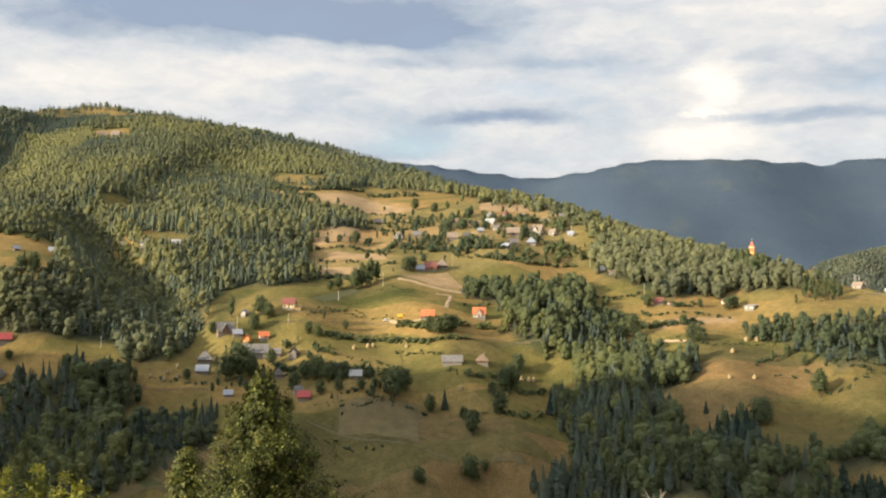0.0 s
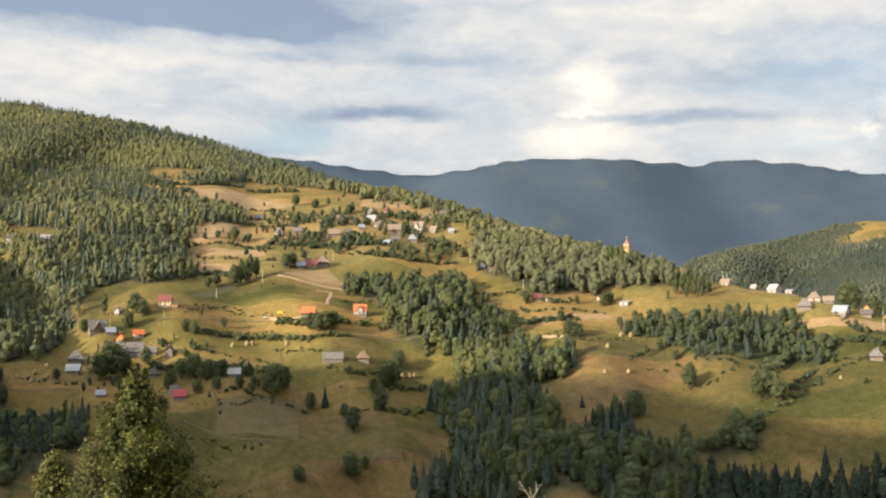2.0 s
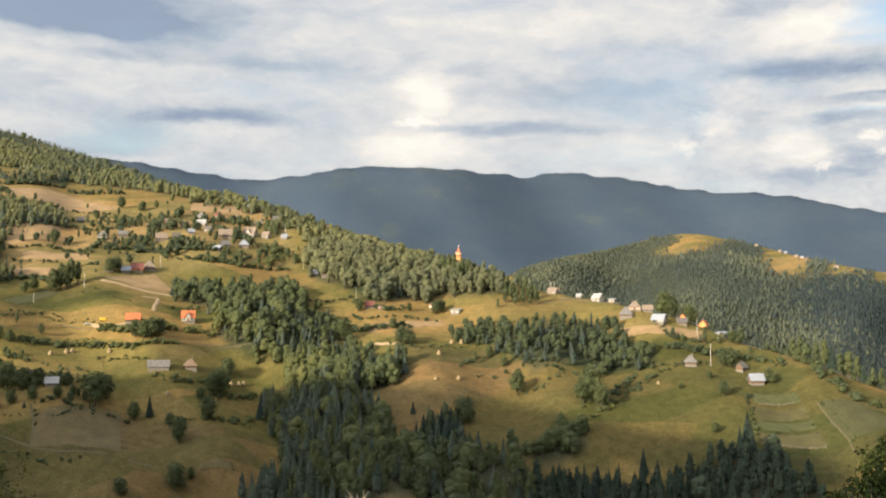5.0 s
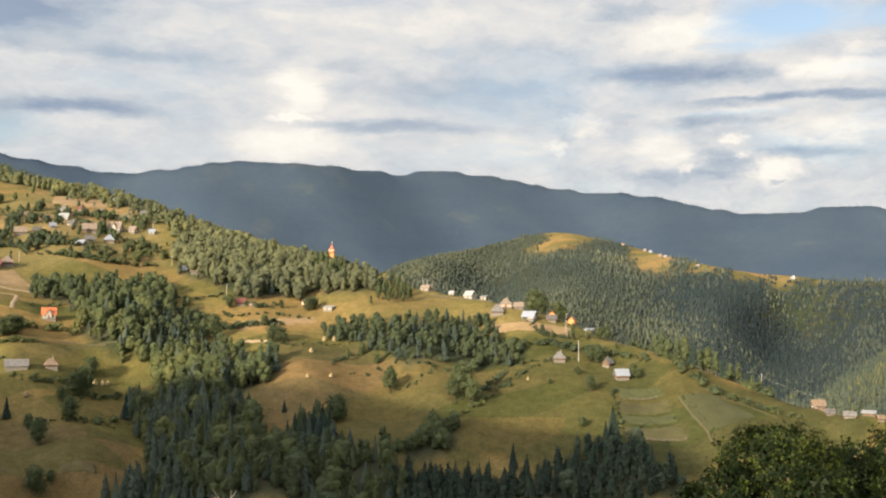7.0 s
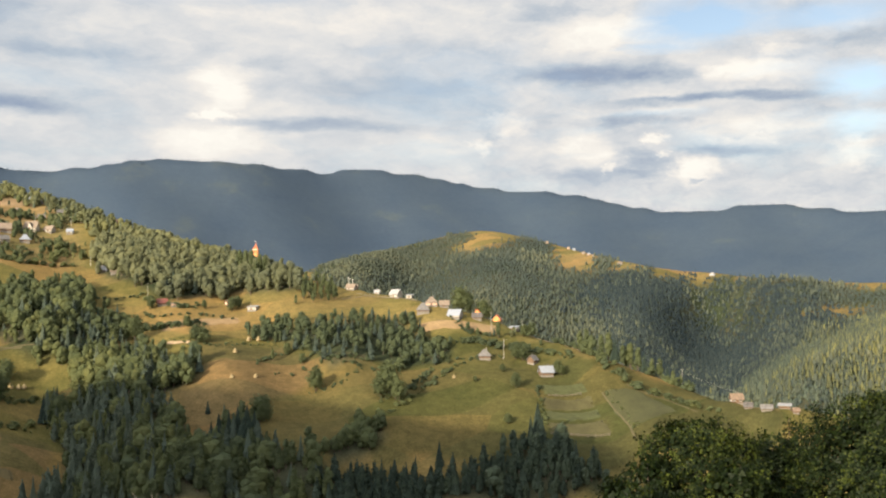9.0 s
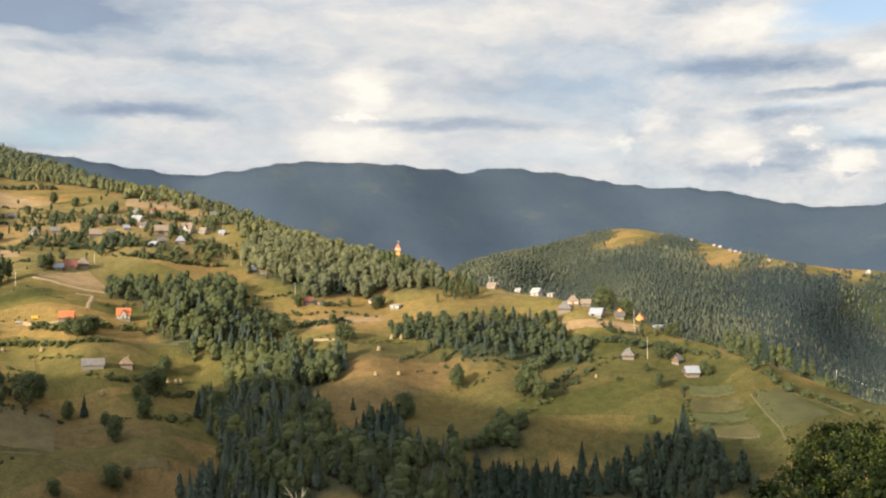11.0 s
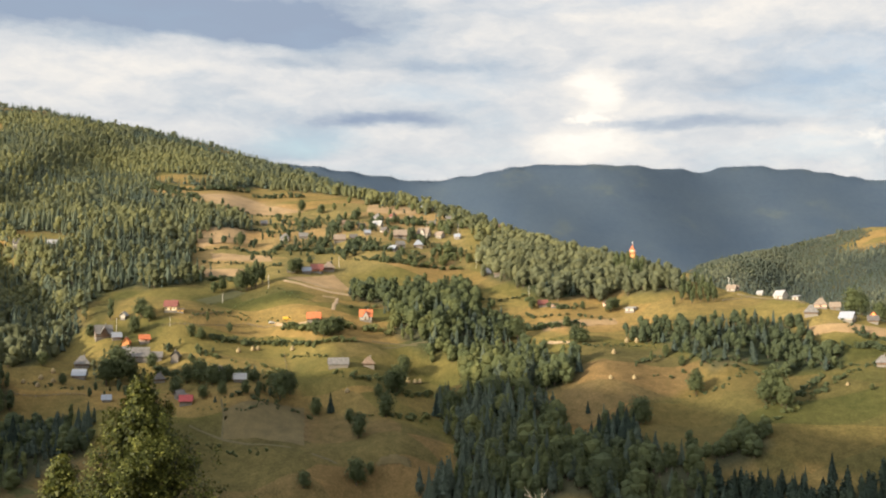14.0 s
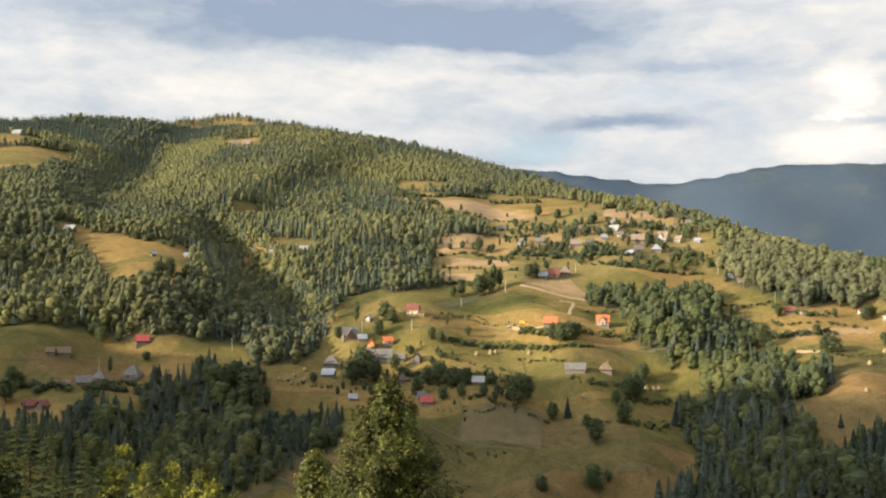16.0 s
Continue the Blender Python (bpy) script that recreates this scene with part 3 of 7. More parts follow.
def crown_form(seed, lobes, leaves, size, width=0.34, low=0.22, core=0.66, slim=1.0, pointed=False):
    """A broadleaf crown: a few uneven lobes, covered in clumps of leaves that stand out all ways."""
    rng = np.random.default_rng(seed)
    v, t = stem(0.7, 0.028, 5, rng.normal(0, 0.02))
    vs, ts, n = [v], [t], len(v)
    idx = [np.ones(len(t), int)]
    centre, radius = [], []
    for k in range(lobes):
        f = (k + 0.5) / lobes
        swell = np.sin(np.pi * (0.18 + 0.75 * f)) ** 0.8
        if pointed:
            swell = (1 - f) ** 0.9
        a = k * 2.4 + rng.uniform(-0.5, 0.5)
        off = width * 0.55 * swell * rng.uniform(0.3, 1.0) * (0 if lobes == 1 else 1)
        z = low + (1 - low) * (0.16 + 0.68 * f)
        r = width * (0.45 + 0.35 * swell) * rng.uniform(0.8, 1.15)
        if pointed:
            off, r = off * 0.3, width * (0.07 + 0.85 * swell) * rng.uniform(0.9, 1.1)
        centre.append((np.cos(a) * off * slim, np.sin(a) * off * slim, z))
        radius.append((r * slim, r * slim, min(r * 1.1, (1 - z) * 1.02)))
    centre, radius = np.array(centre), np.array(radius)
    if core:
        for c, r in zip(centre, radius):
            vs.append(c + ICO_V * r * core * rng.uniform(0.8, 1.2, (len(ICO_V), 1)))
            ts.append(ICO_T + n)
            idx.append(np.zeros(len(ICO_T), int))
            n += len(ICO_V)
    pick = rng.choice(lobes, leaves, p=radius[:, 0] ** 1.5 / (radius[:, 0] ** 1.5).sum())
    d = rng.normal(0, 1, (leaves, 3))
    d /= np.linalg.norm(d, axis=1)[:, None]
    p = centre[pick] + d * radius[pick] * rng.uniform(0.72, 1.2, (leaves, 1))
    nrm = d + rng.normal(0, 0.85, (leaves, 3))
    nrm /= np.linalg.norm(nrm, axis=1)[:, None]
    u = np.cross(nrm, rng.normal(0, 1, (leaves, 3)))
    u /= np.linalg.norm(u, axis=1)[:, None]
    w = np.cross(nrm, u)
    s = size * rng.uniform(0.6, 1.4, (leaves, 1))
    tri = np.stack([p + u * s, p - u * 0.6 * s + w * 0.9 * s, p - u * 0.5 * s - w * 0.9 * s], 1).reshape(-1, 3)
    vs.append(tri)
    ts.append(np.arange(leaves * 3).reshape(-1, 3) + n)
    idx.append(np.zeros(leaves, int))
    return np.vstack(vs), np.vstack(ts), np.concatenate(idx)


def egg_form(seed, width, peak, leaves=11, rings=3, points=6):
    """A far tree: an uneven closed crown, rounder or more pointed, with a few clumps that stand out."""
    rng = np.random.default_rng(seed)
    v, t = stem(0.5, 0.025, 4)
    vs, ts, n = [v], [t], len(v)
    f = (np.arange(rings) + 0.35) / rings
    prof = np.sin(np.pi * np.clip(0.12 + 0.88 * f, 0, 1) ** 0.75) * (1 - peak) + (1 - f) * peak
    a = np.arange(points) * 2 * np.pi / points
    lump = rng.uniform(0.55, 1.3, (rings, points))
    tw = rng.uniform(0, 6)
    x = np.cos(a + tw)[None] * prof[:, None] * lump * width
    y = np.sin(a + tw)[None] * prof[:, None] * lump * width
    z = 0.06 + 0.9 * f[:, None] + rng.normal(0, 0.02, (rings, points))
    crown = np.stack([x, y, z], 2).reshape(-1, 3)
    vs.append(np.vstack([crown, [[0, 0, 0.03], [rng.normal(0, 0.02), rng.normal(0, 0.02), 1.0]]]))
    tri = []
    for i in range(rings - 1):
        for k in range(points):
            p, q = n + i * points + k, n + i * points + (k + 1) % points
            tri += [[p, q, q + points], [p, q + points, p + points]]
    for k in range(points):
        tri.append([n + (k + 1) % points, n + k, n + rings * points])
        tri.append([n + (rings - 1) * points + k, n + (rings - 1) * points + (k + 1) % points, n + rings * points + 1])
    ts.append(np.array(tri))
    m = n + rings * points + 2
    pick = rng.integers(0, rings * points, leaves)
    c = crown[pick] * np.array([1.08, 1.08, 1.0]) + rng.normal(0, 0.012, (leaves, 3))
    off = rng.normal(0, 0.042, (leaves, 3, 3))
    vs.append((c[:, None] + off).reshape(-1, 3))
    ts.append(np.arange(leaves * 3).reshape(-1, 3) + m)
    idx = [np.zeros(len(t) + len(tri) + leaves, int)]
    return np.vstack(vs), np.vstack(ts), np.concatenate(idx)


def puff_form(seed, width, lobes=2, leaves=12):
    """A far broadleaf tree: a few lobes, one above and beside the other, and clumps that break their outline."""
    rng = np.random.default_rng(seed)
    v, t = stem(0.45, 0.025, 3)
    vs, ts, n = [v], [t], len(v)
    idx = [np.ones(len(t), int)]
    rim = []
    for k in range(lobes):
        up = 0.40 if lobes == 1 else 0.30 + 0.36 * k / (lobes - 1)
        r = width * rng.uniform(0.85, 1.1) * (1 - 0.22 * k)
        a = rng.uniform(0, 6.3)
        c = np.array([np.cos(a) * width * 0.28, np.sin(a) * width * 0.28, up])
        ball = c + ICO_V * np.array([r, r, min(0.34, r * 1.15) if lobes > 1 else 0.52]) * rng.uniform(0.78, 1.2, (len(ICO_V), 1))
        vs.append(ball)
        ts.append(ICO_T + n)
        idx.append(np.zeros(len(ICO_T), int))
        rim.append(ball)
        n += len(ball)
    if leaves:
        rim = np.vstack(rim)
        c = rim[rng.integers(0, len(rim), leaves)] * np.array([1.06, 1.06, 1.02])
        vs.append((c[:, None] + rng.normal(0, 0.05, (leaves, 3, 3))).reshape(-1, 3))
        ts.append(np.arange(leaves * 3).reshape(-1, 3) + n)
        idx.append(np.zeros(leaves, int))
    return np.vstack(vs), np.vstack(ts), np.concatenate(idx)


PUFF_FAR = [puff_form(300 + s, 0.27 + 0.04 * (s % 3), 2, 12) for s in range(8)]
PUFF_TINY = [puff_form(320 + s, 0.34 + 0.04 * (s % 3), 1, 6) for s in range(6)]
CONIFER_TINY = [conifer_form(340 + s, 2, 3, 0.23) for s in range(5)]
CONIFER_FINE = [conifer_form(s, 15, 11, 0.17 + 0.02 * (s % 3)) for s in range(5)]
CONIFER_MID = [conifer_form(20 + s, 7, 7, 0.16 + 0.025 * (s % 3)) for s in range(6)]
CONIFER_FAR = [conifer_form(40 + s, 3, 4, 0.15 + 0.02 * (s % 3)) for s in range(5)]
CONIFER_SPIKE = [conifer_form(60 + s, 2, 4, 0.20) for s in range(4)]
BROAD_FINE = [crown_form(80 + s, 8, 900, 0.035, 0.30 + 0.03 * (s % 3), 0.12) for s in range(6)]
BROAD_MID = [crown_form(100 + s, 6, 260, 0.034, 0.25 + 0.04 * (s % 3), 0.08, 0.92) for s in range(8)]
BROAD_FAR = [egg_form(120 + s, 0.20 + 0.03 * (s % 3), 0.25) for s in range(7)]
BROAD_HALF = [crown_form(200 + s, 3, 40, 0.056, 0.17 + 0.025 * (s % 4), 0.04, 0.9) for s in range(8)]
SPIRE_FAR = [egg_form(130 + s, 0.13 + 0.02 * (s % 3), 0.75, 8, 3, 5) for s in range(6)]
POINTED_MID = [crown_form(180 + s, 7, 210, 0.040, 0.15 + 0.02 * (s % 3), 0.04, 0.95, 1.0, True) for s in range(6)]
SLIM_MID = [crown_form(140 + s, 6, 230, 0.038, 0.20, 0.08, 0.94, 0.75) for s in range(6)]
BUSH = [crown_form(160 + s, 2, 50, 0.11, 0.60, 0.0, 0.8) for s in range(4)]


def inside(x, y, poly):
    p = np.asarray(poly, float)
    q = np.roll(p, -1, 0)
    hit = np.zeros(len(x), bool)
    for (x0, y0), (x1, y1) in zip(p, q):
        with np.errstate(divide="ignore", invalid="ignore"):
            hit ^= ((y0 > y) != (y1 > y)) & (x < (x1 - x0) * (y - y0) / (y1 - y0) + x0)
    return hit


def scatter(poly, gap, seed, holes=(), jitter=0.48, within=None, rough=1.0):
    """Uneven points over an area of the plan."""
    rng = np.random.default_rng(seed)
    p = np.asarray(poly, float)
    gx = np.arange(p[:, 0].min(), p[:, 0].max(), gap)
    gy = np.arange(p[:, 1].min(), p[:, 1].max(), gap)
    x, y = [a.ravel() for a in np.meshgrid(gx, gy)]
    x, y = x + rng.uniform(-jitter, jitter, len(x)) * gap, y + rng.uniform(-jitter, jitter, len(x)) * gap
    wx = gap * rough * (1.1 * np.sin(x * 0.11 + y * 0.07) + 0.9 * np.sin(y * 0.23 - x * 0.17)) + rng.normal(0, 0.7, len(x)) * gap * rough
    wy = gap * rough * (1.1 * np.sin(y * 0.09 - x * 0.06) + 0.9 * np.sin(x * 0.21 + y * 0.15)) + rng.normal(0, 0.7, len(x)) * gap * rough
    keep = inside(x + wx, y + wy, p)
    for h in holes:
        keep &= ~inside(x + wx, y + wy, h)
    if within is not None:
        keep &= inside(x + wx, y + wy, within)
    return x[keep], y[keep]


def grow(name, x, y, forms, heights, mat, label, category, seed, stretch=(0.85, 1.2), tone=0.0):
    """Many trees joined into one object: wood that nobody could count."""
    rng = np.random.default_rng(seed)
    if not len(x):
        return None
    z = ground(x, y)
    pick = rng.integers(0, len(forms), len(x))
    h = rng.uniform(heights[0], heights[1], len(x))
    vs, ts, ix, ti, n = [], [], [], [], 0
    for k, (fv, ft, fi) in enumerate(forms):
        m = np.where(pick == k)[0]
        if not len(m):
            continue
        a = rng.uniform(0, 2 * np.pi, len(m))
        s = h[m] * rng.uniform(*stretch, len(m))
        c, d = np.cos(a)[:, None] * s[:, None], np.sin(a)[:, None] * s[:, None]
        v = np.stack([fv[:, 0] * c - fv[:, 1] * d + x[m][:, None], fv[:, 0] * d + fv[:, 1] * c + y[m][:, None], fv[:, 2] * h[m][:, None] + z[m][:, None] - 0.2], 2)
        vs.append(v.reshape(-1, 3))
        ts.append((ft[None] + (np.arange(len(m)) * len(fv))[:, None, None] + n).reshape(-1, 3))
        ix.append(np.tile(fi, len(m)))
        stand = 0.3 * np.sin(x[m] * 0.015 + 1.3 + np.sin(y[m] * 0.01)) * np.sin(y[m] * 0.013) + 0.1 * np.sin(x[m] * 0.05) * np.sin(y[m] * 0.06) + tone
        ti.append(np.repeat(np.clip(rng.uniform(0.06, 0.44, len(m)) + stand, 0, 1), len(fv)))
        n += len(m) * len(fv)
    me = shape(name, np.vstack(vs), np.vstack(ts), [mat, M_BARK], np.concatenate(ix), np.concatenate(ti))
    return tagged(new(name, me), label, category, kind="stuff")


# ---- plan: woods, clearings and fields, in metres ----
HILL_WOOD = [(-946, 1398), (-828, 1421), (-783, 1597), (-669, 1636), (-603, 1711), (-471, 1668), (-271, 1622), (-77, 1384), (-1, 1265), (56, 1183), (60, 1089), (31, 1031), (-7, 1065), (-44, 1136), (-81, 1218), (-126, 1140), (-201, 1208), (-195, 1132), (-164, 1059), (-115, 989), (-70, 974), (-67, 924), (-107, 886), (-113, 873), (-107, 835), (-105, 788), (-84, 763), (-112, 725), (-133, 711), (-145, 729), (-154, 714), (-161, 693), (-150, 666), (-157, 654), (-157, 619), (-164, 593), (-182, 594), (-197, 621), (-236, 599), (-289, 599), (-328, 571), (-370, 555)]
CREST_FIRS = [(-946, 1398), (-828, 1421), (-783, 1597), (-669, 1636), (-603, 1711), (-471, 1668), (-271, 1622), (-77, 1384), (-1, 1265), (56, 1183), (48, 1138), (-1, 1170), (-74, 1329), (-258, 1546), (-460, 1632), (-563, 1654), (-586, 1538), (-648, 1491), (-647, 1358), (-709, 1366), (-764, 1315), (-830, 1229)]
CLEAR_TOP = [(-734, 1204), (-710, 1222), (-674, 1242), (-646, 1267), (-626, 1286), (-606, 1245), (-580, 1130), (-580, 1060), (-620, 1040), (-650, 1030)]
CLEAR_EDGE = [(-802, 1316), (-762, 1311), (-730, 1332), (-701, 1319), (-680, 1275), (-700, 1240), (-762, 1230)]
CLEAR_HUTS = [(-415, 793), (-419, 815), (-392, 806), (-372, 794), (-334, 785), (-302, 799), (-266, 722), (-249, 659), (-286, 637), (-317, 683), (-359, 739)]
CLEAR_FARM = [(-298, 891), (-259, 853), (-225, 855), (-203, 848), (-196, 815), (-224, 800), (-254, 828), (-288, 865)]
CLEAR_SMALL = [(-316, 943), (-303, 989), (-280, 943), (-298, 911)]
CLEAR_SPUR = [(-161, 685), (-154, 705), (-145, 728), (-129, 728), (-122, 712), (-132, 686), (-146, 662)]
CLEAR_LODGE = [(-538, 1578), (-475, 1557), (-442, 1460), (-511, 1480)]
CLEAR_TERRACE = [(-202, 1172), (-168, 1150), (-115, 1138), (-55, 1186), (10, 1118), (39, 1091), (35, 958), (-47, 1023), (-81, 1031), (-129, 1049), (-171, 1098)]
CLEAR_STRIP = [(-216, 1295), (-176, 1266), (-137, 1253), (-129, 1179), (-165, 1184), (-204, 1226)]
LOWER_HILL = [(-601, 892), (-535, 986), (-433, 889), (-335, 883), (-296, 909), (-198, 891), (-124, 936), (-88, 891), (-76, 732), (-128, 582), (-186, 558), (-345, 518)]
DARK_GULLY = [(-584, 1059), (-587, 1131), (-631, 1296), (-649, 1427), (-641, 1517), (-618, 1512), (-599, 1443), (-543, 1275), (-461, 999), (-388, 821), (-471, 953), (-523, 974)]
YOUNG_WOOD = [(-627, 1533), (-596, 1600), (-525, 1581), (-496, 1456), (-465, 1235), (-443, 1064), (-456, 1007), (-499, 1134), (-561, 1374)]
FIR_WOOD = [(-249, 483), (-235, 489), (-220, 523), (-221, 556), (-210, 560), (-189, 566), (-170, 577), (-163, 570), (-165, 552), (-167, 529), (-158, 493), (-147, 467), (-175, 448), (-230, 453), (-273, 433), (-288, 456), (-270, 473)]
ALDER_WOOD = [(-169, 517), (-153, 533), (-136, 541), (-115, 524), (-111, 505), (-123, 488), (-134, 469), (-148, 469)]
GULLY_WOOD = [(15, 741), (35, 746), (66, 725), (94, 761), (103, 735), (92, 686), (117, 678), (117, 657), (87, 623), (60, 630), (44, 643), (38, 663), (54, 674), (44, 696), (18, 715)]
POPLAR_WOOD = [(82, 615), (95, 631), (126, 631), (132, 611), (143, 582), (136, 575), (112, 562), (93, 558), (78, 581), (79, 606)]
VALLEY_WOOD = [(60, 582), (72, 587), (85, 568), (109, 546), (118, 535), (117, 507), (131, 508), (141, 525), (154, 520), (149, 492), (157, 470), (175, 465), (168, 447), (43, 474), (46, 485), (62, 509), (66, 535)]
LOWER_WOOD = [(164, 455), (181, 461), (197, 459), (207, 448), (220, 434), (242, 436), (255, 438), (270, 432), (279, 413), (284, 404), (285, 389), (163, 442)]
COPSE = [(176, 474), (198, 489), (207, 481), (208, 470), (197, 469), (180, 467)]
CHURCH_WOOD = [(121, 830), (147, 852), (189, 832), (214, 775), (224, 751), (241, 717), (253, 708), (232, 691), (202, 717), (174, 715), (149, 708), (139, 736), (117, 774)]
RIDGE_WOOD = [(61, 1160), (86, 1070), (114, 966), (136, 901), (160, 873), (176, 858), (149, 860), (132, 875), (117, 904), (96, 993), (69, 1094)]
BIRCH_GROVE = [(234, 695), (254, 710), (272, 706), (260, 669), (239, 657), (227, 677)]
TERRACE_WOOD = [(193, 661), (210, 635), (222, 606), (241, 615), (269, 625), (279, 613), (279, 586), (289, 557), (276, 541), (251, 552), (241, 561), (212, 558), (210, 571), (211, 585), (195, 623), (187, 636)]
EDGE_WOOD = [(354, 522), (356, 496), (369, 481), (381, 472), (386, 453), (388, 461), (376, 476), (361, 492), (349, 508)]
VILLAGE_TREES = [(-51, 988), (115, 932), (109, 796), (20, 791), (-43, 837)]
SLOPE_TREES = [(-110, 898), (-48, 934), (7, 785), (-35, 755), (-99, 810)]
HAMLET_TREES = [(-138, 642), (-111, 652), (-86, 623), (-30, 588), (-29, 562), (-68, 556), (-121, 567), (-144, 599)]
TOP_PASTURE = [(-202, 1211), (-107, 1057), (-13, 1010), (73, 1144), (95, 987), (48, 912), (-44, 946), (-123, 1000)]
RIGHT_HAMLET_TREES = [(279, 631), (347, 588), (352, 538), (340, 556), (279, 613)]
LAND_USE = [
    (0, 0.8, [(-160, 1100), (-84, 1120), (-13, 1040), (-21, 1000), (-80, 1014), (-120, 1035)]),
    (0, 0.6, [(-199, 1194), (-107, 1060), (-13, 1024), (73, 1144), (116, 940), (110, 800), (20, 776), (-38, 744), (-93, 764), (-117, 880)]),
    (0, 1.0, [(-118, 904), (-72, 918), (-69, 876), (-104, 850)]),
    (0, 1.0, [(-96, 841), (-47, 830), (-41, 796), (-91, 814)]),
    (0, 1.0, [(-97, 795), (-62, 787), (-68, 760), (-94, 767)]),
    (0, 0.7, [(-34, 743), (3, 775), (19, 736), (-2, 723)]),
    (0, 0.6, [(21, 1067), (67, 1061), (90, 990), (51, 972)]),
    # Lower slope: its shade put in as extra lush green and brown earth.
    (1, 0.35, [(-88, 535), (-49, 547), (-7, 565), (34, 541), (59, 544), (50, 472), (-77, 470)]),
    (2, 0.5, [(-88, 535), (-49, 547), (-7, 565), (34, 541), (59, 544), (50, 472), (-77, 470)]),
    (2, 0.9, [(-54, 546), (-13, 566), (-12, 516), (-53, 530)]),
    (2, 0.6, [(127, 591), (152, 624), (200, 606), (207, 567), (194, 552), (157, 531), (127, 521), (123, 545)]),
    (2, 0.5, [(2, 631), (37, 645), (33, 623), (5, 600)]),
    (2, 0.6, [(21, 508), (40, 507), (40, 500), (21, 501)]),
    (0, 0.5, [(135, 675), (190, 677), (189, 660), (137, 651)]),
    (1, 0.8, [(-92, 703), (-66, 739), (-33, 730), (-17, 701), (-62, 693), (-84, 688)]),
    (1, 0.7, [(2, 701), (36, 696), (13, 672)]),
    (1, 0.8, [(-157, 679), (-139, 739), (-130, 711), (-142, 647)]),
    (1, 0.6, [(-138, 662), (-102, 661), (-98, 637), (-126, 635)]),
    (1, 0.5, [(-21, 613), (80, 619), (76, 596), (-14, 584)]),
    (1, 0.9, [(309, 488), (330, 481), (328, 475), (305, 480)]),
    (1, 0.7, [(297, 466), (325, 457), (320, 449), (292, 458)]),
    (2, 0.5, [(290, 456), (320, 445), (313, 431), (287, 440)]),
    (0, 0.5, [(284, 598), (337, 586), (329, 572), (280, 589)]),
    # Lush share raised on the next three to darken the right-hand meadow.
    (1, 0.65, [(166, 612), (268, 589), (353, 533), (332, 502), (300, 534), (208, 531), (185, 473), (148, 482)]),
    (1, 0.75, [(208, 531), (300, 534), (339, 513), (305, 483), (273, 432), (207, 454), (185, 473)]),
    (1, 0.9, [(339, 513), (359, 479), (385, 448), (385, 379), (357, 368), (304, 398), (264, 400), (272, 433), (305, 483)]),
    (1, 1.0, [(-140, 471), (-131, 471), (-124, 471), (-132, 467), (-140, 469)]),
    # Left meadow: the lush share also carries the shade lying on it.
    (1, 0.4, [(-330, 575), (-276, 608), (-199, 625), (-227, 578), (-309, 540)]),
    (2, 0.5, [(-309, 540), (-248, 586), (-243, 537), (-296, 518)]),
    (1, 0.5, [(-173, 566), (-127, 575), (-118, 536), (-171, 540)]),
    (2, 0.6, [(-151, 472), (-136, 493), (-104, 502), (-99, 478), (-153, 462)]),
    (1, 0.4, [(1202, 3300), (767, 1925), (1469, 3364), (1039, 2121), (1102, 2048), (1089, 1977), (999, 1986), (887, 1916), (761, 1795), (690, 1787)]),
    (0, 0.2, [(1009, 2006), (1075, 1999), (1857, 3216), (1201, 1980), (1199, 1941), (1076, 1875), (1019, 1870)]),
    (0, 0.4, [(1175, 1824), (1264, 1872), (1237, 1702), (1152, 1631), (1113, 1707)]),
    (0, 0.4, [(1954, 3162), (2101, 2890), (2225, 2776), (2357, 2649), (1352, 1535), (1161, 1580), (1232, 1835)]),
]
BEYOND_WOOD = [(260, 862), (692, 1925), (775, 1945), (889, 2036), (1047, 2138), (1113, 2069), (1166, 2020), (1249, 1971), (1278, 1875), (1227, 1666), (1283, 1594), (1376, 1556), (1344, 1334), (1431, 1321), (1488, 1183), (766, 577), (694, 647), (795, 786), (944, 1041), (932, 1094), (909, 1130), (898, 1184), (906, 1311), (814, 1339), (792, 1395), (784, 1580), (742, 1645), (651, 1653), (640, 1832)]
SHADED_SPRUCES = [(1131, 1592), (1205, 1520), (1344, 1511), (1305, 1289), (1232, 1218), (1354, 1172), (1202, 1123), (1084, 1094), (1032, 1117), (965, 1134), (926, 1235), (995, 1434)]
GOLD_FLANK = [(965, 1122), (1028, 1112), (1081, 1091), (1202, 1123), (1358, 1166), (1281, 974), (830, 635), (801, 792), (952, 1051)]
GREEN_FLANK = [(700, 1922), (767, 1925), (889, 2036), (1039, 2121), (1102, 2048), (1089, 1977), (999, 1986), (887, 1916), (761, 1795), (690, 1787)]
KNOLL = [(1009, 1992), (1082, 2010), (1864, 3229), (1914, 3155), (1197, 1962), (1073, 1870), (1019, 1870)]
FIELD_A = [(1196, 1857), (1994, 2954), (2068, 2846), (1152, 1631), (1113, 1707)]
FIELD_B = [(2092, 2894), (2237, 2779), (2361, 2653), (1360, 1521), (1216, 1534), (1164, 1593)]
FIELD_C = [(1930, 3239), (1991, 3071), (2092, 2894), (1230, 1702), (1980, 2949), (1937, 3060), (1892, 3157)]
FIELD_D = [(1209, 1201), (1296, 1209), (1403, 1202), (1373, 1177), (1266, 1181)]
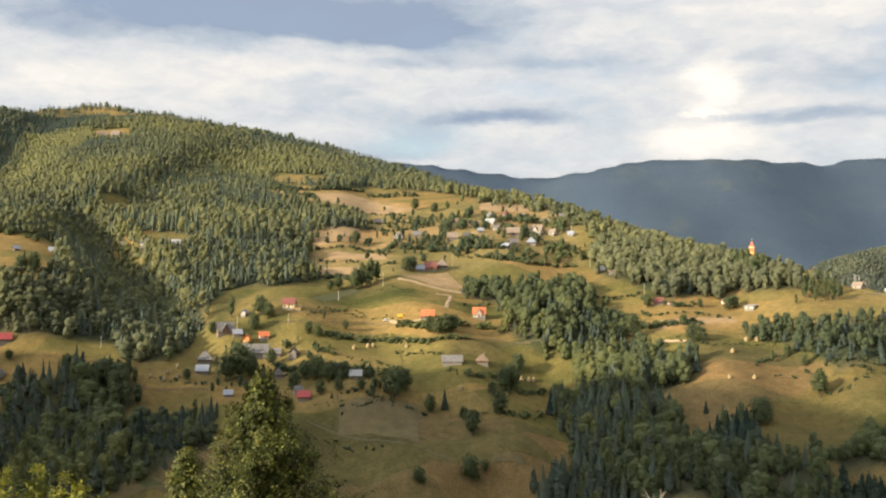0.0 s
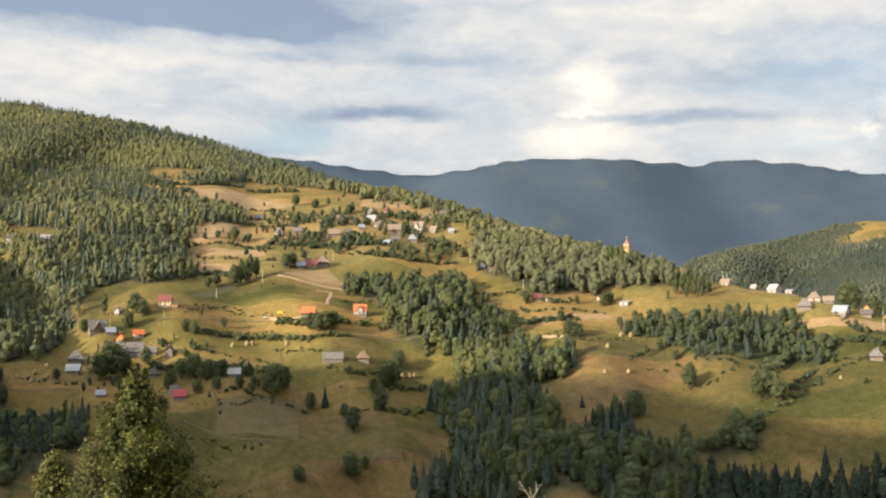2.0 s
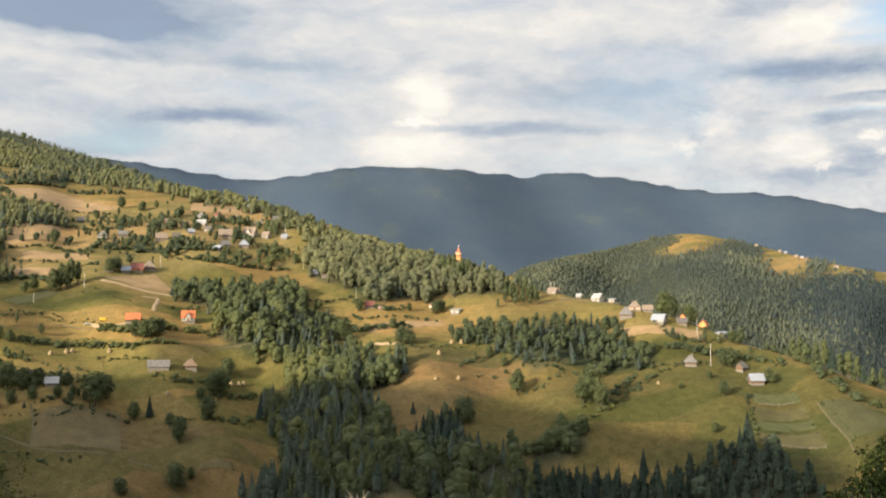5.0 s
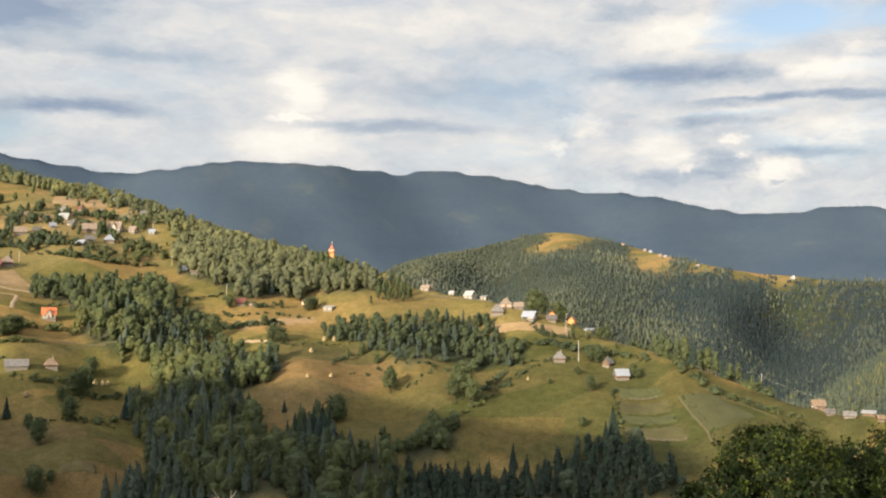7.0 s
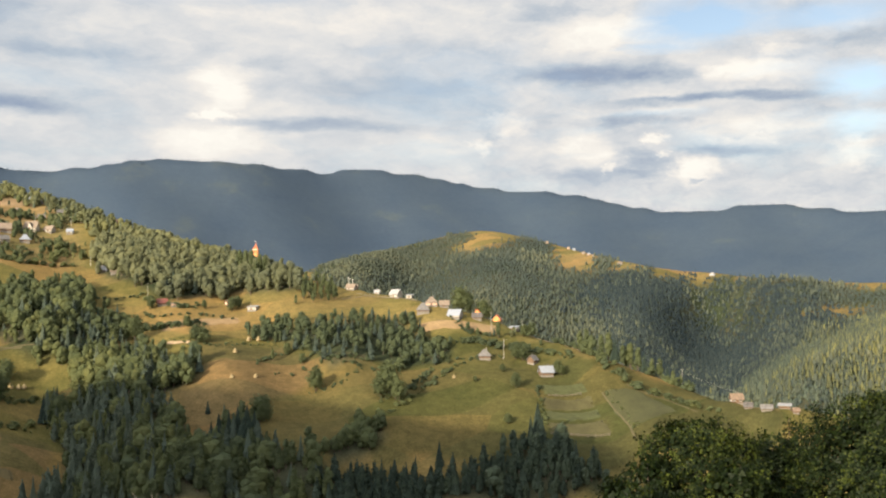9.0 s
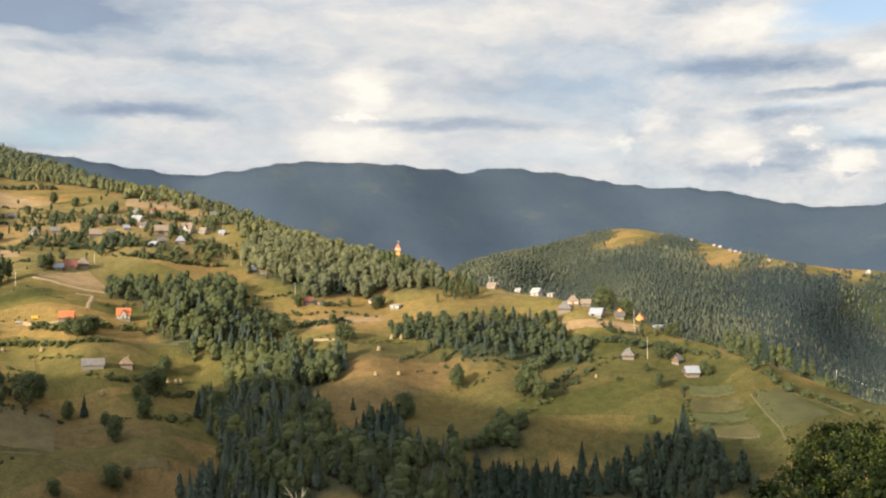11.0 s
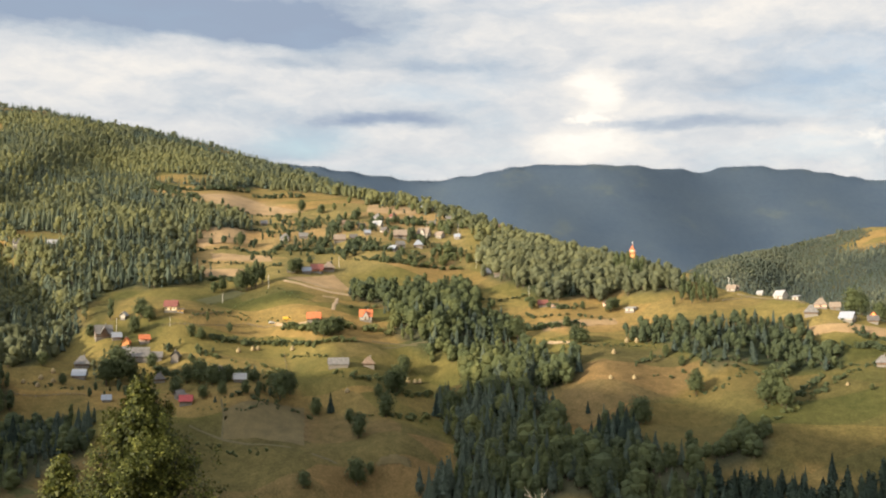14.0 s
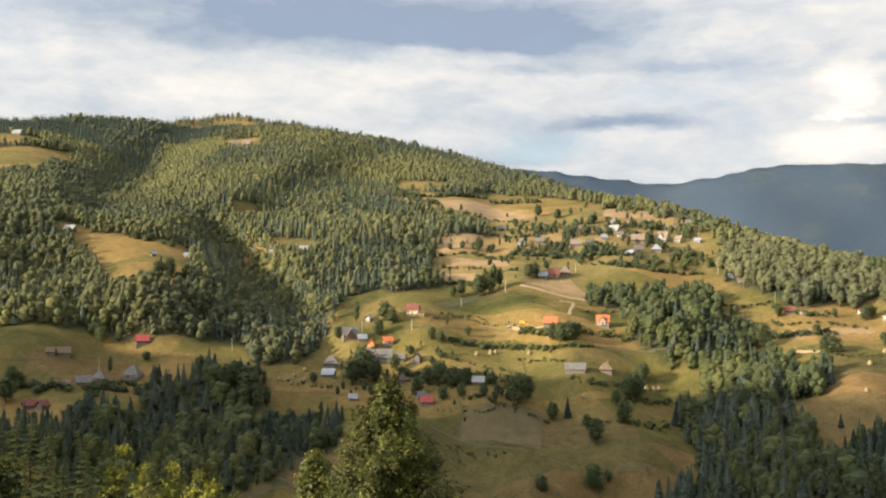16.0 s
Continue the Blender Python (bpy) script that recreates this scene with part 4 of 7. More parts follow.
WOODED = [(HILL_WOOD, [CLEAR_TOP, CLEAR_EDGE, CLEAR_HUTS, CLEAR_FARM, CLEAR_SMALL, CLEAR_SPUR, CLEAR_LODGE, CLEAR_TERRACE, CLEAR_STRIP]), (FIR_WOOD, []), (ALDER_WOOD, []), (GULLY_WOOD, []), (POPLAR_WOOD, []),
          (VALLEY_WOOD, []), (LOWER_WOOD, []), (COPSE, []), (CHURCH_WOOD, []), (TERRACE_WOOD, []), (EDGE_WOOD, []), (BEYOND_WOOD, [KNOLL, FIELD_A, FIELD_B, FIELD_C, FIELD_D])]


# ---- the ground: one sheet out to the horizon ----
def ground_sheet():
    nb, nr = len(BEARINGS), len(RINGS)
    a = np.radians(BEARINGS)[:, None]
    x, y = np.sin(a) * RINGS, np.cos(a) * RINGS
    z = HEIGHT
    verts = np.concatenate([np.stack([x, y, z], 2).reshape(-1, 3), [[0, 0, EYE - 1.7]]])
    i, j = np.meshgrid(np.arange(nb), np.arange(nr - 1), indexing="ij")
    i2 = (i + 1) % nb
    p, q, r, s = (i * nr + j).ravel(), (i2 * nr + j).ravel(), (i2 * nr + j + 1).ravel(), (i * nr + j + 1).ravel()
    hub = np.arange(nb)
    tris = np.concatenate([np.stack([p, r, q], 1), np.stack([p, s, r], 1), np.stack([hub * nr, (hub + 1) % nb * nr, np.full(nb, nb * nr)], 1)])
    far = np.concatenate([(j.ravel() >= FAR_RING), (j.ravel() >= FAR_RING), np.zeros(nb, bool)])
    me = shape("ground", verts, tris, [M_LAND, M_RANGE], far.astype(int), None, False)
    land = np.zeros((len(verts), 4))
    fx, fy = x.ravel(), y.ravel()
    wob = 3.0 * np.sin(fx * 0.11 + fy * 0.07) + 2.0 * np.sin(fy * 0.19 - fx * 0.05)
    for channel, amount, poly in LAND_USE:
        m = inside(fx + wob, fy + wob * 0.6, poly)
        land[:-1][m, channel] = np.maximum(land[:-1][m, channel], amount)
    woods = np.zeros(len(fx), bool)
    for poly, holes in WOODED:
        m = inside(fx, fy, poly)
        for h in holes:
            m &= ~inside(fx, fy, h)
        woods |= m
    land[:-1][woods, 3] = 1.0
    grid = land[:-1].reshape(nb, nr, 4)
    grid[1:359] = 0.25 * grid[:358] + 0.5 * grid[1:359] + 0.25 * grid[2:360]
    grid[:, 1:-1] = 0.25 * grid[:, :-2] + 0.5 * grid[:, 1:-1] + 0.25 * grid[:, 2:]
    me.attributes.new("land", "FLOAT_COLOR", "POINT").data.foreach_set("color", land.astype(np.float32).ravel())
    tagged(new("ground", me), "rolling hill meadows of dry golden grass and woodland floor", "ground", kind="structure")


FAR_RING = int(np.searchsorted(RINGS, 2700))
ground_sheet()


# ---- woods ----
HOUSE_AT = []
CLEARINGS = [CLEAR_TOP, CLEAR_EDGE, CLEAR_HUTS, CLEAR_FARM, CLEAR_SMALL, CLEAR_SPUR, CLEAR_LODGE, CLEAR_TERRACE, CLEAR_STRIP]


def wood(name, poly, gap, seed, share, heights, forms, label, holes=(), tone=0.0, needle=None, within=None, rough=1.0, leaf=None):
    """A wood of needle and leaf trees; share: how many of them are conifers."""
    loose = gap > 9
    x, y = scatter(poly, gap * (0.62 if loose else 1.0), seed, holes, 0.48, within, rough)
    if loose:
        keep = np.sin(x * 0.07 + seed) * np.sin(y * 0.085) + 0.6 * np.sin(x * 0.15 + y * 0.12) * np.sin(y * 0.17 - x * 0.05) > 0.12
        x, y = x[keep], y[keep]
    # yards stay open, above all on the downhill side
    for hx, hy in HOUSE_AT:
        r = math.hypot(hx, hy)
        ahead, aside = ((hx - x) * hx + (hy - y) * hy) / r, np.abs((hx - x) * hy - (hy - y) * hx) / r
        keep = ~((np.hypot(x - hx, y - hy) < 7.5) | ((ahead > 0) & (ahead < 17) & (aside < 6.0)))
        x, y = x[keep], y[keep]
    rng = np.random.default_rng(seed + 1)
    clump = share + 0.45 * np.sin(x * 0.013 + seed) * np.sin(y * 0.011 + 2) + 0.25 * np.sin(x * 0.041 + y * 0.02) * np.sin(y * 0.037) if 0 < share < 1 else share
    fir = rng.uniform(0, 1, len(x)) < clump
    grow(name + "_firs", x[fir], y[fir], forms[0], (heights[0] * 1.05, heights[1] * 1.15), needle or M_NEEDLE, "dark spruces " + label, "spruce wood", seed + 2, (0.8, 1.15), tone)
    grow(name + "_broadleaves", x[~fir], y[~fir], forms[1], heights, leaf or M_LEAF if leaf or forms[1][0] is BROAD_MID[0] or forms[1][0] is SLIM_MID[0] else M_HILL_HAZE_LEAF, "green broadleaf trees " + label, "broadleaf wood", seed + 3, (0.85, 1.25), tone)


FIRS_MID = CONIFER_MID[:3] + POINTED_MID
MID_SET = (FIRS_MID, BROAD_MID)
HALF_SET = (CONIFER_FAR + SPIRE_FAR[:3], BROAD_HALF)
wood("hill_wood", HILL_WOOD, 5.2, 11, 0.38, (6, 12), (CONIFER_FAR, PUFF_FAR[:5] + BROAD_FAR[:4] + SPIRE_FAR[:2]), "covering the high hillside", CLEARINGS + [CREST_FIRS, LOWER_HILL, DARK_GULLY, YOUNG_WOOD], 0.1, None, None, 0.35)
wood("dark_gully_wood", DARK_GULLY, 4.8, 12, 0.62, (7, 11), (CONIFER_FAR, PUFF_FAR), "filling a shaded gully", [CLEAR_TOP, CLEAR_EDGE, CREST_FIRS], 0.0, None, None, 2.0)
wood("young_wood", YOUNG_WOOD, 4.4, 13, 0.1, (4, 7), (CONIFER_TINY, PUFF_TINY), "young and light, below the crest", [CREST_FIRS, CLEAR_LODGE, DARK_GULLY], 0.35)
wood("mixed_wood", HILL_WOOD, 4.7, 14, 0.42, (6, 14), (CONIFER_FAR + SPIRE_FAR[:2], PUFF_FAR[:4] + BROAD_HALF + BROAD_FAR[:2]), "mixed and uneven, on the lower hillside", CLEARINGS + [CREST_FIRS, DARK_GULLY, YOUNG_WOOD], 0.1, None, LOWER_HILL, 0.35)
GULLY_SIDE = [(-346, 938), (-289, 905), (-234, 818), (-200, 757), (-168, 687), (-201, 679), (-267, 824), (-315, 879)]
FARM_FOOT = [(-268, 847), (-208, 785), (-180, 787), (-173, 758), (-231, 801)]
wood("gully_side_wood", GULLY_SIDE, 3.4, 16, 0.45, (6, 12), (CONIFER_FAR, PUFF_FAR[:4] + BROAD_HALF), "close on the steep side of the gully", (), 0.05, None, None, 1.5)
wood("farm_foot_wood", FARM_FOOT, 4.4, 17, 0.3, (5, 10), (CONIFER_FAR, PUFF_FAR[:4] + BROAD_HALF), "below the hill farm", (), 0.1, None, None, 1.0)
wood("crest_wood", CREST_FIRS, 4.8, 15, 0.93, (6, 10), (CONIFER_FAR + CONIFER_TINY[:2], PUFF_TINY), "along the high skyline", [CLEAR_TOP, CLEAR_EDGE], -0.22)
BEYOND_HOLES = [KNOLL, FIELD_A, FIELD_B, FIELD_C, FIELD_D]
TINY_SET = (CONIFER_TINY, PUFF_TINY)
wood("beyond_wood", BEYOND_WOOD, 5.8, 21, 0.88, (6, 12), (CONIFER_FAR[:3] + CONIFER_TINY, BROAD_FAR[:4]), "on the hill behind the village", BEYOND_HOLES + [GREEN_FLANK], 0.0, M_HAZED_SPRUCE, None, 2.0, M_HAZED_LEAF)
# Trees coloured dark where a cloud shadow covers the flank.
wood("old_spruces", SHADED_SPRUCES, 4.7, 25, 1.0, (9, 15), (CONIFER_TINY, PUFF_TINY), "coloured dark for the cloud shadow on the far flank", BEYOND_HOLES, -0.1, M_SHADED_SPRUCE, None, 6.0)
# Lighter needles and leaves carry the sun on this part of the flank.
wood("gold_flank", GOLD_FLANK, 5.6, 27, 0.85, (7, 13), (CONIFER_FAR[:2] + CONIFER_TINY, SPIRE_FAR), "sunlit on the far flank", (), 0.15, M_NEEDLE, None, 3.0, M_HILL_HAZE_LEAF)
wood("light_flank", GREEN_FLANK, 5.2, 28, 0.2, (3, 6), TINY_SET, "young and light on the far flank", (), 0.1, M_HAZED_SPRUCE, None, 1.0, M_HAZED_LEAF)
wood("fir_wood", FIR_WOOD, 4.6, 31, 0.66, (9, 16), (FIRS_MID, BROAD_MID[:3] + SLIM_MID), "in the shaded valley", (), 0.28)
wood("alder_wood", ALDER_WOOD, 4.6, 41, 0.15, (5, 12), (FIRS_MID, SLIM_MID + BROAD_MID), "beside the valley meadow")
wood("gully_wood", GULLY_WOOD, 5.2, 51, 0.14, (6, 13), (FIRS_MID, BROAD_MID + SLIM_MID[:3]), "in the gully below the village", (), -0.05)
wood("poplar_wood", POPLAR_WOOD, 4.6, 61, 0.42, (8, 16), (FIRS_MID, SLIM_MID + BROAD_MID[:3]), "along the gully", (), -0.1)
wood("valley_wood", VALLEY_WOOD, 4.4, 71, 0.45, (9, 17), (FIRS_MID, SLIM_MID + BROAD_MID[:3] + POINTED_MID), "on the valley floor", (), -0.1, None, None, 0.5)
# Valley shade by colour: broadleaves here wear the dark needle material too.
wood("lower_wood", LOWER_WOOD, 4.0, 81, 0.6, (7, 15), (POINTED_MID + CONIFER_MID[:2], SLIM_MID + BROAD_MID[:2]), "along the foot of the fields", (), 0.0, M_LONE, None, 0.4, M_LONE)
wood("church_wood", CHURCH_WOOD, 4.6, 101, 0.08, (9, 14), (POINTED_MID, SLIM_MID[1:] + BROAD_MID[:5]), "below the church", (), 0.0, M_NEEDLE, None, 0.6, M_CHURCH_HAZE_LEAF)
wood("ridge_wood", RIDGE_WOOD, 4.2, 111, 0.5, (4, 10), HALF_SET, "along the crest of the village", (), -0.08)
wood("terrace_wood", TERRACE_WOOD, 5.0, 131, 0.06, (5, 10), (FIRS_MID, BROAD_MID + SLIM_MID[:3]), "on the terrace over the meadow", (), -0.1)
wood("pasture_trees", TOP_PASTURE, 26.0, 181, 0.15, (4, 9), MID_SET, "scattered over the upper pastures")


def crest_at(b):
    """Distance of the village hill's skyline along the bearings b."""
    rows = np.clip(((b + 34) / 0.25).astype(int), 0, 359)
    near = (RINGS > 500) & (RINGS < 2000)
    return RINGS[near][np.argmax((HEIGHT[rows] - EYE)[:, near] / RINGS[near], axis=1)]


def crest_belt(name, left, right, count, reach, heights, share, seed, tone, label):
    """A belt of trees that follows the skyline of the village hill."""
    rng = np.random.default_rng(seed)
    b = rng.uniform(left, right, count)
    d = crest_at(b) + rng.uniform(-reach, 16, count)
    x, y = np.sin(np.radians(b)) * d, np.cos(np.radians(b)) * d
    fir = rng.uniform(0, 1, count) < share
    grow(name + "_firs", x[fir], y[fir], CONIFER_FAR, heights, M_NEEDLE, "dark spruces " + label, "spruce wood", seed + 1, (0.8, 1.15), tone)
    grow(name + "_broadleaves", x[~fir], y[~fir], BROAD_HALF + PUFF_FAR[:3], heights, M_HILL_HAZE_LEAF, "green broadleaf trees " + label, "broadleaf wood", seed + 2, (0.9, 1.3), tone)


crest_belt("skyline_wood", -33.5, 4.5, 1900, 60, (6, 11), 0.9, 900, -0.22, "in a belt along the high skyline")
crest_belt("village_crest_wood", 3.0, 10.0, 330, 70, (6, 13), 0.35, 910, -0.1, "in a belt behind the village")
crest_belt("church_crest_wood", 9.5, 17.5, 150, 30, (6, 12), 0.25, 920, -0.1, "behind the church")


def far_forest():
    """Spruces on the far range, thickest along its crest."""
    rng = np.random.default_rng(7)
    b = np.concatenate([rng.uniform(-6, 56, 3000), rng.uniform(-4, 56, 100)])
    top = curve(b, CREST_FAR)
    top_d = RINGS[np.array([FAR_RING + np.argmax((HEIGHT[np.clip(((v + 34) / 0.25).astype(int), 0, 359)] - EYE)[FAR_RING:] / RINGS[FAR_RING:]) for v in b])]
    d = np.concatenate([top_d[:3000] + rng.uniform(-50, 20, 3000), top_d[3000:] - rng.uniform(50, 300, 100)])
    x, y = np.sin(np.radians(b)) * d, np.cos(np.radians(b)) * d
    grow("far_spruces", x, y, CONIFER_SPIKE, (7, 12), M_RANGE, "distant spruce forest on the mountain range, coloured blue for haze", "spruce forest", 8, (0.8, 1.2))


far_forest()

# ---- single trees, hedges ----
MADE = {}


def tree(x, y, h, sort):
    """One standing tree: a trunk that carries its crown."""
    rng = random.Random(int(x * 31 + y * 17))
    forms = {"c": CONIFER_FINE, "b": BROAD_FINE[:4], "s": SLIM_MID, "m": BROAD_MID}[sort]
    k = rng.randrange(len(forms))
    if (sort, k) not in MADE:
        v, t, i = forms[k]
        leaf = {"c": M_LONE}.get(sort, M_LEAF)
        wood_v = int((i == 1).sum()) + 1
        trunk = shape("trunk", v[:wood_v], t[i == 1], [M_BARK])
        crown = shape("crown", v[wood_v:], t[i == 0] - wood_v, [leaf], None, np.full(len(v) - wood_v, 0.0 if sort == "c" else 0.2))
        MADE[sort, k] = trunk, crown
    trunk, crown = MADE[sort, k]
    name = {"c": "spruce_tree", "b": "broadleaf_tree", "s": "slim_tree", "m": "broadleaf_tree"}[sort]
    label = {"c": "dark green spruce standing alone in a meadow", "b": "round green broadleaf tree standing in a meadow", "s": "slim upright green tree with a light crown", "m": "green broadleaf tree in a small wood"}[sort]
    ob = tagged(new(name, trunk), label, "tree", "trees in the meadows")
    w = rng.uniform(0.9, 1.15) * {"c": 1.0, "b": 1.1, "s": 0.9, "m": 1.1}[sort]
    ob.matrix_basis = Matrix.Translation((x, y, float(ground(x, y)) - 0.15)) @ Matrix.Rotation(rng.uniform(0, 6.3), 4, "Z") @ Matrix.Diagonal((h * w, h * w, h, 1))
    top = new("crown", crown)
    top.parent = ob
    return ob


for area, gap, sort, low, high, seed in ((COPSE, 4.4, "m", 8, 12, 91), (BIRCH_GROVE, 7.0, "s", 7, 12, 121), (EDGE_WOOD, 5.6, "m", 8, 13, 141)):
    pick = random.Random(seed)
    for x, y in zip(*scatter(area, gap, seed, (), 0.45, None, 0.3)):
        tree(float(x), float(y), pick.uniform(low, high), sort)


def along(line, gap, seed, wobble=1.2):
    rng = np.random.default_rng(seed)
    p = np.asarray(line, float)
    seg = np.hypot(*np.diff(p, axis=0).T)
    s = np.concatenate([[0], np.cumsum(seg)])
    at = np.arange(0, s[-1], gap)
    at = at + rng.uniform(-0.4, 0.4, len(at)) * gap
    return np.interp(at, s, p[:, 0]) + rng.normal(0, wobble, len(at)), np.interp(at, s, p[:, 1]) + rng.normal(0, wobble, len(at))


def hedge(line, h, gap, seed):
    x, y = along(line, gap * 0.55, seed)
    grow("hedgerow", x, y, BUSH, (h * 0.45, h * 1.3), M_LEAF, "uneven green hedge of bushes between meadows", "hedge", seed + 300, (0.9, 1.6), -0.1)


# ---- small things of the meadows ----
def haystack(x, y, h):
    """A hay rick on its pole."""
    h = max(2.2, min(h, 3.1))
    if "hay" not in MADE:
        bm, pole_bm = bmesh.new(), bmesh.new()
        rng = random.Random(3)
        rings = []
        for z, r in ((0, 0.36), (0.12, 0.42), (0.35, 0.44), (0.6, 0.36), (0.8, 0.22), (0.93, 0.09), (1.0, 0.03)):
            rings.append([bm.verts.new((math.cos(a * 0.524) * r * rng.uniform(0.92, 1.08), math.sin(a * 0.524) * r * rng.uniform(0.92, 1.08), z)) for a in range(12)])
        for p, q in zip(rings, rings[1:]):
            for a in range(12):
                bm.faces.new((p[a], p[(a + 1) % 12], q[(a + 1) % 12], q[a]))
        bm.faces.new(rings[-1])
        bmesh.ops.create_cone(pole_bm, cap_ends=True, segments=6, radius1=0.02, radius2=0.014, depth=1.2, matrix=Matrix.Translation((0, 0, 0.56)))
        for b, key, m in ((bm, "hay", M_HAY), (pole_bm, "stick", M_POST)):
            MADE[key] = bpy.data.meshes.new(key)
            b.to_mesh(MADE[key])
            b.free()
            MADE[key].materials.append(m)
    ob = tagged(new("haystack", MADE["hay"]), "golden haystack heaped round a pole in the meadow", "haystack", "haystacks on the slope")
    stick = new("pole", MADE["stick"])
    stick.parent = ob
    ob.matrix_basis = Matrix.Translation((x, y, float(ground(x, y)) - 0.3)) @ Matrix.Rotation(x, 4, "Z") @ Matrix.Diagonal((h, h, h, 1))


def pole(x, y, h):
    h = max(7.0, min(h, 13.0))
    z = float(ground(x, y)) - 0.4
    bm = bmesh.new()
    bmesh.ops.create_cone(bm, cap_ends=True, segments=8, radius1=0.14, radius2=0.09, depth=h, matrix=Matrix.Translation((0, 0, h / 2)))
    ob = part("utility_pole", bm, M_POLE)
    ob.location = (x, y, z)
    tagged(ob, "pale concrete utility pole with a crossarm", "utility pole", "power line over the slope")
    bm = bmesh.new()
    box(bm, -0.8, 0.8, -0.07, 0.07, h - 0.7, h - 0.56)
    part("crossarm", bm, M_POST, ob)
    for dx in (-0.7, 0.0, 0.7):
        bm = bmesh.new()
        bmesh.ops.create_cone(bm, cap_ends=True, segments=6, radius1=0.05, radius2=0.035, depth=0.2, matrix=Matrix.Translation((dx, 0, h - 0.46)))
        part("insulator", bm, M_TRIM, ob)


def cable(x0, y0, up0, x1, y1, up1):
    """A sagging overhead wire between two points over the ground."""
    a, b = np.array([x0, y0, float(ground(x0, y0)) + up0]), np.array([x1, y1, float(ground(x1, y1)) + up1])
    s = np.linspace(0, 1, 15)[:, None]
    path = a * (1 - s) + b * s - np.array([0, 0, 1.0]) * 4 * s * (1 - s) * np.linalg.norm(b - a) * 0.02
    ring = np.array([(0.02, 0, 0), (-0.01, 0.009, 0.017), (-0.01, -0.009, -0.017)])
    v = (path[:, None] + ring[None]).reshape(-1, 3)
    t = []
    for i in range(14):
        for k in range(3):
            p, q = i * 3 + k, i * 3 + (k + 1) % 3
            t += [[p, q, q + 3], [p, q + 3, p + 3]]
    tagged(new("power_cable", shape("power_cable", v, t, [M_POLE])), "thin pale overhead power cable sagging from a pole", "cable", "power cables on the ridge")


def track(line, width, mat=None):
    """A worn cart track that follows the ground."""
    p = np.asarray(line, float)
    seg = np.hypot(*np.diff(p, axis=0).T)
    s = np.concatenate([[0], np.cumsum(seg)])
    at = np.linspace(0, s[-1], max(3, int(s[-1] / 2.5)))
    x, y = np.interp(at, s, p[:, 0]), np.interp(at, s, p[:, 1])
    for _ in range(3):
        x[1:-1], y[1:-1] = (x[:-2] + x[1:-1] * 2 + x[2:]) / 4, (y[:-2] + y[1:-1] * 2 + y[2:]) / 4
    dx, dy = np.gradient(x), np.gradient(y)
    n = np.hypot(dx, dy) + 1e-9
    verts = []
    for k, o in enumerate((-0.5, -0.2, 0.2, 0.5)):
        wv = o * width * (1 + 0.25 * np.sin(at * 0.4 + k))
        px, py = x - dy / n * wv, y + dx / n * wv
        verts.append(np.stack([px, py, ground(px, py) + (0.3 if k in (1, 2) else 0.12)], 1))
    m = len(x)
    v = np.concatenate(verts)
    t = []
    for k in range(3):
        for i in range(m - 1):
            a, b = k * m + i, (k + 1) * m + i
            t += [[a, a + 1, b], [a + 1, b + 1, b]]
    tagged(new("dirt_track", shape("dirt_track", v, t, [mat or M_DIRT], None, None, False)), "narrow trodden footpath across the grass" if mat else "pale worn dirt track across the grass", "track", kind="structure")


def field(corners, mat, label, seed):
    """A parcel of worked land, draped over the slope, with uneven edges."""
    rng = np.random.default_rng(seed)
    a, b, c, d = [np.array(p, float) for p in corners]
    n = 16
    u, v = np.meshgrid(np.linspace(0, 1, n), np.linspace(0, 1, n), indexing="ij")
    u3, v3 = u[..., None], v[..., None]
    p = a * (1 - u3) * (1 - v3) + b * u3 * (1 - v3) + c * u3 * v3 + d * (1 - u3) * v3
    rim = (np.minimum(np.minimum(u, 1 - u), np.minimum(v, 1 - v)) < 0.01)[..., None]
    p = p + rng.normal(0, 0.5, p.shape) * rim
    z = ground(p[..., 0], p[..., 1]) + 0.35 - 0.3 * rim[..., 0]
    verts = np.concatenate([p, z[..., None]], 2).reshape(-1, 3)
    t = []
    for i in range(n - 1):
        for j in range(n - 1):
            k = i * n + j
            t += [[k, k + n, k + n + 1], [k, k + n + 1, k + 1]]
    tagged(new("field", shape("field", verts, t, [mat], None, None, False)), label, "field", kind="structure")


def fence(line):
    """Posts and two rails."""
    x, y = along(line, 4.0, 5, 0.1)
    if len(x) < 2:
        return
    z = ground(x, y)
    ob = tagged(new("wooden_fence"), "weathered wooden post and rail fence", "fence", "fences of the meadows")
    ob.location = (x[0], y[0], z[0])
    for i in range(len(x)):
        bm = bmesh.new()
        a, b, c = x[i] - x[0], y[i] - y[0], z[i] - z[0]
        box(bm, a - 0.09, a + 0.09, b - 0.09, b + 0.09, c - 0.4, c + 1.4)
        part("post", bm, M_POST, ob)
        if i + 1 < len(x):
            d, e, g = x[i + 1] - x[0], y[i + 1] - y[0], z[i + 1] - z[0]
            for up in (0.55, 1.1):
                bm = bmesh.new()
                pts = [(px, py, pz + up + dz) for dz in (-0.08, 0.08) for px, py, pz in ((a, b - 0.04, c), (d, e - 0.04, g), (d, e + 0.04, g), (a, b + 0.04, c))]
                solid(bm, pts, ((0, 1, 2, 3), (4, 5, 6, 7), (0, 1, 5, 4), (1, 2, 6, 5), (2, 3, 7, 6), (3, 0, 4, 7)))
                part("rail", bm, M_POST, ob)


# ---- houses ----
M_POLE = plain("pale_concrete", (0.50, 0.47, 0.42), 0.85, 0.15, 1.0)
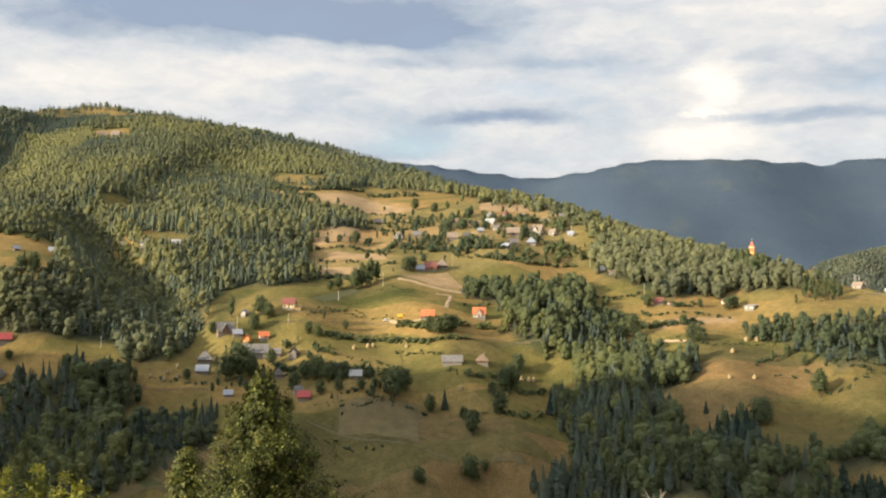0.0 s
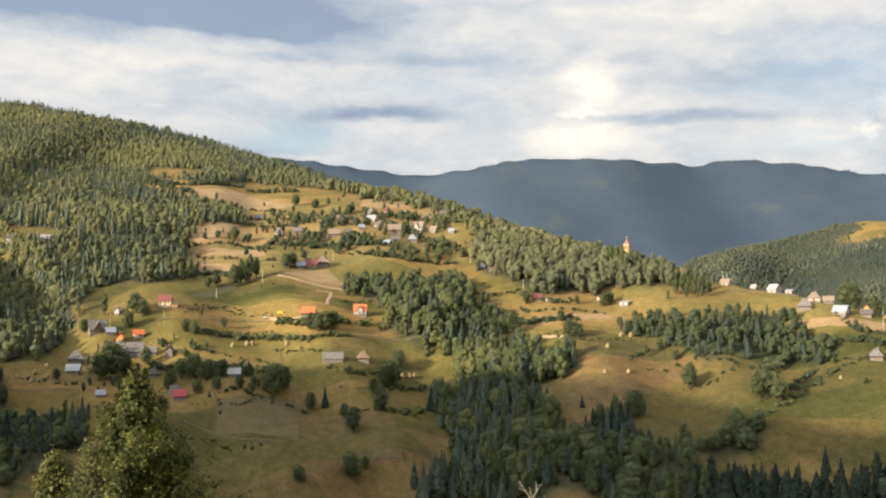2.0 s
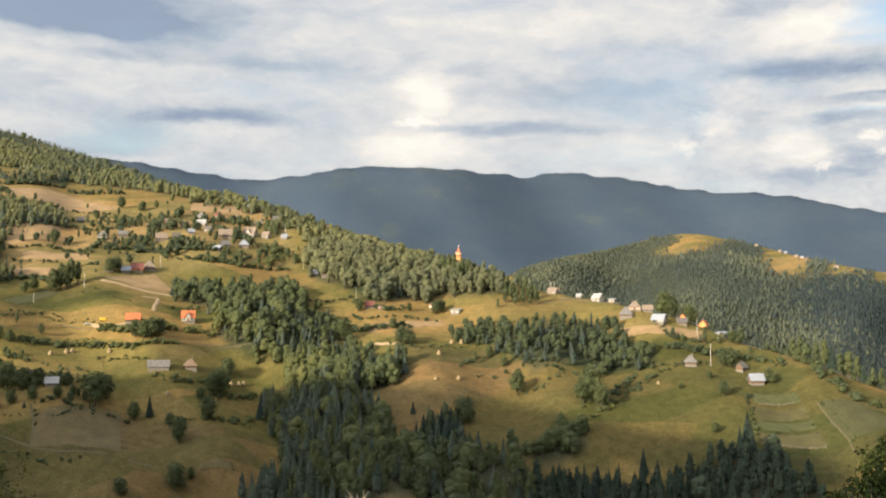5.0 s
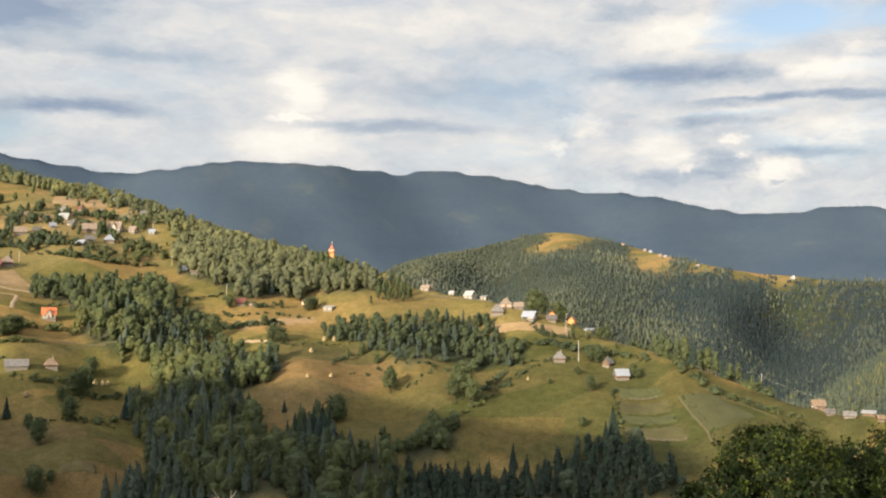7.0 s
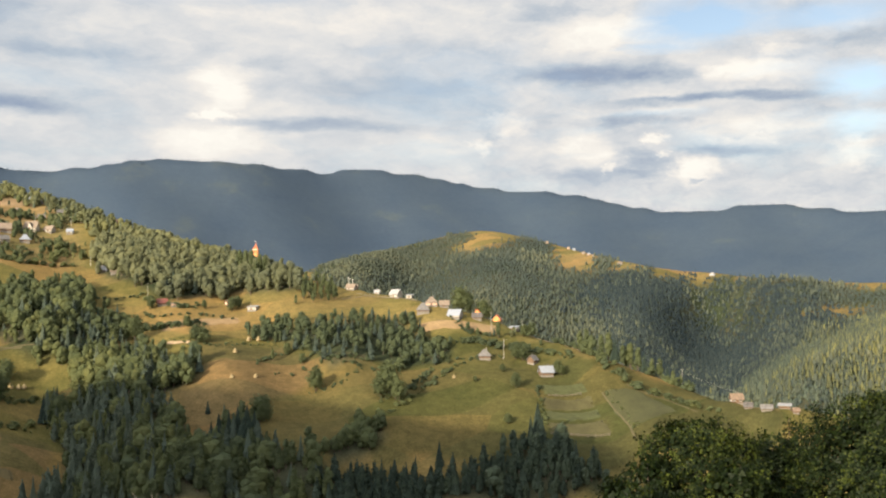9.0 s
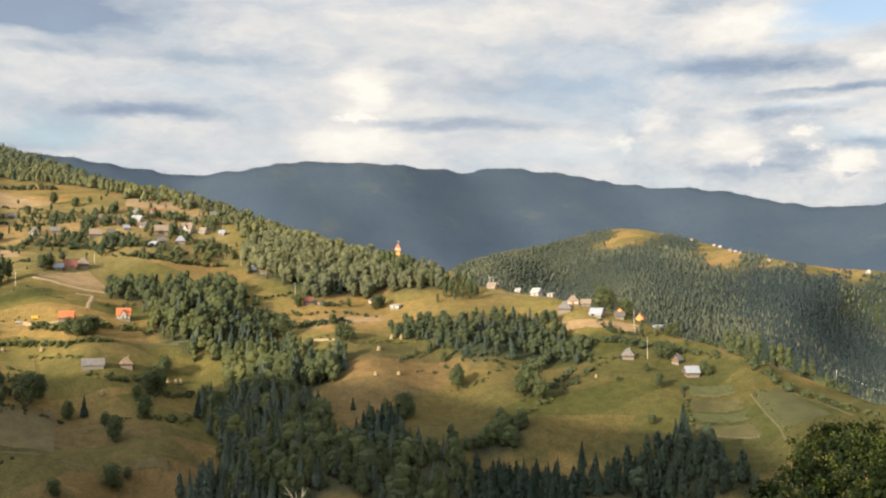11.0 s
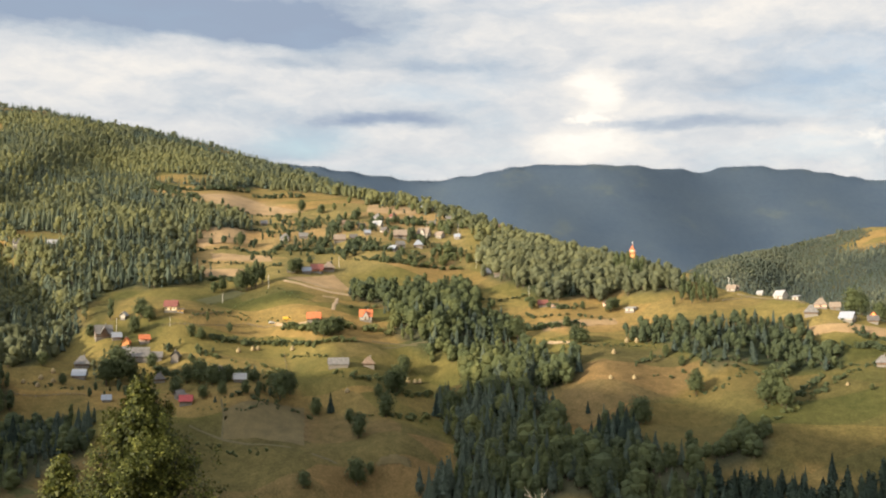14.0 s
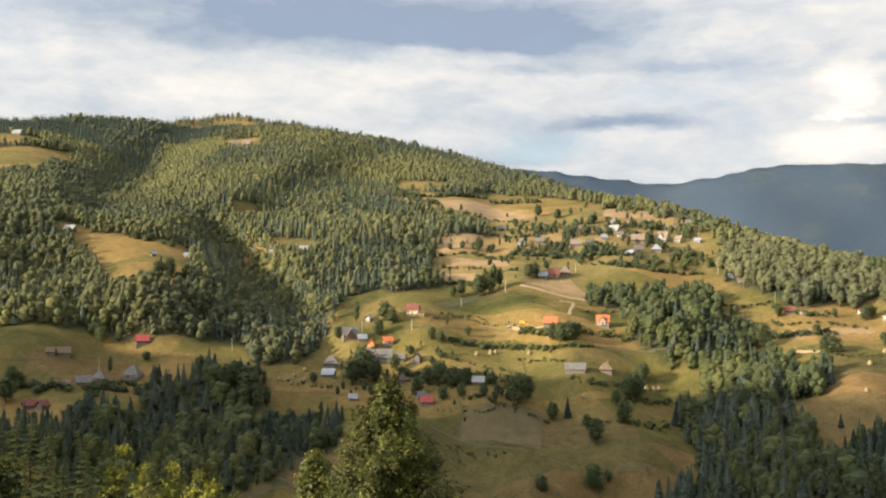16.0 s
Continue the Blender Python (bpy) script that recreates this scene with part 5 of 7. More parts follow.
ROOF_WORDS = {"red": "bright red tin", "orange": "orange tile", "maroon": "dark red tile", "grey": "grey shingle", "dark": "dark shingle", "brown": "brown shingle",
              "tin": "bare tin", "white": "pale tin", "tan": "tan tile"}
WALL_WORDS = {"white": "white plastered", "cream": "cream plastered", "yellow": "yellow plastered", "orange": "orange plastered", "pink": "pinkish plastered",
              "wood": "dark timber", "grey": "grey timber"}


def house(x, y, turn, length, roof, wall, form, storeys, label=""):
    """A house: stone footing, walls, roof with thickness and eaves, door, framed windows, chimney. Its front looks along -y."""
    rng = random.Random(int(x * 7 + y * 13))
    HOUSE_AT.append((x, y))
    if wall in ("white", "cream", "yellow") and abs(turn) < 50:
        turn -= 22
    length *= 0.88
    deep = max(4.0, min(length * 0.75, 9.0)) if length > 6 else length * 0.85
    if form in ("hip",):
        deep = length * 0.9
    tall = 2.1 * storeys if length > 6 else 1.9 * storeys
    rise = {"gable": 0.36 if storeys < 0.6 else 0.52, "hip": 0.52, "cross": 0.6, "shed": 0.18}[form] * deep
    a, b = length * 0.43, deep * 0.43
    eave = 0.7
    zs = [float(ground(x + dx, y + dy)) for dx in (-a, 0, a) for dy in (-b, 0, b)]
    z0 = sum(zs) / len(zs) + 0.1
    drop = z0 - min(zs) + 0.6
    words = label or f"{WALL_WORDS[wall]} {'shed' if storeys < 0.75 else 'house'} with a {ROOF_WORDS[roof]} roof on the hillside"
    kind = "shed" if storeys < 0.75 else "house"
    ob = tagged(new(kind), words, kind, "houses of the village")
    ob.matrix_basis = pose(x, y, z0, 0, 0, turn)
    bm = bmesh.new()
    box(bm, -a - 0.12, a + 0.12, -b - 0.12, b + 0.12, -drop, 0.25)
    part("footing", bm, M_FOUND, ob, "rubble stone footing")
    bm = bmesh.new()
    gable = form in ("gable", "cross")
    if gable:
        solid(bm, [(-a, -b, 0.25), (a, -b, 0.25), (a, b, 0.25), (-a, b, 0.25), (-a, -b, tall), (a, -b, tall), (a, b, tall), (-a, b, tall), (-a, 0, tall + rise * 0.86), (a, 0, tall + rise * 0.86)],
              ((0, 1, 5, 4), (1, 2, 6, 9, 5), (2, 3, 7, 6), (3, 0, 4, 8, 7), (4, 5, 9, 8), (6, 7, 8, 9)))
    elif form == "shed":
        solid(bm, [(-a, -b, 0.25), (a, -b, 0.25), (a, b, 0.25), (-a, b, 0.25), (-a, -b, tall), (a, -b, tall), (a, b, tall + rise), (-a, b, tall + rise)],
              ((0, 1, 5, 4), (1, 2, 6, 5), (2, 3, 7, 6), (3, 0, 4, 7), (4, 5, 6, 7)))
    else:
        box(bm, -a, a, -b, b, 0.25, tall)
    part("wall", bm, WALLS[wall], ob)
    ea, eb, th = a + eave, b + eave, 0.16
    low = tall - rise * eave / (b + eave) * 0.8
    if gable:
        for side in (-1, 1):
            bm = bmesh.new()
            p = [(-ea, side * eb, low), (ea, side * eb, low), (ea, 0, tall + rise), (-ea, 0, tall + rise)]
            solid(bm, p + [(u, v, w + th) for u, v, w in p], ((0, 1, 2, 3), (4, 5, 6, 7), (0, 1, 5, 4), (1, 2, 6, 5), (2, 3, 7, 6), (3, 0, 4, 7)))
            part("roof", bm, ROOFS[roof], ob)
    elif form == "shed":
        bm = bmesh.new()
        p = [(-ea, -eb, tall - 0.05), (ea, -eb, tall - 0.05), (ea, eb, tall + rise + 0.05), (-ea, eb, tall + rise + 0.05)]
        solid(bm, p + [(u, v, w + th) for u, v, w in p], ((0, 1, 2, 3), (4, 5, 6, 7), (0, 1, 5, 4), (1, 2, 6, 5), (2, 3, 7, 6), (3, 0, 4, 7)))
        part("roof", bm, ROOFS[roof], ob)
    else:
        bm = bmesh.new()
        top = max(0.3, a - b * 0.85)
        p = [(-ea, -eb, low), (ea, -eb, low), (ea, eb, low), (-ea, eb, low)]
        solid(bm, p + [(u, v, w + th) for u, v, w in p] + [(-top, 0, tall + rise), (top, 0, tall + rise)],
              ((0, 3, 2, 1), (0, 1, 5, 4), (1, 2, 6, 5), (2, 3, 7, 6), (3, 0, 4, 7), (4, 5, 9, 8), (5, 6, 9), (6, 7, 8, 9), (7, 4, 8)))
        part("roof", bm, ROOFS[roof], ob)
    if form == "cross":
        g = a * 0.42
        bm = bmesh.new()
        solid(bm, [(-g, -b - 0.9, 0.25), (g, -b - 0.9, 0.25), (g, -b * 0.2, 0.25), (-g, -b * 0.2, 0.25), (-g, -b - 0.9, tall), (g, -b - 0.9, tall), (g, -b * 0.2, tall), (-g, -b * 0.2, tall),
                   (0, -b - 0.9, tall + rise * 0.7), (0, -b * 0.2, tall + rise * 0.7)], ((0, 1, 5, 8, 4), (1, 2, 6, 5), (2, 3, 7, 9, 6), (3, 0, 4, 7), (4, 8, 9, 7), (8, 5, 6, 9)))
        part("porch", bm, WALLS[wall], ob)
        for side in (-1, 1):
            bm = bmesh.new()
            p = [(side * (g + 0.4), -b - 1.3, tall - 0.3), (side * (g + 0.4), -b * 0.2, tall - 0.3), (0, -b * 0.2, tall + rise * 0.8), (0, -b - 1.3, tall + rise * 0.8)]
            solid(bm, p + [(u, v, w + th) for u, v, w in p], ((0, 1, 2, 3), (4, 5, 6, 7), (0, 1, 5, 4), (1, 2, 6, 5), (2, 3, 7, 6), (3, 0, 4, 7)))
            part("porch_roof", bm, ROOFS[roof], ob)
    front = -b - (0.9 if form == "cross" else 0)
    door_x = rng.uniform(-0.3, 0.3) * a if form != "cross" else 0
    bm = bmesh.new()
    box(bm, door_x - 0.5, door_x + 0.5, front - 0.06, front + 0.05, 0.2, min(2.2, tall - 0.2))
    part("door", bm, M_DOOR, ob)
    if length > 6.5:
        spots = []
        for level in range(1 if storeys < 1.3 else 2):
            zc = 1.5 + level * 1.9
            if zc + 0.6 > tall - 0.05:
                continue
            for u in (-0.7, -0.35, 0.35, 0.7) if length > 9 else (-0.6, 0.6):
                if abs(u * a - door_x) > 1.1 or level:
                    spots.append((u * a, -b, zc, 0))
            spots += [(-a, 0.35 * b, zc, 1), (-a, -0.4 * b, zc, 1)]
        for u, v, zc, side in spots:
            bm, pane_bm = bmesh.new(), bmesh.new()
            hw, hh = 0.5, 0.62
            if side:
                for y0, y1, w0, w1 in ((-hw, hw, hh - 0.1, hh), (-hw, hw, -hh, -hh + 0.1), (-hw, -hw + 0.1, -hh + 0.1, hh - 0.1), (hw - 0.1, hw, -hh + 0.1, hh - 0.1)):
                    box(bm, u - 0.07, u + 0.04, v + y0, v + y1, zc + w0, zc + w1)
                box(pane_bm, u - 0.02, u + 0.03, v - hw + 0.1, v + hw - 0.1, zc - hh + 0.1, zc + hh - 0.1)
            else:
                for x0, x1, w0, w1 in ((-hw, hw, hh - 0.1, hh), (-hw, hw, -hh, -hh + 0.1), (-hw, -hw + 0.1, -hh + 0.1, hh - 0.1), (hw - 0.1, hw, -hh + 0.1, hh - 0.1)):
                    box(bm, u + x0, u + x1, v - 0.07, v + 0.04, zc + w0, zc + w1)
                box(pane_bm, u - hw + 0.1, u + hw - 0.1, v - 0.02, v + 0.03, zc - hh + 0.1, zc + hh - 0.1)
            win = part("window", bm, M_TRIM, ob)
            part("pane", pane_bm, M_GLASS, win)
    if storeys >= 0.8 and form != "shed":
        bm = bmesh.new()
        cx = 0.35 * a
        box(bm, cx - 0.3, cx + 0.3, 0.1 * b, 0.1 * b + 0.6, tall + rise * 0.4, tall + rise + 0.7)
        box(bm, cx - 0.38, cx + 0.38, 0.1 * b - 0.08, 0.1 * b + 0.68, tall + rise + 0.7, tall + rise + 0.85)
        part("chimney", bm, M_FOUND, ob)
    return ob


# ---- houses and sheds: x, y, turn, length of the front in metres, roof, wall, form, storeys ----
house(-99.5, 671.6, 20, 10.0, "maroon", "cream", "gable", 1.5, "cream plastered two-storey house with a dark red roof")
house(-93.9, 670.6, 20, 5.5, "tan", "yellow", "shed", 0.7, "yellow plastered annex with a tan lean-to roof")
house(-9.6, 658.9, -4, 10.4, "orange", "wood", "gable", 0.8, "low house with a bright orange tin roof")
house(23.6, 675.2, 18, 10.0, "orange", "white", "cross", 1.3, "white house with an orange roof and a gabled front")
house(22.7, 603.9, 3, 8.2, "brown", "wood", "hip", 0.8, "old timber cottage with a steep brown shingle roof")
house(5.3, 598.9, 1, 14.4, "grey", "grey", "gable", 0.42, "long low barn with a weathered grey shingle roof")
house(-48.4, 579.3, 1, 7.9, "white", "grey", "gable", 0.8, "small shed with a pale tin roof")
house(-74.6, 559.7, 2, 8.0, "red", "wood", "gable", 0.8, "shed with a bright red tin roof")
house(-79.2, 568.5, 38, 5.6, "grey", "grey", "gable", 1.0)
house(-137.4, 595.3, 1, 8.7, "tin", "wood", "gable", 0.8, "dark timber barn with a bare tin roof")
house(-140.9, 615.9, 13, 10.3, "grey", "wood", "hip", 0.8, "timber cottage with a grey hipped shingle roof")
house(-112.3, 622.2, 7, 20.0, "grey", "grey", "gable", 0.7, "long farm building with a grey shingle roof")
house(-119.4, 632.6, 91, 7.0, "orange", "orange", "gable", 1.2, "orange plastered house with its gable to the valley")
house(-110.1, 638.5, 20, 7.1, "orange", "pink", "gable", 0.9)
house(-135.1, 643.3, 22, 12.2, "grey", "wood", "cross", 1.1, "dark timber farmhouse with a grey shingle roof")
house(-126.7, 639.9, 21, 6.4, "tin", "wood", "gable", 0.7)
house(-127.9, 668.9, 71, 4.8, "white", "white", "gable", 1.1)
house(-115.6, 560.9, 12, 5.3, "tin", "grey", "gable", 0.6)
house(-94.5, 596.4, 19, 7.3, "dark", "wood", "hip", 0.8)
house(-77.5, 597.4, 7, 5.3, "brown", "wood", "hip", 0.9)
house(-60.9, 593.9, 76, 5.9, "dark", "white", "gable", 0.9)
house(-88.8, 618.9, 83, 6.8, "dark", "grey", "gable", 1.4, "tall grey timber barn with a dark roof")
house(-100.5, 622.6, 9, 8.3, "grey", "grey", "gable", 0.7)
house(-0.8, 780.4, 5, 10.2, "tan", "wood", "hip", 1.0, "timber house with a tan hipped roof")
house(-9.3, 773.5, 1, 11.0, "maroon", "orange", "gable", 0.9)
house(-16.8, 767.7, 1, 7.5, "tin", "grey", "gable", 0.8)
house(-28.0, 766.5, 2, 7.5, "tan", "grey", "shed", 0.6)
house(-37.5, 879.9, 12, 9.1, "grey", "white", "hip", 1.2, "white plastered house with a grey hipped roof")
house(-22.4, 889.9, 1, 8.7, "grey", "grey", "gable", 0.8)
house(8.1, 867.3, 2, 11.4, "tan", "wood", "gable", 0.8)
house(41.9, 912.1, -3, 10.0, "white", "white", "gable", 0.9)
house(43.4, 955.7, -3, 8.9, "grey", "white", "hip", 1.0)
house(58.8, 867.7, -4, 13.3, "tan", "wood", "gable", 1.0)
house(80.1, 882.4, -5, 12.6, "tan", "white", "cross", 1.0)
house(56.9, 839.9, 16, 8.3, "grey", "grey", "gable", 0.8)
house(72.4, 848.9, -5, 9.3, "tin", "wood", "hip", 0.9, "cottage with a pale hipped tin roof")
house(50.0, 824.1, -33, 7.2, "tin", "grey", "gable", 0.8)
house(14.6, 922.7, 9, 9.1, "brown", "wood", "gable", 0.9)
house(27.8, 909.3, 28, 7.0, "dark", "grey", "gable", 0.9)
house(-60.4, 967.1, 4, 7.4, "grey", "wood", "gable", 0.9)
house(109.3, 946.2, 23, 7.3, "grey", "white", "gable", 0.9)
house(76.8, 1113.7, -4, 15.8, "white", "white", "gable", 0.7)
house(92.1, 1031.7, -5, 7.4, "tin", "white", "hip", 0.9)
house(98.9, 1015.0, -6, 5.0, "grey", "grey", "gable", 0.9)
house(145.2, 887.3, -9, 6.9, "maroon", "white", "gable", 1.0)
house(150.3, 880.5, -10, 4.9, "white", "pink", "hip", 1.0)
house(118.5, 780.4, -9, 8.6, "white", "wood", "gable", 0.6)
house(126.8, 771.2, -9, 8.5, "tan", "grey", "gable", 0.6)
house(137.9, 762.9, 20, 5.1, "tin", "grey", "shed", 0.6)
house(145.9, 702.3, -2, 7.8, "maroon", "wood", "gable", 0.7)
house(153.3, 697.8, -12, 6.2, "tan", "pink", "shed", 0.7)
house(202.7, 683.4, -21, 8.2, "white", "white", "shed", 0.9, "small white shed with a pale sheet roof")
house(190.4, 701.2, 15, 4.4, "brown", "pink", "gable", 0.9)
house(245.1, 722.6, -19, 11.7, "brown", "wood", "hip", 0.9)
house(278.8, 696.1, -22, 7.4, "tan", "white", "gable", 0.8)
house(93.4, 880.7, -20, 8.7, "tan", "white", "gable", 0.9)
house(59.1, 973.8, 2, 6.4, "maroon", "white", "gable", 0.9)
house(108.1, 874.3, 3, 5.8, "tin", "white", "gable", 0.9)
house(19.8, 862.7, 1, 7.5, "dark", "wood", "gable", 0.9)
house(74.6, 967.2, 11, 6.4, "tan", "white", "gable", 0.9)
house(46.3, 882.7, -23, 7.7, "dark", "white", "gable", 0.9)
house(92.1, 929.6, 9, 6.6, "grey", "white", "gable", 0.9)
house(31.4, 870.7, 8, 5.7, "tin", "grey", "gable", 0.9)
house(294.9, 653.6, -44, 9.0, "white", "white", "gable", 1.2, "white house with a pale roof on the crest")
house(300.6, 643.1, -25, 5.0, "white", "white", "shed", 1.1)
house(294.5, 609.6, -26, 10.3, "grey", "wood", "hip", 0.8)
house(303.8, 616.1, -21, 9.0, "tan", "pink", "hip", 1.0)
house(311.4, 612.4, -27, 7.5, "tan", "grey", "gable", 0.9)
house(310.0, 594.2, -28, 10.2, "tin", "white", "gable", 0.7, "long white shed with a grey tin roof")
house(331.2, 601.9, 46, 6.0, "orange", "orange", "gable", 1.1)
house(325.2, 592.6, -29, 7.4, "dark", "wood", "gable", 0.7)
house(342.1, 595.7, 50, 8.3, "orange", "orange", "gable", 1.0, "house with a steep orange roof down to the eaves")
house(347.1, 582.5, -31, 6.7, "tin", "white", "shed", 0.8)
house(282.4, 698.2, -22, 4.9, "tan", "pink", "gable", 0.9)
house(291.7, 678.4, -23, 4.0, "white", "white", "gable", 0.8)
house(299.1, 535.8, -24, 8.4, "grey", "wood", "hip", 0.9, "old timber cottage with a steep grey shingle roof")
house(323.1, 521.0, 28, 6.7, "grey", "wood", "gable", 1.0)
house(319.4, 500.7, -13, 9.4, "tin", "wood", "gable", 1.0, "timber barn with a blue-grey tin roof")
house(385.1, 418.8, -28, 7.5, "brown", "wood", "gable", 1.1, "timber barn with a brown roof")
house(379.8, 404.5, -43, 4.8, "dark", "wood", "gable", 0.6)
house(381.1, 392.9, -44, 6.6, "grey", "wood", "gable", 0.5)
house(391.4, 391.0, -50, 7.2, "white", "wood", "shed", 0.7)
house(389.9, 382.2, -26, 3.3, "brown", "wood", "gable", 0.7)
house(1257.0, 1876.9, -34, 6.8, "tan", "pink", "gable", 1.0)
house(1252.9, 1849.3, -19, 6.7, "tin", "white", "gable", 1.0)
house(1994.1, 2919.7, -4, 10.6, "tan", "pink", "gable", 1.0)
house(1239.4, 1794.1, -30, 6.5, "tan", "white", "gable", 1.0)
house(1235.7, 1770.5, -15, 6.5, "tin", "pink", "gable", 1.0)
house(1229.7, 1744.1, 0, 6.4, "tan", "white", "gable", 1.0)
house(1216.8, 1704.5, -26, 6.3, "tan", "pink", "gable", 1.0)
house(1205.7, 1672.0, -11, 6.2, "tin", "white", "gable", 1.0)
house(1243.3, 1941.1, -33, 6.9, "tan", "pink", "gable", 1.0)
house(1364.9, 1543.7, -41, 12.4, "white", "white", "hip", 0.8)
house(1199.0, 1613.6, -37, 8.8, "tan", "white", "gable", 1.0)
house(-395.0, 787.0, 2, 9.6, "white", "wood", "gable", 1.1, "timber house with a pale tin roof in a clearing")
house(-301.6, 731.2, 42, 4.7, "tin", "wood", "gable", 0.8)
house(-285.0, 757.1, 41, 7.5, "tin", "white", "gable", 0.8)
house(-236.7, 823.3, 16, 9.4, "dark", "white", "gable", 1.2, "white house with a dark roof in a clearing")
house(-211.2, 819.9, 9, 9.7, "white", "wood", "gable", 0.7)
house(-261.9, 849.7, 17, 6.3, "tan", "grey", "gable", 0.7)
house(-498.5, 1506.2, 18, 17.3, "tan", "pink", "gable", 1.0)
house(-476.9, 1499.3, 18, 17.2, "tan", "white", "gable", 0.9)
house(-741.8, 1318.5, 29, 14.9, "white", "white", "gable", 0.9)
house(-251.3, 595.5, 26, 9.2, "red", "wood", "gable", 0.7, "low shed with a red roof in a meadow")
house(-281.5, 557.8, 32, 8.2, "brown", "wood", "gable", 0.7)
house(-286.6, 552.8, 17, 5.1, "brown", "wood", "gable", 0.7)
house(-241.9, 561.2, 23, 11.3, "grey", "white", "hip", 0.9, "white cottage with a steep grey hipped roof")
house(-253.5, 544.1, 30, 8.5, "grey", "white", "hip", 0.9)
house(-256.6, 531.0, 26, 9.0, "grey", "grey", "gable", 0.7)
house(-262.8, 521.3, 27, 8.3, "brown", "grey", "gable", 0.7)
house(-221.0, 546.8, 92, 5.8, "grey", "grey", "gable", 1.2)
house(-270.6, 501.5, 38, 7.5, "maroon", "wood", "gable", 0.8)
house(-262.9, 500.7, 68, 6.2, "maroon", "grey", "gable", 0.8)
house(-362.5, 632.7, 30, 5.6, "white", "white", "gable", 0.9)

# trees on the lower meadows
for x, y, h, sort in ((1, 561, 12.3, "c"), (-7, 559, 10.4, "b"), (30, 548, 13.2, "b"), (15, 526, 13.8, "b"), (-11, 479, 8.4, "b"), (13, 492, 13.4, "b"), (20, 499, 6.5, "b"), (38, 583, 15.9, "b"), (44, 613, 10.7, "b"), (34, 580, 12.7, "b"), (-26, 565, 16.1, "b"), (-21, 574, 13.2, "b"), (-44, 559, 8.0, "b"), (-37, 566, 6.2, "b"), (-56, 559, 7.4, "b"), (59, 570, 15.6, "c"), (66, 575, 19.0, "c"), (67, 568, 17.2, "b"), (27, 569, 8.1, "b"), (11, 546, 7.7, "b"),):
    tree(x, y, h, sort)

# trees round the hamlet
for x, y, h, sort in ((-115, 590, 21.6, "b"), (-121, 586, 16.3, "b"), (-109, 594, 13.2, "b"), (-71, 584, 14.1, "b"), (-63, 576, 12.0, "b"), (-78, 588, 11.7, "b"), (-101, 612, 10.2, "b"), (-55, 580, 9.5, "b"), (-41, 581, 7.6, "b"), (-136, 668, 14.9, "s"), (-118, 649, 10.8, "b"), (-111, 660, 11.0, "b"), (-143, 581, 6.5, "b"), (-158, 599, 8.1, "b"), (-117, 666, 13.3, "b"), (-82, 575, 10.8, "b"), (-66, 560, 8.0, "b"),):
    tree(x, y, h, sort)

# trees on the middle slope
for x, y, h, sort in ((-57, 731, 20.0, "s"), (-51, 733, 21.7, "s"), (-61, 730, 16.0, "b"), (-47, 738, 16.9, "s"), (-54, 731, 18.4, "s"), (-28, 1031, 12.4, "b"), (-8, 1016, 8.9, "b"), (-73, 863, 12.3, "b"), (-27, 760, 11.6, "b"), (-23, 768, 10.9, "b"), (-76, 664, 8.0, "s"), (-62, 661, 6.5, "b"), (-77, 639, 7.7, "b"), (-3, 634, 11.1, "b"), (2, 635, 12.5, "b"), (-8, 638, 11.1, "b"), (6, 639, 10.5, "b"), (-83, 642, 7.8, "b"), (-74, 734, 9.7, "b"), (-79, 727, 8.0, "b"),):
    tree(x, y, h, sort)

# trees over the right-hand meadow
for x, y, h, sort in ((150, 624, 12.6, "b"), (154, 622, 10.5, "b"), (119, 652, 15.2, "b"), (106, 650, 10.8, "b"), (136, 539, 7.9, "c"), (157, 516, 14.1, "b"), (159, 516, 11.8, "b"), (197, 544, 14.5, "b"), (185, 584, 8.0, "s"), (196, 591, 7.5, "b"), (200, 575, 6.6, "b"), (153, 661, 7.4, "b"), (138, 699, 9.3, "b"), (195, 694, 8.7, "b"), (190, 690, 10.2, "b"), (172, 694, 6.2, "b"), (134, 509, 16.7, "c"), (138, 505, 18.3, "c"), (142, 504, 19.4, "c"), (145, 498, 20.4, "c"), (148, 496, 17.0, "c"), (130, 508, 13.7, "c"),):
    tree(x, y, h, sort)

# trees before the church
for x, y, h, sort in ((216, 734, 20.1, "s"), (220, 727, 19.1, "s"), (213, 739, 18.5, "s"), (223, 724, 16.5, "s"), (210, 744, 19.4, "s"), (216, 724, 16.5, "s"),):
    tree(x, y, h, sort)

# row of trees along the ridge
for x, y, h, sort in ((351, 513, 13.2, "s"), (355, 512, 15.6, "s"), (356, 506, 12.2, "c"), (357, 500, 14.8, "s"), (358, 494, 17.3, "s"), (361, 492, 15.3, "c"), (362, 486, 12.9, "s"), (366, 484, 16.2, "s"), (369, 481, 14.6, "s"), (372, 479, 12.9, "c"), (375, 476, 10.9, "s"), (379, 474, 12.9, "s"), (382, 471, 10.3, "c"), (382, 466, 9.2, "s"), (385, 463, 7.6, "s"), (389, 461, 6.6, "s"),):
    tree(x, y, h, sort)

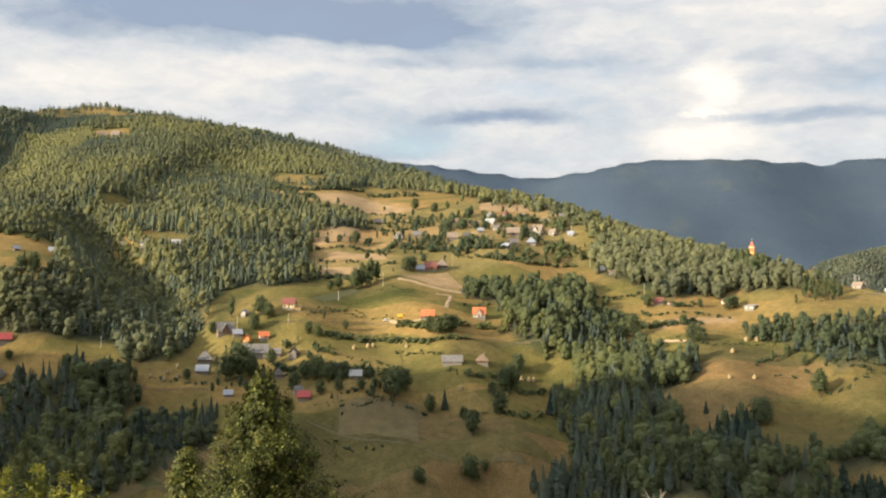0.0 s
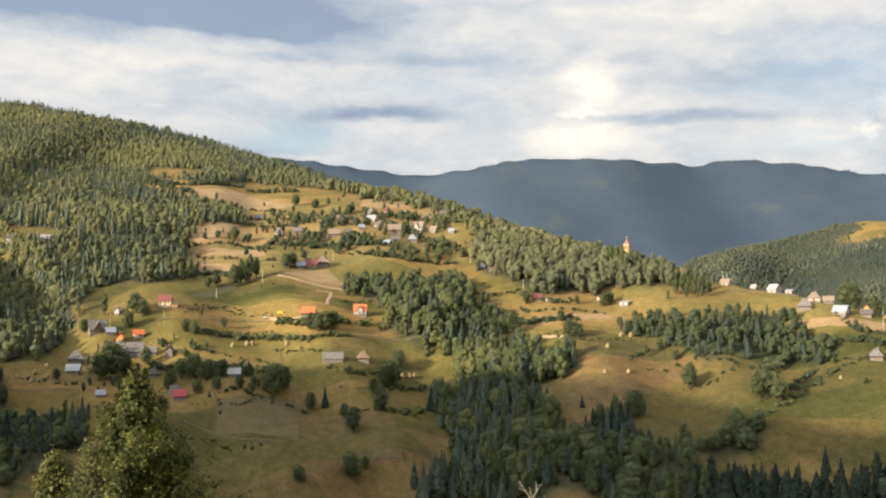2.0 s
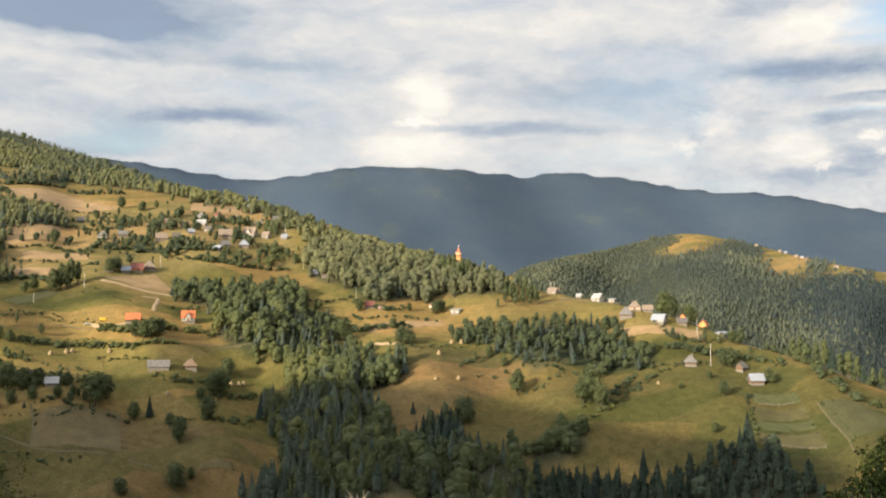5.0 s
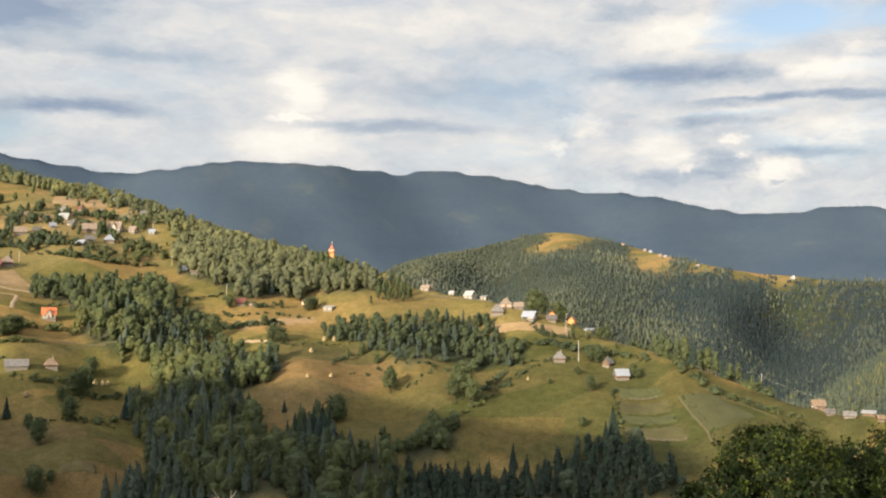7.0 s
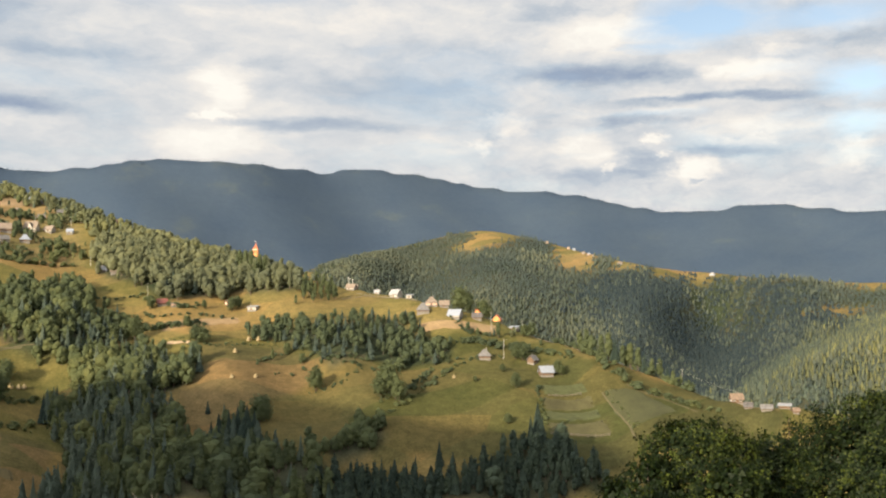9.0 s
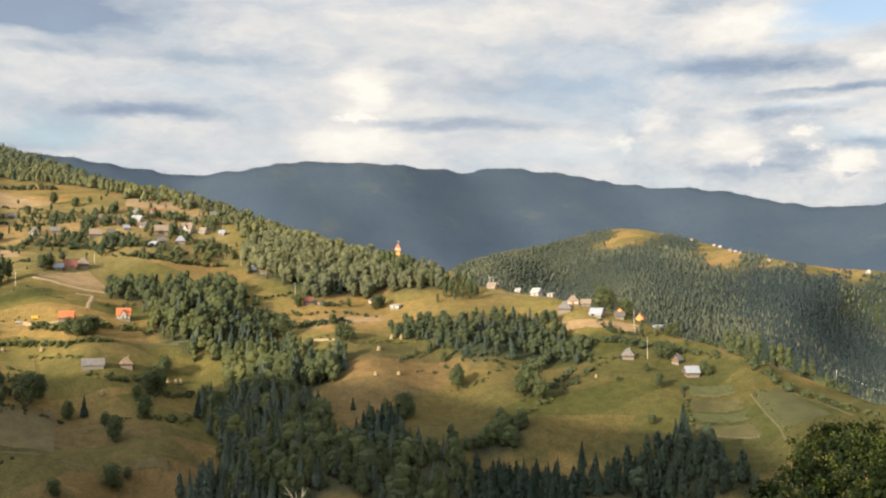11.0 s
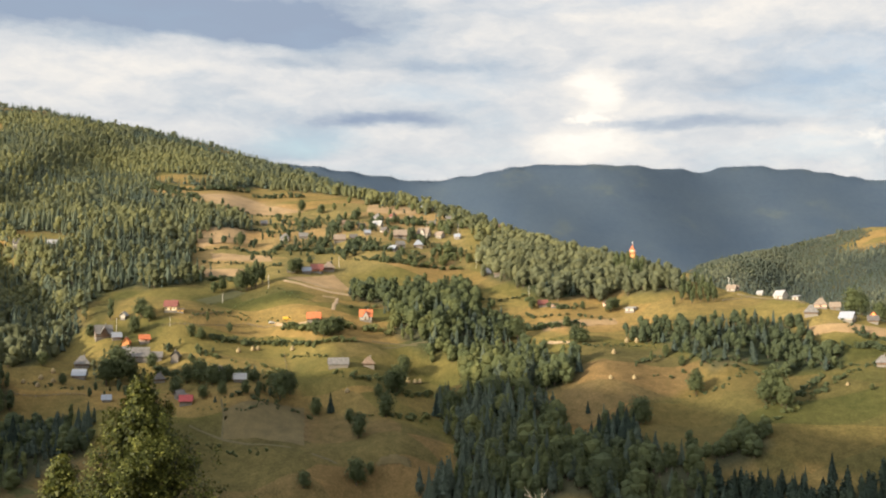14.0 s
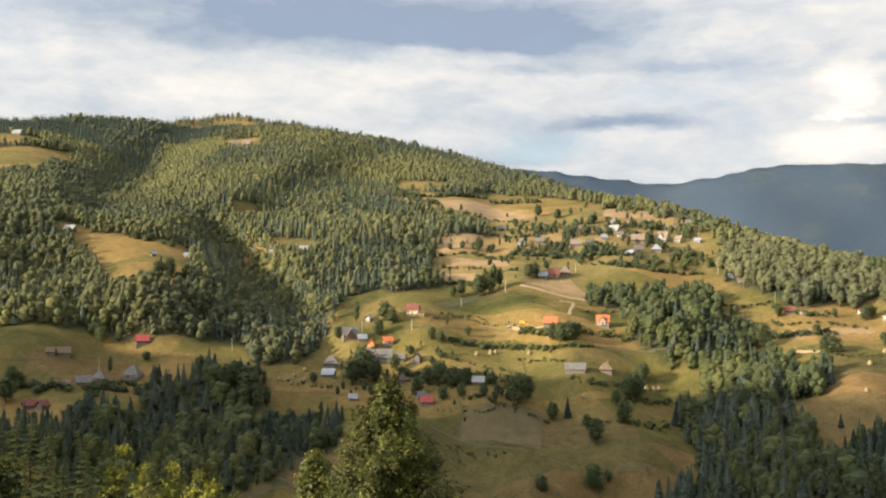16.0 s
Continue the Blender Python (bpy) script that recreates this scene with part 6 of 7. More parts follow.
# trees round the field corners
for x, y, h, sort in ((225, 509, 18.8, "b"), (220, 508, 13.3, "b"), (228, 501, 12.0, "b"), (227, 504, 15.1, "s"), (223, 444, 13.6, "c"), (271, 461, 5.8, "b"), (293, 490, 8.7, "b"), (298, 513, 4.5, "b"), (275, 439, 19.8, "c"), (269, 436, 15.7, "c"), (275, 435, 14.0, "c"), (326, 566, 12.1, "s"), (321, 607, 16.5, "b"), (325, 605, 13.5, "b"), (334, 600, 12.0, "b"), (337, 599, 9.8, "b"), (346, 559, 10.0, "b"), (343, 563, 7.9, "b"), (277, 507, 3.8, "b"), (317, 530, 10.1, "b"), (320, 527, 11.5, "b"), (326, 499, 8.5, "b"), (327, 496, 6.5, "b"), (136, 539, 7.3, "c"),):
    tree(x, y, h, sort)

# trees in the left-hand valley
for x, y, h, sort in ((-145, 501, 18.8, "c"), (-148, 498, 11.3, "c"), (-242, 580, 6.2, "b"), (-276, 593, 9.3, "b"), (-291, 520, 13.0, "b"), (-285, 505, 13.9, "b"), (-287, 521, 9.7, "b"), (-255, 560, 10.1, "s"), (-275, 680, 13.6, "c"), (-270, 679, 12.0, "c"), (-268, 678, 13.5, "b"), (-275, 675, 10.3, "b"), (-337, 780, 7.4, "b"), (-326, 779, 7.4, "b"), (-357, 799, 8.6, "b"), (-304, 773, 7.3, "b"), (-723, 1344, 11.7, "c"), (-670, 1233, 10.7, "b"), (-669, 1259, 10.9, "b"), (-660, 1271, 12.5, "b"), (-121, 613, 13.6, "s"), (-143, 646, 8.7, "b"),):
    tree(x, y, h, sort)

for x, y, h in ((-54, 633, 3.8), (-46, 640, 3.5), (-43, 641, 3.9), (-22, 633, 3.5), (182, 623, 3.2), (188, 622, 3.2), (167, 599, 3.1), (154, 559, 2.5), (46, 605, 3.0), (50, 607, 3.0), (53, 609, 3.0), (-151, 593, 3.0), (-155, 578, 2.9), (-163, 580, 2.6), (168, 561, 2.6), (10, 573, 3.1),):
    haystack(x, y, h)

for x, y, h in ((270, 519, 1.9),):
    haystack(x, y, h)

for x, y, h in ((-148, 582, 2.9), (-155, 584, 3.0),):
    haystack(x, y, h)

for x, y, h in ((-42, 726, 10.3), (-97, 651, 6.5), (-71, 705, 7.0), (7, 789, 8.6), (140, 721, 8.8), (278, 700, 9.9), (281, 699, 8.2), (113, 795, 7.9), (83, 886, 11.7), (110, 884, 8.8),):
    pole(x, y, h)

for x, y, h in ((327, 577, 14.5), (350, 576, 8.8), (386, 463, 11.2), (279, 700, 9.0), (281, 699, 7.4), (310, 532, 13.4),):
    pole(x, y, h)

for x, y, h in ((-255, 546, 15.1), (-200, 608, 7.0), (-452, 1051, 8.7), (-129, 651, 8.7),):
    pole(x, y, h)
hedge([(-87, 666), (-69, 687), (-54, 684)], 1.5, 4, 0)
hedge([(-69, 690), (-37, 726)], 0.8, 3, 1)
hedge([(-37, 726), (-24, 702), (-5, 687)], 0.8, 3, 2)
hedge([(-83, 682), (-62, 693), (-31, 675)], 1.6, 5, 3)
hedge([(-84, 1135), (-58, 1124), (-30, 1117)], 6, 6, 4)
hedge([(-77, 971), (-12, 942)], 1.8, 5, 5)
hedge([(-99, 812), (-63, 796)], 2, 4, 6)
hedge([(-39, 841), (7, 831), (43, 822)], 5, 7, 7)
hedge([(17, 859), (52, 817), (78, 816)], 4, 7, 8)
hedge([(35, 976), (75, 942), (107, 909)], 4, 8, 9)
hedge([(97, 859), (98, 832), (86, 804)], 6, 6, 10)
hedge([(-27, 600), (-25, 574)], 3, 4, 11)
hedge([(-76, 623), (-48, 610), (-28, 605)], 2.5, 9, 12)
hedge([(-100, 607), (-72, 594), (-46, 585), (-27, 596)], 4, 6, 13)
hedge([(140, 683), (166, 682), (189, 672)], 2, 7, 14)
hedge([(139, 714), (157, 692), (170, 698)], 3, 6, 15)
hedge([(138, 640), (171, 619), (200, 606)], 0.8, 3, 16)
hedge([(204, 591), (212, 569), (238, 558)], 3, 5, 17)
hedge([(221, 559), (235, 546), (246, 541)], 2, 6, 18)
hedge([(305, 563), (316, 549), (337, 533)], 4, 6, 19)
hedge([(352, 538), (355, 514), (353, 480)], 3.5, 6, 20)
hedge([(-252, 524), (-245, 549), (-209, 558)], 3, 5, 21)
hedge([(-83, 642), (-65, 645), (-37, 650), (-8, 627), (16, 630)], 3.2, 3.0, 22)
hedge([(2, 590), (18, 585), (38, 598)], 2.6, 3.5, 23)
hedge([(-55, 554), (-28, 559), (-7, 555)], 2.2, 8.0, 24)
hedge([(14, 547), (53, 554)], 2.4, 5, 25)
hedge([(-63, 524), (-29, 511)], 1.6, 4, 26)
hedge([(126, 667), (149, 660), (165, 662)], 3.5, 4, 27)
hedge([(-74, 936), (-42, 915), (-12, 925)], 2.5, 6, 28)
hedge([(-104, 847), (-76, 850), (-47, 832)], 2.8, 5, 29)
hedge([(-62, 787), (-36, 785)], 3, 5, 30)
hedge([(20, 806), (63, 789), (103, 799)], 4, 5, 31)
hedge([(52, 900), (99, 843)], 4, 9, 32)
hedge([(-208, 1208), (-163, 1128), (-137, 1119), (-91, 1156)], 5, 6, 33)
hedge([(-124, 1007), (-69, 1022), (-13, 974)], 2.5, 7, 34)
hedge([(14, 694), (45, 709)], 2.5, 6, 35)
hedge([(-101, 758), (-76, 760), (-58, 744)], 4, 4, 36)
hedge([(97, 696), (126, 689), (137, 684)], 3.5, 5, 37)
hedge([(217, 491), (247, 513), (274, 532), (287, 537)], 2.2, 4.5, 38)
hedge([(306, 489), (298, 473), (286, 452)], 2.0, 3.5, 39)
hedge([(369, 482), (378, 475), (385, 448)], 4, 4.5, 40)
hedge([(356, 521), (348, 484), (351, 468), (356, 440)], 4, 7, 41)
hedge([(336, 467), (330, 441), (322, 421)], 1.2, 3, 42)
hedge([(272, 588), (293, 562), (326, 553), (343, 507)], 3.5, 6, 43)
hedge([(181, 568), (202, 569), (230, 552)], 2, 9, 44)
hedge([(358, 441), (366, 426), (369, 415)], 3.5, 6, 45)
hedge([(-244, 490), (-246, 531), (-218, 556)], 4, 5, 46)
hedge([(-288, 521), (-259, 519)], 4, 5, 47)
hedge([(-161, 580), (-140, 577), (-130, 575)], 2, 6, 48)
hedge([(-200, 1165), (-128, 1049)], 5, 8, 49)
hedge([(11, 1240), (50, 1199), (73, 1144)], 6, 9, 50)
hedge([(-344, 785), (-303, 776)], 5, 8, 51)
hedge([(-299, 666), (-259, 685)], 4, 7, 52)
hedge([(-30, 663), (-8, 642), (27, 661), (43, 653)], 4.0, 5, 60)
hedge([(-29, 630), (-1, 610)], 1.6, 3, 61)
hedge([(-68, 641), (-44, 658), (-30, 654)], 2.2, 5, 62)
hedge([(33, 578), (43, 585), (59, 601)], 2.6, 4, 63)
hedge([(26, 546), (44, 556), (67, 572)], 2.8, 5, 64)
hedge([(143, 630), (159, 615), (186, 614), (199, 613)], 1.6, 4, 65)
hedge([(194, 544), (210, 540), (229, 551)], 1.6, 4, 66)
hedge([(175, 580), (189, 592), (198, 592)], 2.0, 5, 67)
hedge([(218, 504), (238, 514), (268, 539)], 2.6, 4, 68)
hedge([(-67, 551), (-43, 546), (-25, 558)], 1.5, 4, 69)
hedge([(-98, 593), (-87, 605), (-60, 600)], 1.8, 4, 70)
hedge([(90, 728), (109, 722), (137, 723)], 2.2, 5, 71)
hedge([(117, 679), (140, 666), (165, 665)], 3.0, 5, 72)
hedge([(8, 971), (34, 943), (61, 966)], 1.6, 4, 73)
hedge([(30, 824), (53, 832), (75, 828)], 2.4, 5, 74)
hedge([(274, 545), (289, 538), (312, 537)], 1.8, 4, 75)
hedge([(307, 595), (308, 573), (329, 567)], 2.2, 5, 76)
track([(-70, 538), (-53, 530), (-38, 521), (-18, 513)], 1.2, M_PATH)
track([(-56, 555), (-53, 541), (-53, 530)], 1.0, M_PATH)
track([(-32, 739), (-20, 732), (-6, 727), (6, 726), (16, 725)], 4.0)
track([(-34, 673), (-23, 661), (-1, 653)], 2.2)
track([(-8, 507), (-1, 504), (4, 501)], 1.6, M_PATH)
track([(33, 633), (51, 641), (61, 638)], 1.0, M_PATH)
track([(-5, 712), (6, 715), (2, 679)], 2.4)
track([(26, 639), (41, 641), (54, 638)], 1.5, M_PATH)
track([(334, 467), (329, 449), (323, 429), (315, 413)], 1.0, M_PATH)
track([(349, 465), (355, 446), (361, 421)], 1.0, M_PATH)
track([(352, 569), (353, 538), (355, 511)], 4)
track([(136, 638), (143, 632), (147, 628)], 3)
track([(60, 1139), (77, 1114), (86, 1070)], 4)
field([(310, 490), (331, 482), (329, 474), (306, 481)], M_GREENS, "bright green strip of crop in a garden plot", 0)
field([(303, 478), (328, 470), (325, 461), (298, 468)], M_STUBBLE, "golden strip of stubble in a garden plot", 1)
field([(297, 466), (324, 458), (321, 450), (292, 458)], M_GREENS, "dark green strip of crop in a garden plot", 2)
field([(290, 454), (319, 446), (314, 431), (287, 440)], M_STUBBLE, "pale strip of stubble in a garden plot", 3)
field([(335, 467), (351, 459), (351, 425), (320, 423)], M_GRASS, "green meadow parcel beside the garden plots", 4)
field([(-54, 546), (-13, 566), (-12, 518), (-52, 530)], M_TILLED, "dry brown parcel on the lower slope", 5)
field([(-155, 1088), (-84, 1108), (-25, 1028), (-103, 1019)], M_MOWN, "golden mown field on the upper slope", 6)
field([(39, 1066), (89, 1044), (92, 1000), (36, 1009)], M_MOWN, "golden mown field on the upper slope", 7)
field([(-116, 902), (-74, 921), (-69, 880), (-104, 853)], M_MOWN, "golden mown field on a terrace", 8)
field([(-94, 839), (-48, 831), (-43, 801), (-90, 816)], M_MOWN, "golden mown field on a terrace", 9)
field([(-94, 793), (-63, 785), (-69, 764), (-93, 770)], M_MOWN, "golden mown field on a terrace", 10)
field([(-88, 701), (-67, 736), (-57, 727), (-78, 698)], M_GRASS, "short green meadow under the trees", 11)
field([(-32, 746), (3, 772), (15, 738), (-6, 733)], M_MOWN, "tan field beside the dirt track", 12)
field([(134, 673), (189, 676), (189, 666), (138, 657)], M_MOWN, "golden mown terrace over the wide meadow", 13)
field([(26, 505), (39, 505), (40, 501), (22, 502)], M_TILLED, "bare brown patch on the lower meadow", 14)
field([(-151, 471), (-123, 472), (-111, 470), (-151, 464)], M_TILLED, "bare reddish brown soil below the valley wood", 15)
field([(-139, 470), (-131, 471), (-124, 470), (-133, 467)], M_GREENS, "dark green crop patch by the valley wood", 16)
field([(285, 597), (334, 583), (328, 572), (281, 588)], M_MOWN, "golden field below the hamlet", 17)
fence([(-103, 652), (-80, 655), (-53, 679), (-31, 668)])
fence([(-29, 740), (-10, 736), (12, 729)])
fence([(-87, 666), (-69, 690)])
fence([(-27, 633), (-24, 605), (-21, 583)])
fence([(306, 479), (327, 474)])
fence([(284, 443), (314, 428)])
fence([(261, 669), (288, 674)])
fence([(-309, 540), (-291, 542), (-279, 551)])
fence([(-168, 570), (-138, 570), (-125, 566)])
fence([(277, 684), (291, 647), (299, 628)])
cable(386, 463, 9.6, 387, 421, 6.0)
cable(386, 463, 9.6, 371, 480, 9.0)
cable(386, 463, 9.2, 387, 421, 5.4)


# ---- trees among the houses ----
wood("village_trees", VILLAGE_TREES, 9.5, 151, 0.1, (3, 9), MID_SET, "scattered among the village houses", (), -0.12)
wood("slope_trees", SLOPE_TREES, 17.0, 161, 0.1, (2, 7), MID_SET, "scattered on the terraces", (), -0.12)
wood("hamlet_trees", HAMLET_TREES, 10.0, 171, 0.05, (2, 7), MID_SET, "scattered in the hamlet gardens", (), -0.12)
wood("orchard_trees", VILLAGE_TREES, 12.5, 157, 0.05, (3, 8), (CONIFER_FAR, BROAD_HALF), "scattered in the village orchards", (), -0.1)
wood("farm_trees", CLEAR_FARM, 10.5, 159, 0.3, (4, 9), (CONIFER_FAR, PUFF_FAR), "scattered round the hill farm", (), 0.0)
wood("hamlet_orchard", HAMLET_TREES, 11.5, 173, 0.05, (3, 7), (CONIFER_FAR, BROAD_HALF), "in the hamlet orchards", (), 0.0)
wood("crest_orchard", RIGHT_HAMLET_TREES, 11.0, 193, 0.05, (3, 7), (CONIFER_FAR, BROAD_HALF), "in the orchards on the crest", (), 0.0)
wood("garden_trees", RIGHT_HAMLET_TREES, 13.0, 191, 0.05, (3, 8), MID_SET, "among the houses on the crest")


# ---- trees close to the camera ----
M_BIRCH = leafy("birch_leaves", (0.017, 0.023, 0.005), (0.056, 0.064, 0.012), (0.195, 0.196, 0.046), 0.5, 0.3, 0.6)
# Near-black first stop: the shade inside the bushes as colour.
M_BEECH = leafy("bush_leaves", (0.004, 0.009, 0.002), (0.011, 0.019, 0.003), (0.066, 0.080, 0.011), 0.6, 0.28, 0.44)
M_GOLD = leafy("yellowing_leaves", (0.085, 0.095, 0.015), (0.19, 0.19, 0.030), (0.37, 0.34, 0.060), 0.6, 0.35)
M_FIR = leafy("sunlit_needles", (0.018, 0.030, 0.010), (0.058, 0.076, 0.022), (0.190, 0.200, 0.055), 0.7, 0.12)
M_BIRCHBARK = plain("birch_bark", (0.55, 0.52, 0.46), 0.8, 0.4, 4.0)
M_DEADWOOD = plain("bleached_dead_wood", (0.36, 0.31, 0.25), 0.85, 0.25, 4.0)
M_RUST = leafy("rusty_needles", (0.040, 0.030, 0.010), (0.085, 0.062, 0.018), (0.15, 0.115, 0.035), 0.7, 0.15)


def tube(vs, ts, path, radii, sides=6):
    """Adds a tapered limb along a path to the lists of verts and triangles."""
    n = sum(len(v) for v in vs)
    path = np.asarray(path, float)
    d = np.gradient(path, axis=0)
    d /= np.linalg.norm(d, axis=1)[:, None] + 1e-9
    u = np.cross(d, [0.31, 0.57, 0.13])
    u /= np.linalg.norm(u, axis=1)[:, None] + 1e-9
    w = np.cross(d, u)
    a = np.arange(sides) * 2 * np.pi / sides
    ring = path[:, None] + (u[:, None] * np.cos(a)[None, :, None] + w[:, None] * np.sin(a)[None, :, None]) * np.asarray(radii)[:, None, None]
    vs.append(ring.reshape(-1, 3))
    for i in range(len(path) - 1):
        for k in range(sides):
            p, q = n + i * sides + k, n + i * sides + (k + 1) % sides
            ts += [[p, q, q + sides], [p, q + sides, p + sides]]


def foliage(centre, out, count, spread, size, rng, droop=0.0):
    """Leaves in sprays round the given centres: small blades."""
    c = np.repeat(centre, count, 0)
    o = np.repeat(out, count, 0)
    m = len(c)
    p = c + rng.normal(0, 1, (m, 3)) * spread
    if droop:
        p[:, 2] -= np.abs(rng.normal(0, droop, m))
    nrm = o * 1.1 + rng.normal(0, 0.55, (m, 3)) + np.array([0, 0, 0.25])
    nrm /= np.linalg.norm(nrm, axis=1)[:, None]
    u = np.cross(nrm, rng.normal(0, 1, (m, 3)))
    u /= np.linalg.norm(u, axis=1)[:, None]
    w = np.cross(nrm, u)
    s = size * rng.uniform(0.6, 1.35, (m, 1))
    v = np.stack([p - u * s, p + u * 0.7 * s + w * s * 0.75, p + u * 0.5 * s - w * s * 0.75], 1).reshape(-1, 3)
    return v, np.arange(m * 3).reshape(-1, 3)


def leaf_tree(name, x, y, h, outline, sprays, per, spread, size, leaf, bark, label, seed, droop=0.0, tone=0.2, lumps=0.18):
    """A tree with trunk, limbs and sprays of single leaves. outline: (share of the height, crown radius)."""
    rng = np.random.default_rng(seed)
    z0 = float(ground(x, y)) - 0.3
    ob = tagged(new(name), label, "tree")
    ob.location = (x, y, z0)
    vs, ts = [], []
    up = np.linspace(0, 1, 12)
    bend = np.stack([0.12 * np.sin(up * 4 + seed), 0.12 * np.sin(up * 3 + 1 + seed), up * h * 0.97], 1)
    tube(vs, ts, bend, 0.012 * h * (1 - up) ** 0.8 + 0.012, 8)
    trunk = new("trunk", shape("trunk", np.vstack(vs), ts, [bark], None, None, False))
    trunk.parent = ob
    fs, rs = [p[0] for p in outline], [p[1] for p in outline]
    # boughs: each carries a cluster of sprays, with gaps of shade between the clusters
    boughs = max(24, sprays // 7)
    f = rng.uniform(fs[0], 1.0, boughs * 4)
    keep = rng.uniform(0, max(rs), len(f)) < np.interp(f, fs, rs) + 0.12 * max(rs)
    f = f[keep][:boughs]
    a = rng.uniform(0, 2 * np.pi, len(f))
    bulge = 1 + lumps * np.sin(a * 3 + f * 17 + seed) + lumps * 0.8 * np.sin(a * 5 - f * 29)
    r = np.interp(f, fs, rs) * np.sqrt(rng.uniform(0.35, 1.0, len(f))) * bulge
    which = np.repeat(np.arange(len(f)), 7)
    wide = (0.08 + 0.09 * np.clip(np.interp(f, fs, rs), 0.2, 2.0))[which, None]
    centre = np.stack([np.cos(a) * r, np.sin(a) * r, f * h], 1)[which] + rng.normal(0, 1, (len(which), 3)) * wide * np.array([1, 1, 0.75])
    centre[:, 2] = np.minimum(centre[:, 2], h)
    out = np.stack([np.cos(a), np.sin(a), 0.5 * np.ones(len(a))], 1)[which]
    v, t = foliage(centre, out, per, spread, size, rng, droop)
    tint = np.repeat(np.clip(tone + rng.normal(0, 0.10, len(f))[which] + rng.normal(0, 0.20, len(which)), 0, 1), per * 3)
    a, f = a[which], f[which]
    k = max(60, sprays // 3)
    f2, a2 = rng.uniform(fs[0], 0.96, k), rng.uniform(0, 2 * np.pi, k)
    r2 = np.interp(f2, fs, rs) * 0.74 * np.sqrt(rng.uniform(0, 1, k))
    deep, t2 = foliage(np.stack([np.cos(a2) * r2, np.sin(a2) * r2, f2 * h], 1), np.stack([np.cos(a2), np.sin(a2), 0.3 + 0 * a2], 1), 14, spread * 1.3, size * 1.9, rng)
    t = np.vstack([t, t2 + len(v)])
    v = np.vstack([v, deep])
    # Inner leaves take a fixed dark tint, painting the crown's inner shade.
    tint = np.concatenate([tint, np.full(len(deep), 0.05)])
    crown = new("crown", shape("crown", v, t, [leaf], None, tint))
    crown.parent = ob
    for k in range(0, len(f), max(1, len(f) // 40)):
        s = np.linspace(0, 1, 5)[:, None]
        root = np.array([0, 0, centre[k, 2] * 0.82])
        vs, ts = [], []
        tube(vs, ts, root * (1 - s) + (0.3 * root + 0.7 * centre[k]) * s + np.array([0, 0, 0.25]) * np.sin(s * np.pi), np.linspace(0.032, 0.008, 5), 5)
        limb = new("limb", shape("limb", np.vstack(vs), ts, [M_BARK], None, None, False))
        limb.parent = ob
    return ob


def fir_tree(name, x, y, h, width, leaf, label, seed, tone=0.25):
    """A spruce with whorls of drooping boughs fringed with needle sprays."""
    rng = np.random.default_rng(seed)
    ob = tagged(new(name), label, "tree")
    ob.location = (x, y, float(ground(x, y)) - 0.3)
    vs, ts = [], []
    up = np.linspace(0, 1, 8)
    tube(vs, ts, np.stack([0 * up, 0.05 * np.sin(up * 5), up * h], 1), 0.013 * h * (1 - up) + 0.01, 7)
    trunk = new("trunk", shape("trunk", np.vstack(vs), ts, [M_BARK], None, None, False))
    trunk.parent = ob
    vv, tt, ti, n = [], [], [], 0
    z = h * 0.12
    while z < h - 0.12:
        f = z / h
        reach = min(width * (1 - f) ** 0.4, 0.05 + 0.30 * (h - z))
        for k in range(7):
            a = k * 0.898 + z * 2.1 + rng.normal(0, 0.2)
            L = reach * rng.uniform(0.6, 1.25)
            m = max(4, int(L / (0.075 if z > h - 6 else 0.25)))
            s = np.linspace(0.1, 1, m)
            d = np.array([np.cos(a), np.sin(a)])
            q = np.array([-np.sin(a), np.cos(a)])
            zz = z + 0.18 * L - 0.35 * L * s ** 1.5 + 0.12 * L * s ** 4
            r0, r1 = np.array([*(d * L * 0.1), z + 0.12 * L]), np.array([*(d * L), zz[-1]])
            mid = np.array([*(d * L * 0.5), z + 0.06 * L])
            wide = np.array([*(q * (0.07 + 0.16 * L)), -0.05 * L])
            flat_wide = np.array([*(q * (0.07 + 0.16 * L)), 0.05 * L])
            for tri in ([r0, mid - flat_wide, mid + wide], [mid + wide, mid - flat_wide, r1]):
                vv.append(tri)
                ti.append(tone + 0.1 * rng.normal())
            for i in range(m):
                wid = (0.22 * (1.15 - s[i]) * min(2.2 * L, 0.3 + 0.8 * L) + 0.02) * rng.uniform(0.6, 1.3)
                for side in (-1, 1):
                    p = np.array([*(d * L * s[i]), zz[i]])
                    tip = p + np.array([*(q * side * wid + d * 0.5 * wid), -0.03 - 0.25 * wid * rng.uniform()])
                    e = np.array([*(d * (0.055 if z > h - 6 else 0.2)), 0.015])
                    vv.append([p - e * 0.4, tip, p + e])
                    ti.append(tone + 0.12 * rng.normal() + 0.15 * s[i])
        z += min(0.5, 0.13 + 0.11 * (h - z))
    for k in range(5):
        b = k * 1.257
        vv.append([np.array([0.035 * np.cos(b), 0.035 * np.sin(b), h - 0.4]), np.array([0.035 * np.cos(b + 1.3), 0.035 * np.sin(b + 1.3), h - 0.4]), np.array([0, 0, h + 0.1])])
        ti.append(tone + 0.2)
    v = np.array(vv).reshape(-1, 3)
    crown = new("crown", shape("crown", v, np.arange(len(v)).reshape(-1, 3), [leaf], None, np.repeat(np.clip(ti, 0, 1), 3)))
    crown.parent = ob
    return ob


BIRCH_LINE = [(0.12, 1.6), (0.35, 3.0), (0.52, 2.8), (0.68, 2.2), (0.78, 1.8), (0.86, 1.15), (0.93, 0.55), (1.0, 0.12)]
